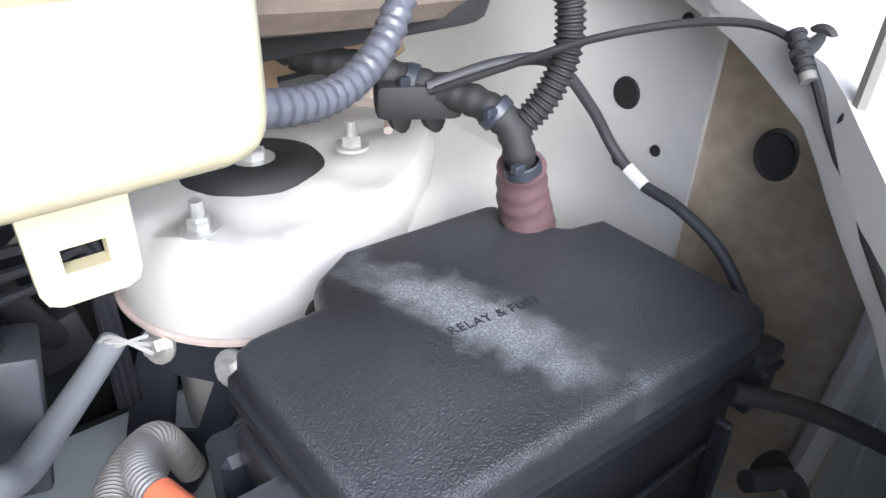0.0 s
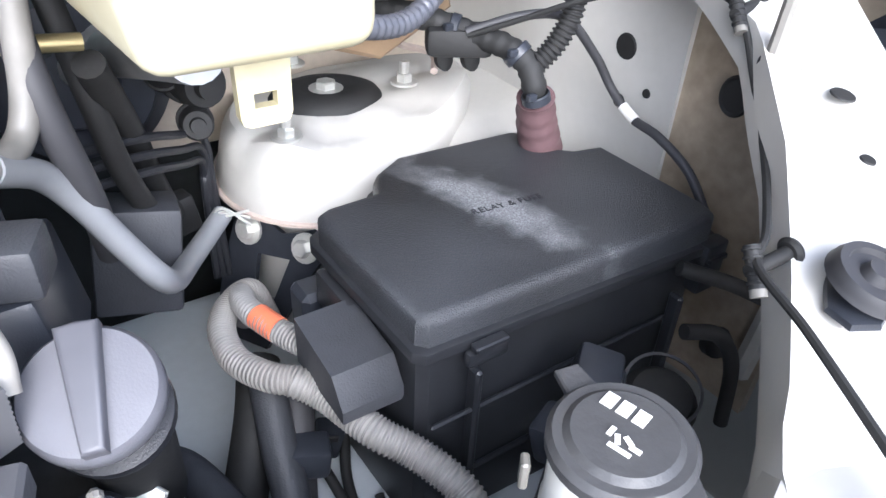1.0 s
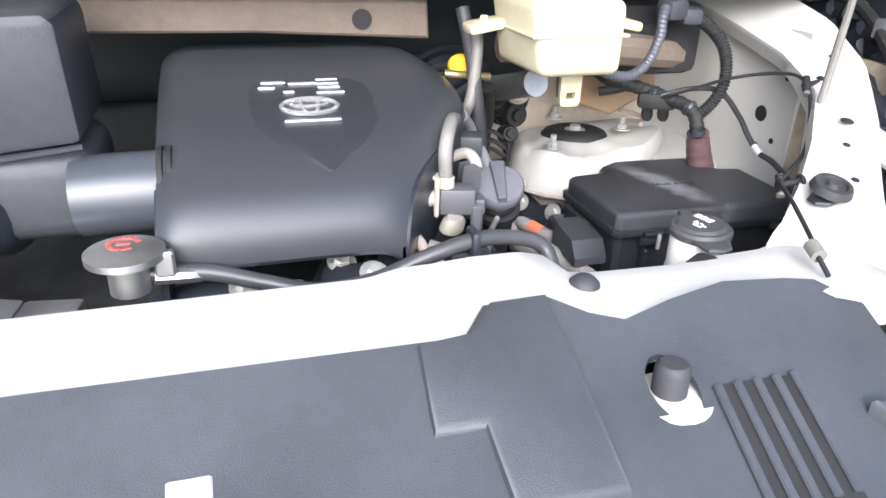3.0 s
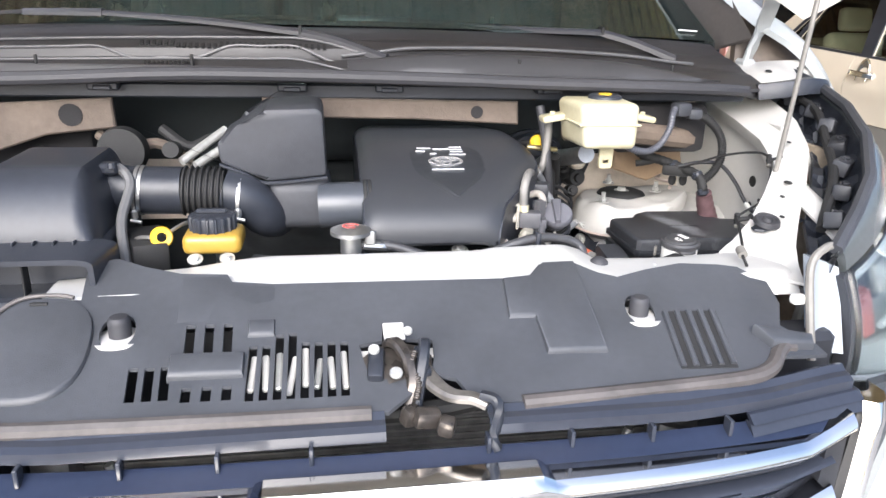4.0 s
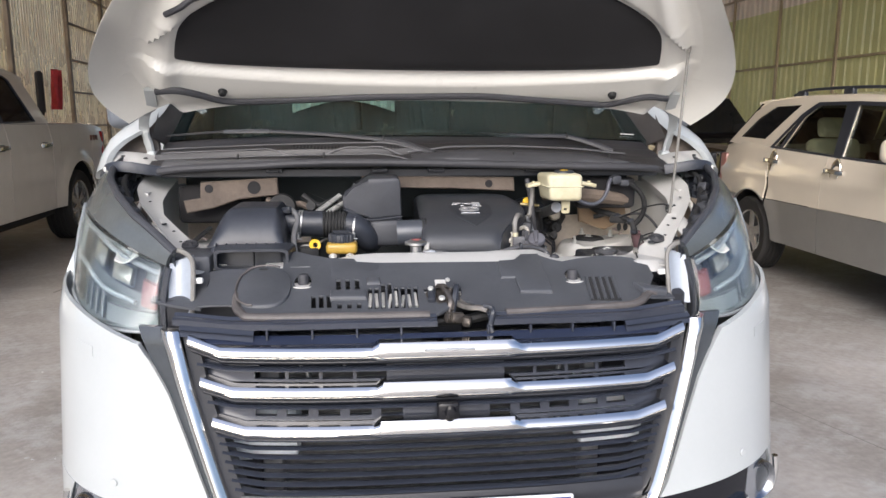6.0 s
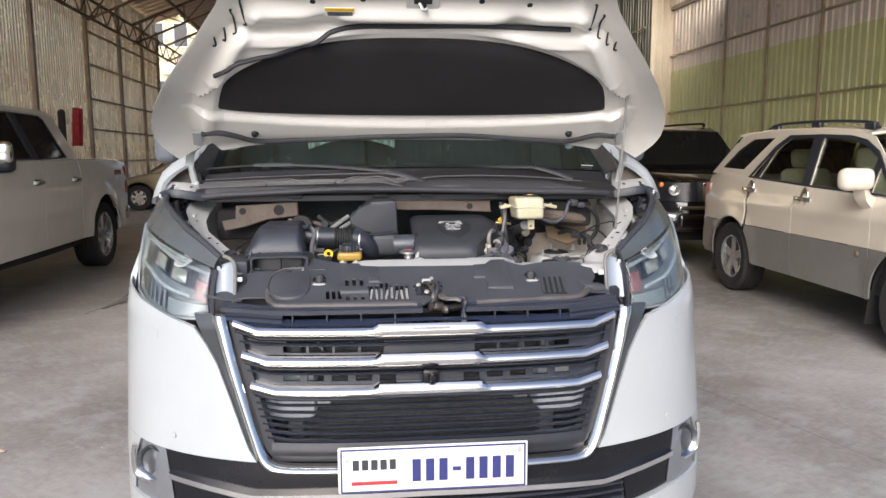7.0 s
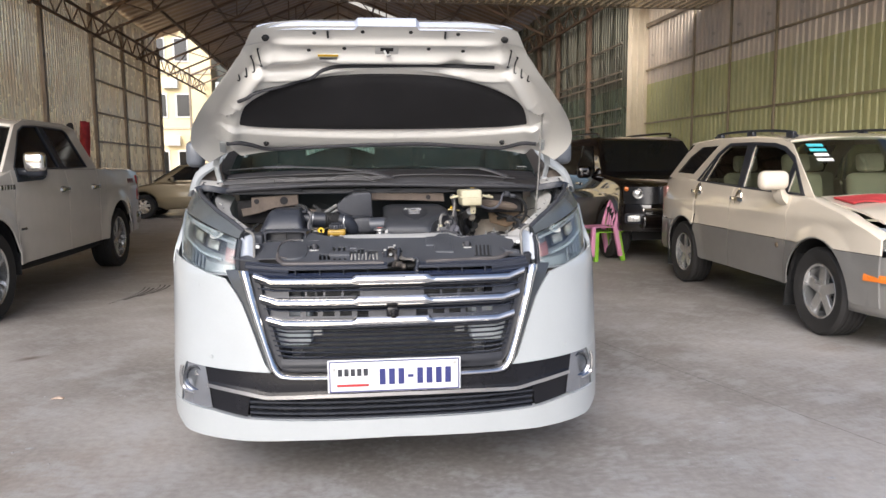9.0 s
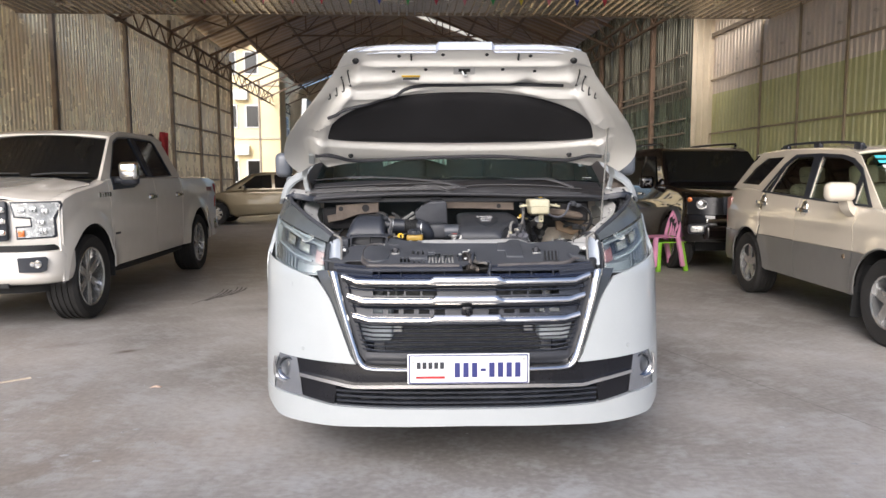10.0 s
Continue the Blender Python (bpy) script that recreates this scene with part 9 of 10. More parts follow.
part("end_cap", bm, pm("beige_knob", (0.46, 0.41, 0.32), 0.5, var=0.15), bo)
bm = BM()
tube(bm, [(0.440, 0.905, 1.128), (0.420, 0.895, 1.135), (0.405, 0.88, 1.140)], 0.010, 12, 4)
part("end_cap_neck", bm, alu, bo)
for p, d, r, h in (((0.482, 0.945, 1.075), (0.1, -1, 0.1), 0.020, 0.022), ((0.470, 0.925, 1.050), (-0.2, -1, 0.3), 0.013, 0.018), ((0.452, 0.94, 1.095), (-0.3, -0.8, 0.5), 0.014, 0.016)):
    bm = BM()
    lathe(bm, [(0, h), (r * 0.45, h), (r * 0.5, h * 0.6), (r * 0.85, h * 0.6), (r, h * 0.3), (r, -h), (r * 1.15, -h), (r * 1.15, -h * 1.6), (0, -h * 1.6)], axis(p, d), 24)
    part("pressure_fitting", bm, rubber, bo)
bm = BM()
box(bm, (0.500, 0.955, 1.105), (0.022, 0.05, 0.030), 0.006, 2, (25, 0, -35))
part("pressure_sensor", bm, rubber, bo)
bm = BM()
tube(bm, [(0.325, 0.80, 1.172), (0.345, 0.798, 1.170), (0.385, 0.80, 1.166)], 0.005, 12, 4)
part("union", bm, pm("brass", (0.50, 0.42, 0.22), 0.35, metal=0.8), bo)
for k in range(3):
    o = 0.013 * k
    bm = BM()
    tube(bm, [(0.36, 0.83, 1.09 - o), (0.415, 0.865, 1.075 - o), (0.452, 0.912, 1.050 - o), (0.474, 0.948, 1.032 - o), (0.484 - 0.003 * k, 0.960, 1.012 - o), (0.484 - 0.004 * k, 0.958, 0.97), (0.484 - 0.006 * k, 0.950, 0.88)], 0.0034, 8, 6)
    part("brake_pipe", bm, black, bo)

# engine cover
prof = [(0.520, 1.074), (0.520, 1.092), (0.528, 1.112), (0.548, 1.132), (0.585, 1.148), (0.64, 1.164), (0.70, 1.178), (0.77, 1.192), (0.84, 1.200), (0.90, 1.196)]


def ecov(u, v):
    p = poly_sample([(0, y, z) for y, z in prof], 24)[int(round(v * 24))]
    xr = float(np.interp(p.y, [0.52, 0.535, 0.55, 0.57, 0.60, 0.632, 0.66, 0.687, 0.72, 0.772, 0.85, 0.90], [0.206, 0.213, 0.219, 0.231, 0.256, 0.280, 0.298, 0.311, 0.316, 0.312, 0.295, 0.27]))
    xl = -0.006
    e = abs(2 * u - 1)
    drop = 0.014 * e ** 10
    return Vector((xl + (xr - xl) * u, p.y, p.z - drop))


bm = BM()
sheet(bm, ecov, 40, 24, (0, 0.006, -0.006))
ec = part("engine_cover", bm, pm("engine_cover_plastic", (0.037, 0.039, 0.044), 0.34, var=0.04, rvar=0.03, bump=0.15, bscale=1200, spec=0.4), van, "grey-black engine cover with chrome badge shapes")
bm = BM()
sheet(bm, lambda u, v: ecov(1.0, u) + Vector((0.003 + 0.006 * math.sin(1.57 * v), 0.020 * v, -0.10 * v - 0.003)), 24, 8, (-0.006, 0, 0))
part("cover_side", bm, satin, ec)
bm = BM()
sheet(bm, lambda u, v: ecov(0.0, u) + Vector((-0.002, 0, -0.10 * v - 0.004)), 24, 8, (0.006, 0, 0))
part("cover_side", bm, satin, ec)


def on_cover(x, y):
    ps = poly_sample([(0, q, z) for q, z in prof], 200)
    p = min(ps, key=lambda q: abs(q.y - y))
    return Vector((x, y, p.z + 0.0015))


bm = BM()
sl = Vector((0, 0.98, 0.2)).normalized()
nn = Vector((0, -0.2, 0.98)).normalized()
BF = lambda x, y: Matrix.Translation(on_cover(x, y)) @ Matrix(((1, 0, 0, 0), (0, sl.y, nn.y, 0), (0, sl.z, nn.z, 0), (0, 0, 0, 1)))
for rx, ry, t in ((0.028, 0.017, 0.0028), (0.009, 0.016, 0.0022), (0.019, 0.007, 0.0022)):
    pts = [BF(0.141, 0.664) @ Vector((rx * math.cos(a), ry * math.sin(a) + (0.006 if rx == 0.019 else 0), 0.002)) for a in [2 * math.pi * i / 24 for i in range(25)]]
    tube(bm, pts, t, 6, 1)
badgem = pm("badge_silver", (0.75, 0.75, 0.75), 0.25, metal=0.8, var=0.05)
part("oval_badge", bm, badgem, ec, "chrome oval badge shape")
for x, y, w, h in ((0.129, 0.663, 0.056, 0.005), (0.098, 0.748, 0.026, 0.005), (0.128, 0.744, 0.030, 0.005), (0.155, 0.752, 0.024, 0.004), (0.155, 0.742, 0.024, 0.004), (0.155, 0.732, 0.024, 0.004), (0.155, 0.720, 0.030, 0.004), (0.112, 0.724, 0.012, 0.005), (0.09, 0.735, 0.018, 0.004)):
    bm = BM()
    m = BF(x + 0.012, y - 0.026)
    vs = box(bm, (0, 0, 0.001), (w, h, 0.003), 0.0008, 1)
    for v in bm.verts:
        v.co = m @ v.co
    part("badge_bar", bm, badgem, ec)

SHIELD = [(0.562, 0.002), (0.60, 0.042), (0.632, 0.064), (0.68, 0.070), (0.74, 0.064)]


def shield(u, v):
    y = 0.562 + 0.178 * v
    w = np.interp(y, [p[0] for p in SHIELD], [p[1] for p in SHIELD])
    k = min(1.0, 7 * min(u, 1 - u)) * min(1.0, 6 * (1 - v))
    return on_cover(0.146 + (2 * u - 1) * float(w), y) + Vector((0, -0.0002, -0.0022 + 0.0024 * k))


bm = BM()
sheet(bm, shield, 22, 26, (0, 0, -0.002))
part("embossed_shield", bm, pm("cover_emboss", (0.027, 0.029, 0.033), 0.40, var=0.04, rvar=0.03, bump=0.15, bscale=1200, spec=0.4), ec)

# intake: pipe, resonator, hose, filter box
bm = BM()
tube(bm, [(-0.075, 0.615, 1.112), (-0.03, 0.612, 1.114), (0.02, 0.612, 1.114)], 0.037, 24, 4)
ip = part("intake_pipe", bm, pm("blue_black_pipe", (0.05, 0.055, 0.065), 0.3, var=0.15), van)
bm = BM()
for x in (-0.002, 0.006):
    lathe(bm, [(0.037, -0.003), (0.041, -0.002), (0.041, 0.002), (0.037, 0.003)], axis((x, 0.612, 1.114), (1, 0, 0)), 28)
part("hose_band", bm, rubber, ip)
bm = BM()
YB = Matrix(((1, 0, 0, 0), (0, 0, 1, 0.605), (0, 1, 0, 0), (0, 0, 0, 1)))
prism(bm, [(-0.165, 1.262), (-0.155, 1.270), (-0.075, 1.273), (-0.066, 1.265), (-0.062, 1.163), (-0.155, 1.154), (-0.19, 1.170), (-0.228, 1.185), (-0.231, 1.22), (-0.195, 1.238)], 0.15, YB)
bmesh.ops.bevel(bm, geom=list(bm.edges), offset=0.008, segments=2, affect="EDGES", profile=0.5)
rs = part("resonator_box", bm, greyblack, van, "dark plastic intake resonator box")
bm = BM()
box(bm, (-0.108, 0.672, 1.115), (0.105, 0.14, 0.085), 0.022, 3)
part("lower_shell", bm, greyblack, rs)
bm = BM()
tube(bm, [(-0.228, 0.602, 1.184), (-0.19, 0.602, 1.169), (-0.156, 0.602, 1.1535), (-0.062, 0.602, 1.162)], 0.0028, 6, 3)
part("seam", bm, satin, rs)
bm = BM()
tube(bm, [(-0.225, 0.60, 1.142), (-0.19, 0.60, 1.130), (-0.165, 0.615, 1.10), (-0.15, 0.65, 1.085)], 0.036, 20, 6)
part("elbow", bm, satin, rs)
bm = BM()
tube(bm, [(-0.395, 0.605, 1.150), (-0.36, 0.60, 1.146), (-0.285, 0.60, 1.144)], 0.037, 24, 5)
ih = part("intake_hose", bm, satin, van, "black ribbed intake hose with clamps")
bm = BM()
tube(bm, [(-0.285, 0.60, 1.144), (-0.255, 0.60, 1.142), (-0.222, 0.60, 1.140)], 0.037, 24, 4, ribs=0.005, pitch=0.0085)
part("bellows", bm, rubber, ih)
for x in (-0.352, -0.345, -0.20):
    bm = BM()
    lathe(bm, [(0.0375, -0.0025), (0.039, -0.0025), (0.039, 0.0025), (0.0375, 0.0025)], axis((x, 0.60, 1.145 if x < -0.3 else 1.132), (1, 0, -0.1)), 30)
    if x != -0.345:
        box(bm, (x, 0.565, 1.116), (0.010, 0.012, 0.016), 0.003, 1)
        rod(bm, (x - 0.006, 0.562, 1.108), (x + 0.010, 0.560, 1.105), 0.003)
    part("hose_clamp", bm, alu, ih)
bm = BM()
box(bm, (-0.470, 0.56, 1.055), (0.20, 0.26, 0.12), 0.02, 3)
fb = part("air_filter_box", bm, satin, van, "black plastic air filter box")
bm = BM()


def dome(u, v):
    x = -0.572 + 0.196 * u
    y = 0.438 + 0.25 * v
    sx = min(1.0, 3.2 * u) if u < 0.5 else min(1.0, 7 * (1 - u))
    sy = min(1.0, 3.0 * v) if v < 0.5 else min(1.0, 8 * (1 - v))
    k = math.sin(math.pi / 2 * max(0, min(1, sx))) ** 0.75 * math.sin(math.pi / 2 * max(0, min(1, sy))) ** 0.7
    return Vector((x, y, 1.112 + 0.090 * k))


sheet(bm, dome, 30, 30, (0, 0, -0.005))
part("filter_lid", bm, satin, fb)
for i in range(7):
    bm = BM()
    box(bm, (-0.548 + 0.025 * i, 0.432, 1.110), (0.003, 0.012, 0.020), 0.001, 1)
    part("rib", bm, satin, fb)
bm = BM()


def snork(u, v, g):
    w, h = 0.092 + 0.012 * v, 0.028 + 0.004 * v
    a = 2 * math.pi * u
    c, s = math.cos(a), math.sin(a)
    ex = 0.28
    return Vector((-0.452 + (w - g) * math.copysign(abs(c) ** ex, c), 0.375 + 0.075 * v, 1.085 + (h - g) * math.copysign(abs(s) ** ex, s)))


sheet(bm, lambda u, v: snork(u, v, 0.0), 48, 5)
sheet(bm, lambda u, v: snork(u, v, 0.007), 48, 5)
g0 = [snork(i / 48, 0, 0.0) for i in range(48)]
g1 = [snork(i / 48, 0, 0.007) for i in range(48)]
va, vb = [bm.verts.new(p) for p in g0], [bm.verts.new(p) for p in g1]
for i in range(48):
    bm.faces.new((va[i], va[(i + 1) % 48], vb[(i + 1) % 48], vb[i]))
bmesh.ops.remove_doubles(bm, verts=bm.verts, dist=0.0004)
part("inlet_duct", bm, satin, fb, "flat rectangular air inlet")
bm = BM()
box(bm, (-0.448, 0.39, 1.085), (0.003, 0.02, 0.05), 0.001, 1)
box(bm, (-0.452, 0.436, 1.085), (0.18, 0.004, 0.05), 0.0)
part("inlet_divider", bm, rubber, fb)
bm = BM()
tube(bm, [(-0.372, 0.60, 1.165), (-0.370, 0.58, 1.185), (-0.352, 0.56, 1.165), (-0.36, 0.52, 1.12), (-0.352, 0.49, 1.07), (-0.345, 0.48, 1.03)], 0.0075, 8, 6)
part("breather_hose", bm, hosegrey, fb)
bm = BM()
box(bm, (-0.385, 0.58, 1.185), (0.03, 0.03, 0.016), 0.004, 1)
lathe(bm, [(0, 0.008), (0.006, 0.008), (0.007, 0)], Matrix.Translation((-0.375, 0.56, 1.19)), 10)
part("sensor", bm, satin, fb)
bm = BM()
box(bm, (-0.61, 0.43, 1.05), (0.12, 0.12, 0.10), 0.015, 2)
part("side_cover", bm, covm, van)
bm = BM()
box(bm, (-0.655, 0.66, 1.09), (0.016, 0.16, 0.010), 0.004, 1, (22, 0, -28))
part("brace", bm, rubber, van)
bm = BM()
lathe(bm, [(0.030, 0.0), (0.040, 0.0), (0.044, 0.02), (0.040, 0.04), (0.015, 0.04), (0.0, 0.04)], axis((-0.42, 0.82, 1.165), (0, -1, 0.1)), 32)
lathe(bm, [(0, 0.05), (0.014, 0.05), (0.016, 0.02)], axis((-0.33, 0.80, 1.168), (0, -1, 0.2)), 18)
part("pulley", bm, rubber, van)
for a, b in (((-0.315, 0.76, 1.155), (-0.245, 0.83, 1.20)), ((-0.29, 0.75, 1.15), (-0.21, 0.82, 1.192))):
    bm = BM()
    rod(bm, a, b, 0.008, 10)
    part("heater_pipe", bm, steel, van)
for k, (x, y, z) in enumerate(((-0.47, 0.84, 1.19), (-0.58, 0.85, 1.16), (-0.36, 0.84, 1.20))):
    bm = BM()
    tube(bm, [(x, y, z), (x + 0.05, y - 0.02, z - 0.03), (x + 0.10, y - 0.01, z - 0.015), (x + 0.16, y, z - 0.05)], 0.010, 8, 5)
    part("loom", bm, rubber if k else tan, van)

# coolant tank, radiator cap, dipsticks
bm = BM()
box(bm, (-0.231, 0.520, 1.090), (0.084, 0.070, 0.030), 0.010, 3)
yt = part("fluid_tank", bm, pm("amber_tank", (0.36, 0.23, 0.035), 0.35, var=0.12), van, "amber yellow fluid tank with black cap")
bm = BM()
lathe(bm, [(0, 0.024), (0.026, 0.024), (0.031, 0.021), (0.032, 0.019), (0.032, 0.0)], None, 108)
for v in bm.verts:
    if v.co.xy.length > 0.0305:
        v.co.xy *= 1.0 + 0.085 * (1 if math.sin(18 * math.atan2(v.co.y, v.co.x)) > 0.2 else 0)
    v.co += Vector((-0.233, 0.525, 1.105))
part("cap", bm, satin, yt)
bm = BM()
box(bm, (-0.233, 0.525, 1.131), (0.046, 0.012, 0.008), 0.003, 1)
part("grip", bm, satin, yt)
for x in (-0.254, -0.209):
    bm = BM()
    bolt(bm, (x, 0.478, 1.072), (0, -0.5, 1), 0.0065, 0.006)
    part("bolt", bm, steel, yt)
bm = BM()
lathe(bm, [(0.007, -0.003), (0.014, -0.004), (0.016, 0), (0.014, 0.004), (0.007, 0.003), (0.007, -0.003)], axis((-0.302, 0.50, 1.100), (0.3, -1, 0.3)), 24)
dp = part("dipstick", bm, yellow, van, "yellow ring of a dipstick")
bm = BM()
tube(bm, [(-0.30, 0.51, 1.10), (-0.27, 0.54, 1.11), (-0.25, 0.60, 1.08), (-0.24, 0.62, 1.0)], 0.003, 6)
tube(bm, [(-0.31, 0.505, 1.098), (-0.335, 0.51, 1.097), (-0.35, 0.52, 1.085)], 0.003, 6)
part("stick", bm, alu, dp)
bm = BM()
lathe(bm, [(0, 0.012), (0.016, 0.012), (0.022, 0.009), (0.031, 0.006), (0.031, 0.0), (0.020, -0.002), (0.016, -0.005), (0.016, -0.03)], Matrix.Translation((-0.029, 0.505, 1.098)), 32)
rc = part("radiator_cap", bm, alu, van, "silver radiator cap with red print")
bm = BM()
for k in range(7):
    a = 0.5 + 0.75 * k
    box(bm, (-0.029 + 0.011 * math.cos(a), 0.505 + 0.011 * math.sin(a), 1.1102), (0.0035, 0.007, 0.0008), 0, 1, (0, 0, math.degrees(a)))
box(bm, (-0.029, 0.505, 1.1102), (0.010, 0.004, 0.0008), 0)
part("cap_print", bm, pm("faded_red", (0.45, 0.09, 0.08), 0.5), rc)
bm = BM()
box(bm, (0.0, 0.50, 1.092), (0.016, 0.01, 0.022), 0.002, 1)
tube(bm, [(-0.01, 0.505, 1.078), (0.02, 0.51, 1.074), (0.03, 0.52, 1.07)], 0.007, 8)
part("filler_neck", bm, alu, rc)
bm = BM()
tube(bm, [(-0.02, 0.512, 1.078), (0.03, 0.512, 1.074), (0.075, 0.506, 1.062), (0.12, 0.496, 1.053), (0.17, 0.490, 1.060), (0.22, 0.490, 1.078), (0.265, 0.495, 1.087), (0.30, 0.501, 1.083), (0.325, 0.503, 1.076), (0.338, 0.499, 1.066), (0.340, 0.485, 1.050), (0.338, 0.475, 1.02), (0.338, 0.47, 0.97)], 0.0074, 16, 8)
ch = part("coolant_hose", bm, pm("glossy_rubber", (0.05, 0.05, 0.053), 0.35, var=0.15), van, "dark grey rubber coolant hose")
bm = BM()
box(bm, (0.262, 0.494, 1.086), (0.008, 0.024, 0.024), 0.003, 2)
box(bm, (0.262, 0.508, 1.064), (0.042, 0.024, 0.020), 0.006, 2)
part("hose_clip", bm, satin, ch)
bm = BM()
lathe(bm, [(0, 0.016), (0.010, 0.015), (0.014, 0.010), (0.014, 0.0)], axis((0.352, 0.83, 1.175), (0, -1, 0.3)), 18)
od = part("oil_dipstick", bm, yellow, van, "yellow round dipstick knob")
bm = BM()
tube(bm, [(0.352, 0.84, 1.172), (0.33, 0.88, 1.16), (0.30, 0.92, 1.12)], 0.006, 8)
part("tube", bm, rubber, od)

# filler cap, solenoid, hoses beside the engine
C = Vector((0.335, 0.621, 1.085))
D = Vector((-0.15, -0.48, 0.86)).normalized()
bm = BM()
lathe(bm, [(0, 0.009), (0.018, 0.009), (0.0255, 0.008), (0.0275, 0.005), (0.0278, -0.003), (0.0265, -0.006), (0.020, -0.008), (0.018, -0.012), (0.018, -0.03), (0, -0.03)], axis(C, D), 48)
oc = part("oil_filler_cap", bm, pm("grey_cap", (0.115, 0.115, 0.13), 0.5, var=0.1, bump=0.1, bscale=900), van, "grey round filler cap with a grip bar")
bm = BM()
m = axis(C, D) @ Matrix.Rotation(radians(96), 4, "Z")
prism(bm, [(-0.026, -0.0045), (0.026, -0.0085), (0.027, 0.0), (0.026, 0.0085), (-0.026, 0.0045)], 0.009, Matrix.Translation((0, 0, 0.007)), 0.0025, 3)
for v in bm.verts:
    v.co = m @ v.co
part("grip", bm, pm("grey_grip", (0.085, 0.085, 0.097), 0.5, var=0.1), oc)
bm = BM()
tube(bm, [C - D * 0.02, C - D * 0.05, C - D * 0.07 + Vector((0, 0.01, -0.03)), Vector((0.35, 0.70, 0.93))], 0.0215, 16, 4)
part("neck", bm, rubber, oc)
bm = BM()
lathe(bm, [(0.021, -0.006), (0.0265, -0.005), (0.027, 0.0), (0.0265, 0.004), (0.021, 0.005)], axis(C - D * 0.032, D), 30)
part("neck_collar", bm, black, oc)
SD = (0, 0, -14)
cream_stub = pm("cream_stub", (0.33, 0.31, 0.275), 0.5, var=0.15, vscale=40)
solm = pm("grey_solenoid", (0.085, 0.085, 0.093), 0.5, bump=0.1)
bm = BM()
box(bm, (0.279, 0.596, 1.087), (0.036, 0.026, 0.027), 0.002, 2, SD)
sv = part("solenoid_valve", bm, solm, van, "grey vacuum solenoid with pale hoses")
bm = BM()
box(bm, (0.301, 0.588, 1.082), (0.011, 0.022, 0.016), 0.002, 1, SD)
part("plug_socket", bm, solm, sv)
bm = BM()
box(bm, (0.297, 0.583, 1.070), (0.012, 0.012, 0.028), 0.002, 1, SD)
part("wire_boot", bm, solm, sv)
bm = BM()
box(bm, (0.258, 0.600, 1.093), (0.005, 0.030, 0.044), 0.002, 1, SD)
box(bm, (0.252, 0.603, 1.112), (0.016, 0.020, 0.004), 0.001, 1, SD)
part("bracket", bm, pm("cream_bracket", (0.38, 0.36, 0.31), 0.5), sv)
bm = BM()
tube(bm, [(0.268, 0.597, 1.098), (0.266, 0.597, 1.118), (0.266, 0.599, 1.138), (0.272, 0.611, 1.152), (0.285, 0.640, 1.157), (0.303, 0.682, 1.147), (0.322, 0.725, 1.138), (0.340, 0.755, 1.135), (0.350, 0.765, 1.155), (0.356, 0.77, 1.20), (0.358, 0.78, 1.23)], 0.0072, 14, 8)
part("elbow_hose", bm, pm("pale_hose", (0.175, 0.168, 0.155), 0.5, var=0.2, vscale=30), sv, "pale grey elbow hose")
bm = BM()
lathe(bm, [(0.0072, -0.006), (0.0088, -0.005), (0.0088, 0.005), (0.0072, 0.006)], axis((0.267, 0.597, 1.106), (0, 0, 1)), 20)
part("hose_clip", bm, cream, sv)
bm = BM()
tube(bm, [(0.325, 0.73, 1.137), (0.345, 0.76, 1.115), (0.360, 0.77, 1.09), (0.378, 0.766, 1.055), (0.392, 0.764, 1.030), (0.405, 0.79, 1.006), (0.425, 0.83, 0.990), (0.45, 0.865, 0.985), (0.468, 0.885, 0.987)], 0.0082, 14, 8)
part("long_hose", bm, pm("mid_grey_hose", (0.20, 0.205, 0.215), 0.5), sv)
for pts, r in (([(0.215, 0.660, 1.082), (0.245, 0.660, 1.090), (0.275, 0.657, 1.101), (0.292, 0.651, 1.114), (0.304, 0.640, 1.120), (0.309, 0.627, 1.114), (0.308, 0.618, 1.102)], 0.0062), ([(0.205, 0.606, 1.083), (0.232, 0.600, 1.087), (0.258, 0.596, 1.090)], 0.0085)):
    bm = BM()
    tube(bm, pts, r, 12, 6)
    part("stub_hose", bm, cream_stub, sv)
bm = BM()
lathe(bm, [(0, 0.016)] + [(0.0095 + 0.0006 * (k % 2), 0.015 - 0.0014 * k) for k in range(22)] + [(0, -0.016)], axis((0.300, 0.612, 1.100), (0.05, -0.1, 1)) @ Matrix.Rotation(0.78, 4, "Z"), 4)
part("fluted_plug", bm, pm("plug_grey", (0.09, 0.09, 0.095), 0.5), sv)
bm = BM()
lathe(bm, [(0, 0.014), (0.010, 0.013), (0.015, 0.006), (0.016, -0.006), (0.011, -0.012), (0, -0.012)], axis((0.272, 0.585, 1.063), (0.2, -0.3, 1)) @ Matrix.Diagonal((1.0, 0.7, 0.8, 1)), 24)
part("valve_cup", bm, pm("dull_cream", (0.26, 0.245, 0.20), 0.5), sv)
bm = BM()
box(bm, (0.322, 0.597, 1.052), (0.006, 0.006, 0.026), 0.002, 1, (20, 15, 0))
part("clip_pin", bm, lighthose, sv)
bm = BM()
box(bm, (0.310, 0.69, 1.115), (0.055, 0.03, 0.026), 0.004, 2, (0, 0, -20))
part("sensor_block", bm, greyblack, sv)
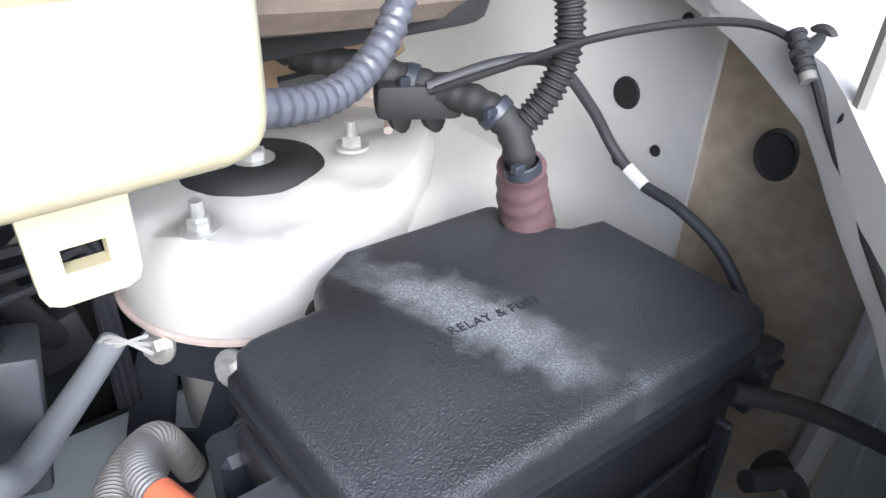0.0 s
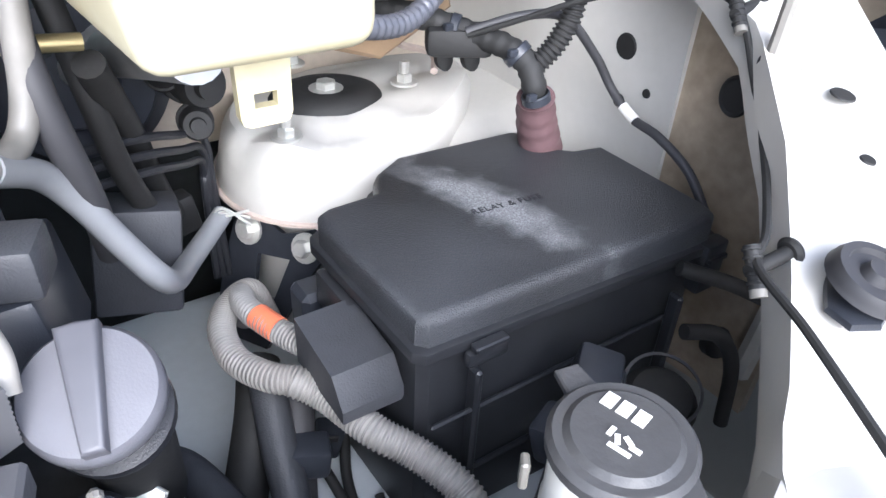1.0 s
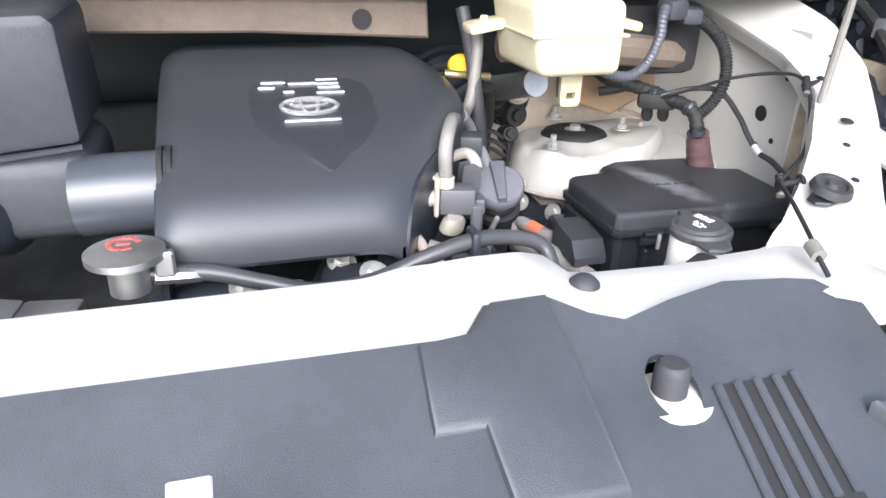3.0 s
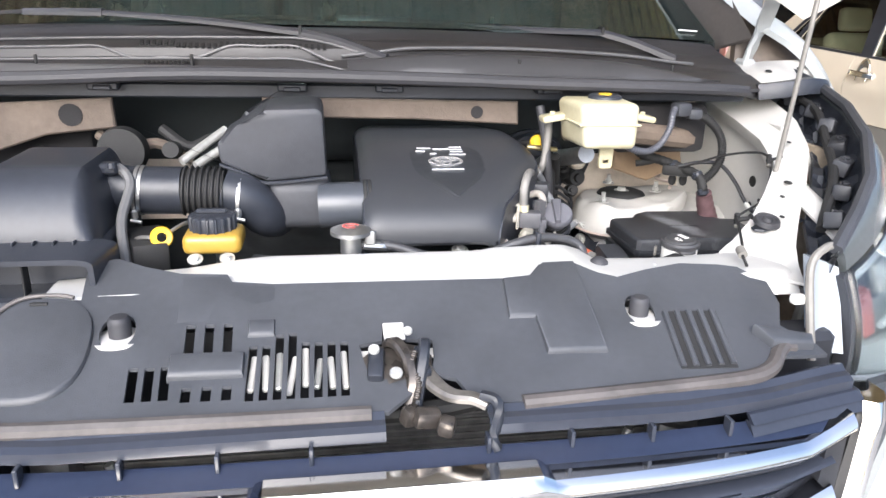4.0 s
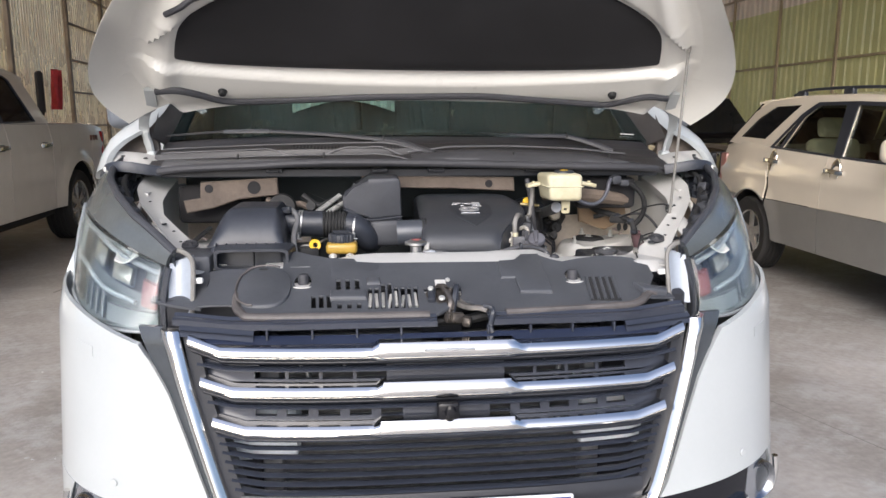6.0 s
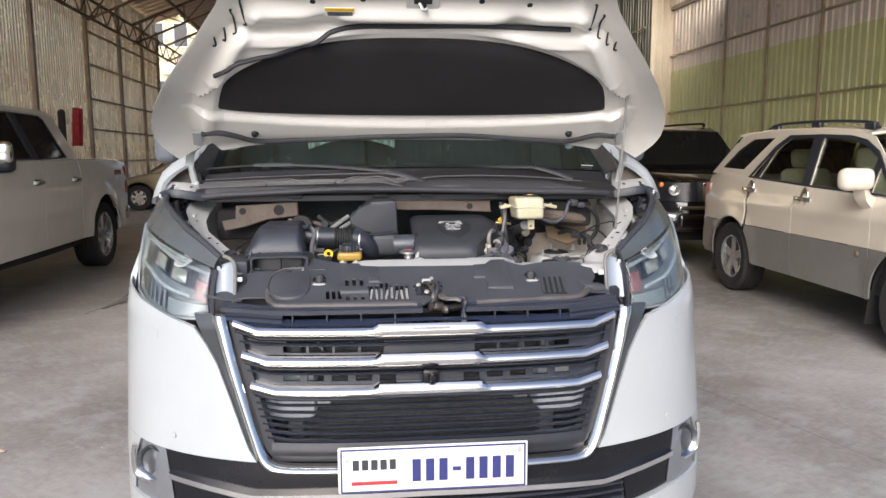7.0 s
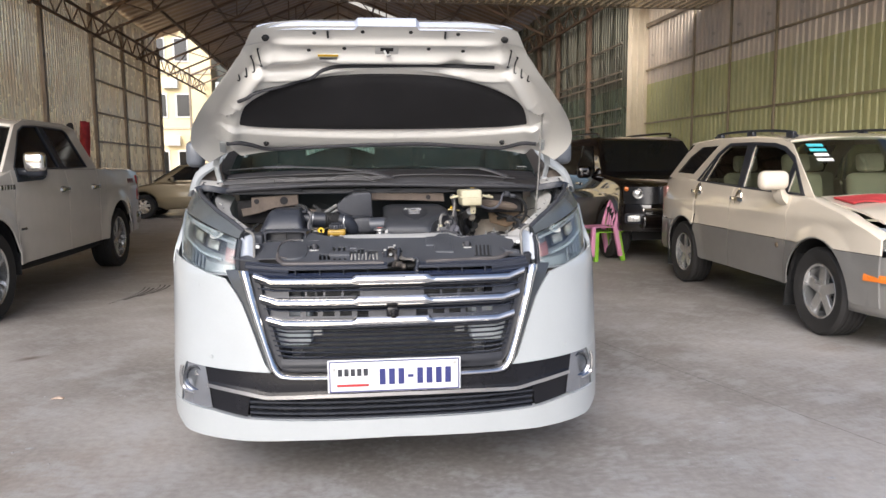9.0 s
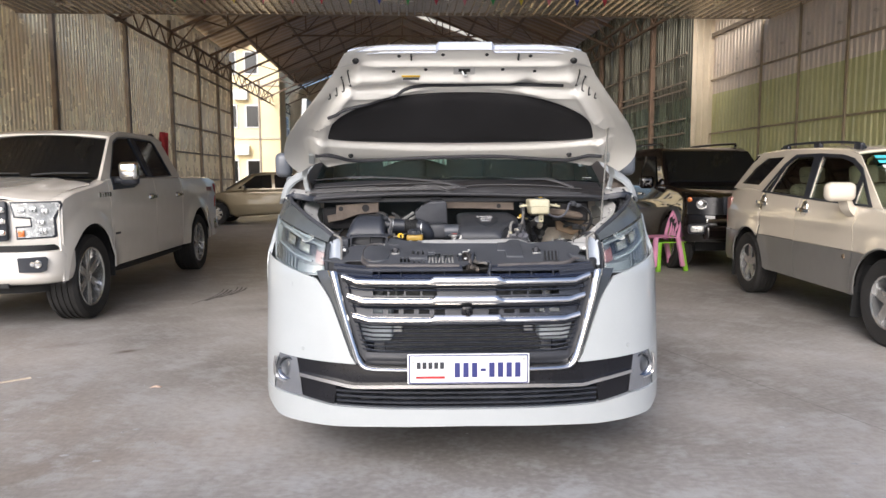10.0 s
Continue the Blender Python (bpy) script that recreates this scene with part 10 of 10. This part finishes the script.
for pts, r, mt in (([(0.345, 0.80, 1.25), (0.352, 0.78, 1.20), (0.356, 0.765, 1.15), (0.366, 0.772, 1.09), (0.372, 0.79, 1.04)], 0.0085, seal), ([(0.375, 0.84, 1.20), (0.385, 0.83, 1.13), (0.395, 0.84, 1.07), (0.41, 0.86, 1.02)], 0.008, rubber)):
    bm = BM()
    tube(bm, pts, r, 16, 6)
    part("vacuum_hose", bm, mt, van)
# conduits with orange tape
bm = BM()
tube(bm, [(0.452, 0.718, 0.950), (0.467, 0.701, 0.943), (0.482, 0.660, 0.938), (0.498, 0.640, 0.930), (0.511, 0.613, 0.922), (0.516, 0.596, 0.912), (0.518, 0.585, 0.885), (0.520, 0.582, 0.85)], 0.0108, 14, 8, ribs=0.0013, pitch=0.0034)
cd = part("ribbed_conduit", bm, pm("grey_conduit", (0.22, 0.212, 0.2), 0.5, var=0.12), van, "grey ribbed conduit with orange tape")
bm = BM()
tube(bm, [(0.492, 0.868, 0.875), (0.478, 0.862, 0.918), (0.462, 0.85, 0.930), (0.442, 0.825, 0.937), (0.430, 0.795, 0.943), (0.428, 0.760, 0.946), (0.440, 0.732, 0.948), (0.455, 0.716, 0.950)], 0.0100, 14, 8, ribs=0.0013, pitch=0.0034)
part("loop", bm, pm("grey_conduit_b", (0.20, 0.19, 0.18), 0.5, var=0.12), cd)
bm = BM()
tube(bm, [(0.470, 0.872, 0.885), (0.465, 0.852, 0.925), (0.457, 0.828, 0.944), (0.453, 0.805, 0.952), (0.457, 0.780, 0.955), (0.466, 0.756, 0.954), (0.480, 0.725, 0.955)], 0.0092, 14, 8, ribs=0.0012, pitch=0.0034)
part("upper_run", bm, pm("grey_conduit_c", (0.19, 0.185, 0.18), 0.5), cd)
bm = BM()
tube(bm, [(0.4555, 0.787, 0.9552), (0.459, 0.775, 0.955), (0.4625, 0.765, 0.9547)], 0.0100, 14, 3)
part("orange_tape", bm, orange, cd, "orange tape band")
bm = BM()
tube(bm, [(0.526, 0.590, 0.86), (0.532, 0.585, 0.83), (0.548, 0.565, 0.80), (0.575, 0.545, 0.80), (0.60, 0.535, 0.81)], 0.009, 10, 6)
tube(bm, [(0.530, 0.588, 0.85), (0.552, 0.58, 0.845), (0.568, 0.566, 0.87), (0.572, 0.556, 0.92)], 0.006, 8, 6)
part("tail", bm, rubber, cd)
# bracket with two bolts, dark hoses and odds and ends low down
bm = BM()
plate_holes(bm, [(-0.022, 0.002), (-0.016, 0.016), (0.0, 0.022), (0.018, 0.012), (0.034, 0.006), (0.052, 0.012), (0.064, 0.018), (0.078, 0.012), (0.080, -0.006), (0.068, -0.03), (0.050, -0.075), (0.036, -0.11), (-0.028, -0.11), (-0.026, -0.04)], [[(0.010, -0.020), (0.046, -0.016), (0.036, -0.058), (0.012, -0.064)]], 0, 0.006)
ex = Vector((0.50, -0.86, 0.0)).normalized()
ez = Vector((-0.80, -0.47, 0.37)).normalized()
ey = ez.cross(ex)
m = Matrix((ex, ey, ez)).transposed().to_4x4()
m.translation = Vector((0.509, 0.943, 0.926))
for v in bm.verts:
    v.co = m @ v.co
bk = part("black_bracket", bm, satin, van, "black steel bracket with two bolts")
for p in ((0.506, 0.941, 0.929), (0.538, 0.886, 0.929)):
    bm = BM()
    bolt(bm, p, (-0.80, -0.47, 0.37), 0.0085, 0.010)
    part("bolt", bm, steel, bk)
rnd = random.Random(7)
for nm, pts, r, mt in (("black_pipe", [(0.19, 0.648, 1.0), (0.244, 0.634, 1.0), (0.290, 0.617, 0.998), (0.318, 0.62, 0.985), (0.33, 0.65, 0.95)], 0.0125, black),
                       ("looped_hose", [(0.345, 0.69, 0.945), (0.372, 0.725, 0.905), (0.40, 0.70, 0.85), (0.408, 0.665, 0.825), (0.428, 0.672, 0.845), (0.44, 0.73, 0.89), (0.45, 0.77, 0.92)], 0.0135, greyblack),
                       ("branch_wire", [(0.508, 0.585, 0.905), (0.527, 0.575, 0.905), (0.544, 0.570, 0.915), (0.549, 0.568, 0.95), (0.543, 0.560, 0.99), (0.52, 0.535, 1.03)], 0.004, greyblack),
                       ("curled_wire", [(0.478, 0.736, 0.82), (0.486, 0.69, 0.80), (0.515, 0.675, 0.80), (0.527, 0.643, 0.80), (0.517, 0.600, 0.80), (0.51, 0.56, 0.80)], 0.0045, rubber),
                       ("curled_wire", [(0.507, 0.70, 0.81), (0.500, 0.67, 0.80), (0.507, 0.650, 0.80), (0.492, 0.640, 0.80), (0.477, 0.645, 0.80), (0.470, 0.70, 0.82)], 0.004, rubber),
                       ("curled_wire", [(0.507, 0.759, 0.83), (0.49, 0.72, 0.81), (0.482, 0.66, 0.80), (0.48, 0.60, 0.80)], 0.0045, rubber),
                       ("taped_loom", [(0.455, 0.968, 0.94), (0.440, 0.942, 0.972), (0.427, 0.917, 1.015), (0.416, 0.89, 1.06), (0.402, 0.845, 1.105), (0.387, 0.81, 1.15)], 0.0095, rubber),
                       ("grey_pipe", [(0.23, 0.66, 0.97), (0.28, 0.65, 0.975), (0.32, 0.66, 0.96), (0.345, 0.70, 0.93)], 0.014, hosegrey)):
    bm = BM()
    tube(bm, pts, r, 12, 7)
    part(nm, bm, mt, van)
for p, s_, a, mt in (((0.03, 0.545, 1.01), (0.10, 0.05, 0.06), 8, pm("blue_grey_cast", (0.075, 0.09, 0.115), 0.4, metal=0.4)), ((0.16, 0.545, 1.0), (0.05, 0.04, 0.09), -20, satin), ((0.195, 0.55, 1.02), (0.03, 0.09, 0.03), -25, greyblack), ((0.13, 0.55, 1.015), (0.022, 0.10, 0.03), -28, black), ((0.235, 0.535, 1.03), (0.05, 0.03, 0.03), 15, alu), ((0.21, 0.515, 1.035), (0.06, 0.018, 0.012), 18, satin), ((0.09, 0.53, 1.035), (0.05, 0.02, 0.02), -15, hosegrey)):
    bm = BM()
    box(bm, p, s_, 0.006, 2, (12, -8, a))
    part("engine_fitting", bm, mt, van)
for p in ((0.085, 0.51, 1.03), (0.128, 0.505, 1.012), (0.152, 0.56, 1.045), (0.178, 0.53, 1.045), (0.06, 0.53, 1.045)):
    bm = BM()
    bolt(bm, p, (0.1, -0.5, 1), 0.0085, 0.008)
    part("flange_bolt", bm, steel, van)
for p, d, r, h, mt in (((0.318, 0.622, 1.005), (0.3, -0.5, 0.8), 0.018, 0.012, black), ((0.275, 0.63, 1.022), (0.1, -0.6, 0.8), 0.020, 0.010, rubber), ((0.40, 0.66, 0.90), (0.2, -0.7, 0.7), 0.011, 0.014, alu), ((0.385, 0.64, 0.915), (0.2, -0.7, 0.7), 0.012, 0.010, steel)):
    bm = BM()
    lathe(bm, [(0, h), (r * 0.8, h), (r, h * 0.6), (r, -h)], axis(p, d), 24)
    part("union_nut", bm, mt, van)
for p, s_, a in (((0.452, 0.735, 0.86), (0.034, 0.022, 0.024), 20), ((0.487, 0.75, 0.84), (0.022, 0.02, 0.03), -15), ((0.645, 0.626, 0.80), (0.05, 0.03, 0.02), 30)):
    bm = BM()
    box(bm, p, s_, 0.003, 2, (0, 15, a))
    cn = part("wire_connector", bm, satin, van)
    bm = BM()
    box(bm, (p[0], p[1] - s_[1] * 0.5, p[2] + s_[2] * 0.3), (s_[0] * 0.5, 0.004, 0.006), 0.001, 1, (0, 15, a))
    part("latch", bm, rubber, cn)
for pts, r, mt in (([(0.455, 0.80, 0.90), (0.435, 0.76, 0.88), (0.40, 0.72, 0.82), (0.37, 0.69, 0.75)], 0.017, rubber), ([(0.47, 0.76, 0.90), (0.455, 0.73, 0.87), (0.44, 0.70, 0.80), (0.43, 0.68, 0.74)], 0.013, seal),
                   ([(0.36, 0.62, 0.98), (0.385, 0.63, 0.94), (0.41, 0.64, 0.90), (0.42, 0.64, 0.84), (0.43, 0.65, 0.80)], 0.013, greyblack), ([(0.33, 0.55, 0.96), (0.36, 0.57, 0.93), (0.375, 0.58, 0.88), (0.38, 0.60, 0.80)], 0.014, seal),
                   ([(0.26, 0.57, 1.03), (0.29, 0.56, 1.03), (0.33, 0.56, 1.02)], 0.013, rubber), ([(0.24, 0.56, 1.055), (0.265, 0.545, 1.05), (0.29, 0.545, 1.048), (0.30, 0.553, 1.055)], 0.0055, lighthose),
                   ([(0.225, 0.59, 1.06), (0.235, 0.565, 1.05), (0.24, 0.53, 1.03)], 0.006, pm("tan_hose", (0.42, 0.36, 0.31), 0.6)), ([(0.45, 0.66, 0.82), (0.47, 0.62, 0.81), (0.50, 0.57, 0.80), (0.49, 0.54, 0.80), (0.46, 0.55, 0.80)], 0.004, rubber),
                   ([(0.44, 0.70, 0.85), (0.45, 0.66, 0.82), (0.455, 0.61, 0.80), (0.46, 0.55, 0.80)], 0.005, rubber), ([(0.10, 0.52, 0.98), (0.16, 0.53, 0.99), (0.22, 0.54, 1.0), (0.28, 0.56, 0.98)], 0.012, rubber),
                   ([(-0.05, 0.53, 1.02), (0.02, 0.53, 1.01), (0.10, 0.54, 0.97)], 0.014, seal)):
    bm = BM()
    tube(bm, pts, r, 16, 8)
    part("lower_hose", bm, mt, van)
bm = BM()
prism(bm, [(-0.010, -0.03), (0.010, -0.03), (0.015, 0.02), (0.009, 0.04), (-0.009, 0.04), (-0.015, 0.02)], 0.004, axis((0.318, 0.634, 0.972), (-0.3, -0.65, 0.75), radians(-35)), 0.001, 1)
sb = part("steel_strap", bm, steel, van)
bm = BM()
bolt(bm, (0.306, 0.612, 0.965), (-0.3, -0.65, 0.75), 0.007, 0.006)
part("bolt", bm, steel, sb)
for p, s, mt in (((0.446, 0.955, 0.955), (0.036, 0.022, 0.036), rubber), ((0.465, 0.990, 0.920), (0.010, 0.010, 0.012), pm("teal_plug", (0.02, 0.35, 0.28), 0.5)), ((0.461, 0.992, 0.945), (0.008, 0.008, 0.012), pm("coral_plug", (0.65, 0.16, 0.12), 0.5)),
                 ((0.486, 0.968, 0.885), (0.016, 0.012, 0.022), label_w), ((0.455, 0.715, 0.875), (0.034, 0.026, 0.026), satin), ((0.40, 0.60, 0.945), (0.012, 0.014, 0.014), greyblack),
                 ((0.42, 0.585, 0.90), (0.022, 0.018, 0.018), steel), ((0.395, 0.86, 0.99), (0.06, 0.05, 0.08), greyblack), ((0.30, 0.72, 1.06), (0.08, 0.10, 0.06), satin), ((0.27, 0.80, 1.08), (0.09, 0.12, 0.05), satin), ((0.30, 0.74, 1.10), (0.05, 0.035, 0.03), greyblack),
                 ((0.16, 0.50, 1.00), (0.06, 0.03, 0.06), alu), ((0.05, 0.51, 0.99), (0.05, 0.03, 0.05), satin), ((-0.10, 0.53, 1.03), (0.05, 0.04, 0.03), alu), ((-0.16, 0.55, 1.02), (0.06, 0.05, 0.04), hosegrey), ((-0.33, 0.53, 1.07), (0.05, 0.09, 0.05), rubber)):
    bm = BM()
    box(bm, p, s, 0.004, 2, (rnd.uniform(-12, 12), rnd.uniform(-12, 12), rnd.uniform(-25, 25)))
    part("fitting", bm, mt, van)
for p in ((0.19, 0.49, 1.01), (0.09, 0.495, 1.015), (0.13, 0.51, 0.98), (0.02, 0.50, 1.01)):
    bm = BM()
    bolt(bm, p, (0, -0.6, 1), 0.006, 0.006)
    part("engine_bolt", bm, steel, van)
# spring clip of the long hose
bm = BM()
for k in range(3):
    tube(bm, [(0.456, 0.885, 0.985), (0.466, 0.876, 0.990 + 0.004 * k), (0.486, 0.872, 0.992 - 0.007 * k)], 0.0013, 5, 4)
part("spring_clip", bm, steel, van)

# washer filler and plugs beside the box
C = Vector((0.509, 0.500, 1.071))
D = Vector((-0.04, -0.02, 1)).normalized()
bm = BM()
lathe(bm, [(0.0, 0.0), (0.0275, 0.0), (0.0285, -0.010), (0.0285, -0.040), (0.0295, -0.044), (0.0295, -0.050), (0.024, -0.053), (0.0235, -0.12), (0.030, -0.18), (0, -0.18)], axis((0.509, 0.500, 1.070), (-0.03, -0.02, 1)), 36)
wsn = part("washer_filler", bm, pm("milky_white", (0.74, 0.73, 0.68), 0.4, var=0.04), van, "milky washer filler neck with black cap")
bm = BM()
lathe(bm, [(0, 0.007), (0.022, 0.0065), (0.025, 0.004), (0.029, 0.004), (0.0315, 0.001), (0.0315, -0.004), (0.028, -0.007)], axis(C, D), 36)
prism(bm, [(0.022, -0.020), (0.048, -0.012), (0.052, 0.0), (0.046, 0.012), (0.022, 0.020)], 0.004, axis(C, D, radians(-38)) @ Matrix.Translation((0, 0, -0.003)), 0.0015, 1)
prism(bm, [(-0.045, -0.006), (-0.028, -0.008), (-0.028, 0.008), (-0.045, 0.006)], 0.004, axis(C, D, radians(-38)) @ Matrix.Translation((0, 0, -0.003)), 0.001, 1)
wcp = part("cap", bm, pm("cap_grey_black", (0.052, 0.052, 0.054), 0.5, var=0.2, bump=0.2), wsn)
bm = BM()
m = axis(C, D, radians(-12))
for k in range(3):
    vs = box(bm, (-0.013 + 0.0075 * k, 0.010, 0.0072), (0.0055, 0.008, 0.0006), 0)
for k in range(4):
    box(bm, (-0.004 + 0.004 * k, -0.004 - 0.002 * (k % 2), 0.0074), (0.0022, 0.005, 0.0006), 0, 1, (0, 0, 30 * k))
box(bm, (0.003, -0.010, 0.0072), (0.010, 0.002, 0.0006), 0)
for v in bm.verts:
    v.co = m @ v.co
part("cap_print", bm, label_w, wcp)
bm = BM()
box(bm, (0.478, 0.522, 1.050), (0.004, 0.008, 0.016), 0.001, 1, (0, 0, -38))
part("strap", bm, lighthose, wsn)
bm = BM()
for p, s in (((0.600, 0.590, 0.975), (0.05, 0.03, 0.03)), ((0.57, 0.585, 0.955), (0.03, 0.025, 0.03)), ((0.62, 0.60, 0.955), (0.03, 0.02, 0.04))):
    box(bm, p, s, 0.004, 2, (rnd.uniform(-20, 20), rnd.uniform(-20, 20), rnd.uniform(-40, 40)))
part("wire_plug", bm, satin, van)
bm = BM()
lathe(bm, [(0, 0.010), (0.012, 0.009), (0.020, 0.006), (0.024, 0.0), (0.026, -0.003), (0.026, -0.04), (0, -0.04)], axis((0.648, 0.572, 0.955), (-0.25, -0.3, 1)), 28)
hm = part("horn", bm, rubber, van)
bm = BM()
lathe(bm, [(0.024, 0.001), (0.0262, 0.001), (0.0262, -0.004)], axis((0.648, 0.572, 0.965), (-0.25, -0.3, 1)), 28)
part("rim", bm, seal, hm)
bm = BM()
tube(bm, [(0.70, 0.60, 0.97), (0.73, 0.59, 0.96), (0.755, 0.585, 0.92), (0.76, 0.58, 0.86)], 0.006, 12)
tube(bm, [(0.72, 0.63, 1.0), (0.76, 0.60, 0.985), (0.80, 0.56, 0.96), (0.83, 0.52, 0.93)], 0.006, 12)
lathe(bm, [(0, 0.01), (0.012, 0.008), (0.014, 0)], axis((0.775, 0.615, 0.915), (-0.5, -1, 0.2)), 16)
part("lamp_loom", bm, rubber, van)


# loose pieces of one kind become parts of their own
SINGLE = {"bolt", "bulb_cell", "fog_lamp", "bracket", "script_bars", "striker_slot", "felt_pad", "side_tab", "sealer_bead", "arch_lip", "grille", "fins", "number_bars", "rib", "wire_plug", "screw", "sensor_bracket", "hole", "felt_hole", "stub", "vacuum_hose", "front_ledge", "front_apron", "body_side", "front_seats", "rivet", "plug", "badge_bar", "fixing", "girt", "joint", "purlins", "tail", "scuttle_panel", "pulley", "lamp_loom", "etched_mark", "door_line", "handles", "badge", "slats", "spokes"}
for ob in [o for o in bpy.data.objects if o.type == "MESH" and o.parent and not o.children and o.name.split(".")[0] in SINGLE]:
    nm = ob.name.split(".")[0]
    bm = bmesh.new()
    bm.from_mesh(ob.data)
    left, isles = set(bm.verts), []
    while left:
        seed = left.pop()
        todo, isle = [seed], {seed}
        while todo:
            v = todo.pop()
            for e in v.link_edges:
                w = e.other_vert(v)
                if w in left:
                    left.discard(w)
                    isle.add(w)
                    todo.append(w)
        isles.append(isle)
    bm.verts.index_update()
    isles = [sorted(v.index for v in i) for i in isles]
    isles.sort()
    if len(isles) > 1:
        mats = list(ob.data.materials)
        for i, isle in enumerate(isles):
            keep = set(isle)
            b2 = bm.copy()
            bmesh.ops.delete(b2, geom=[v for v in b2.verts if v.index not in keep], context="VERTS")
            me = bpy.data.meshes.new({"script_bars": "script_bar", "fins": "fin", "number_bars": "number_bar", "purlins": "purlin", "front_seats": "front_seat", "handles": "handle", "slats": "slat"}.get(nm, nm))
            b2.to_mesh(me)
            b2.free()
            for m in mats:
                me.materials.append(m)
            o2 = new(me.name.split(".")[0], me)
            o2.parent = ob.parent
            o2.matrix_basis = ob.matrix_basis.copy()
        bpy.data.objects.remove(ob)
    bm.free()
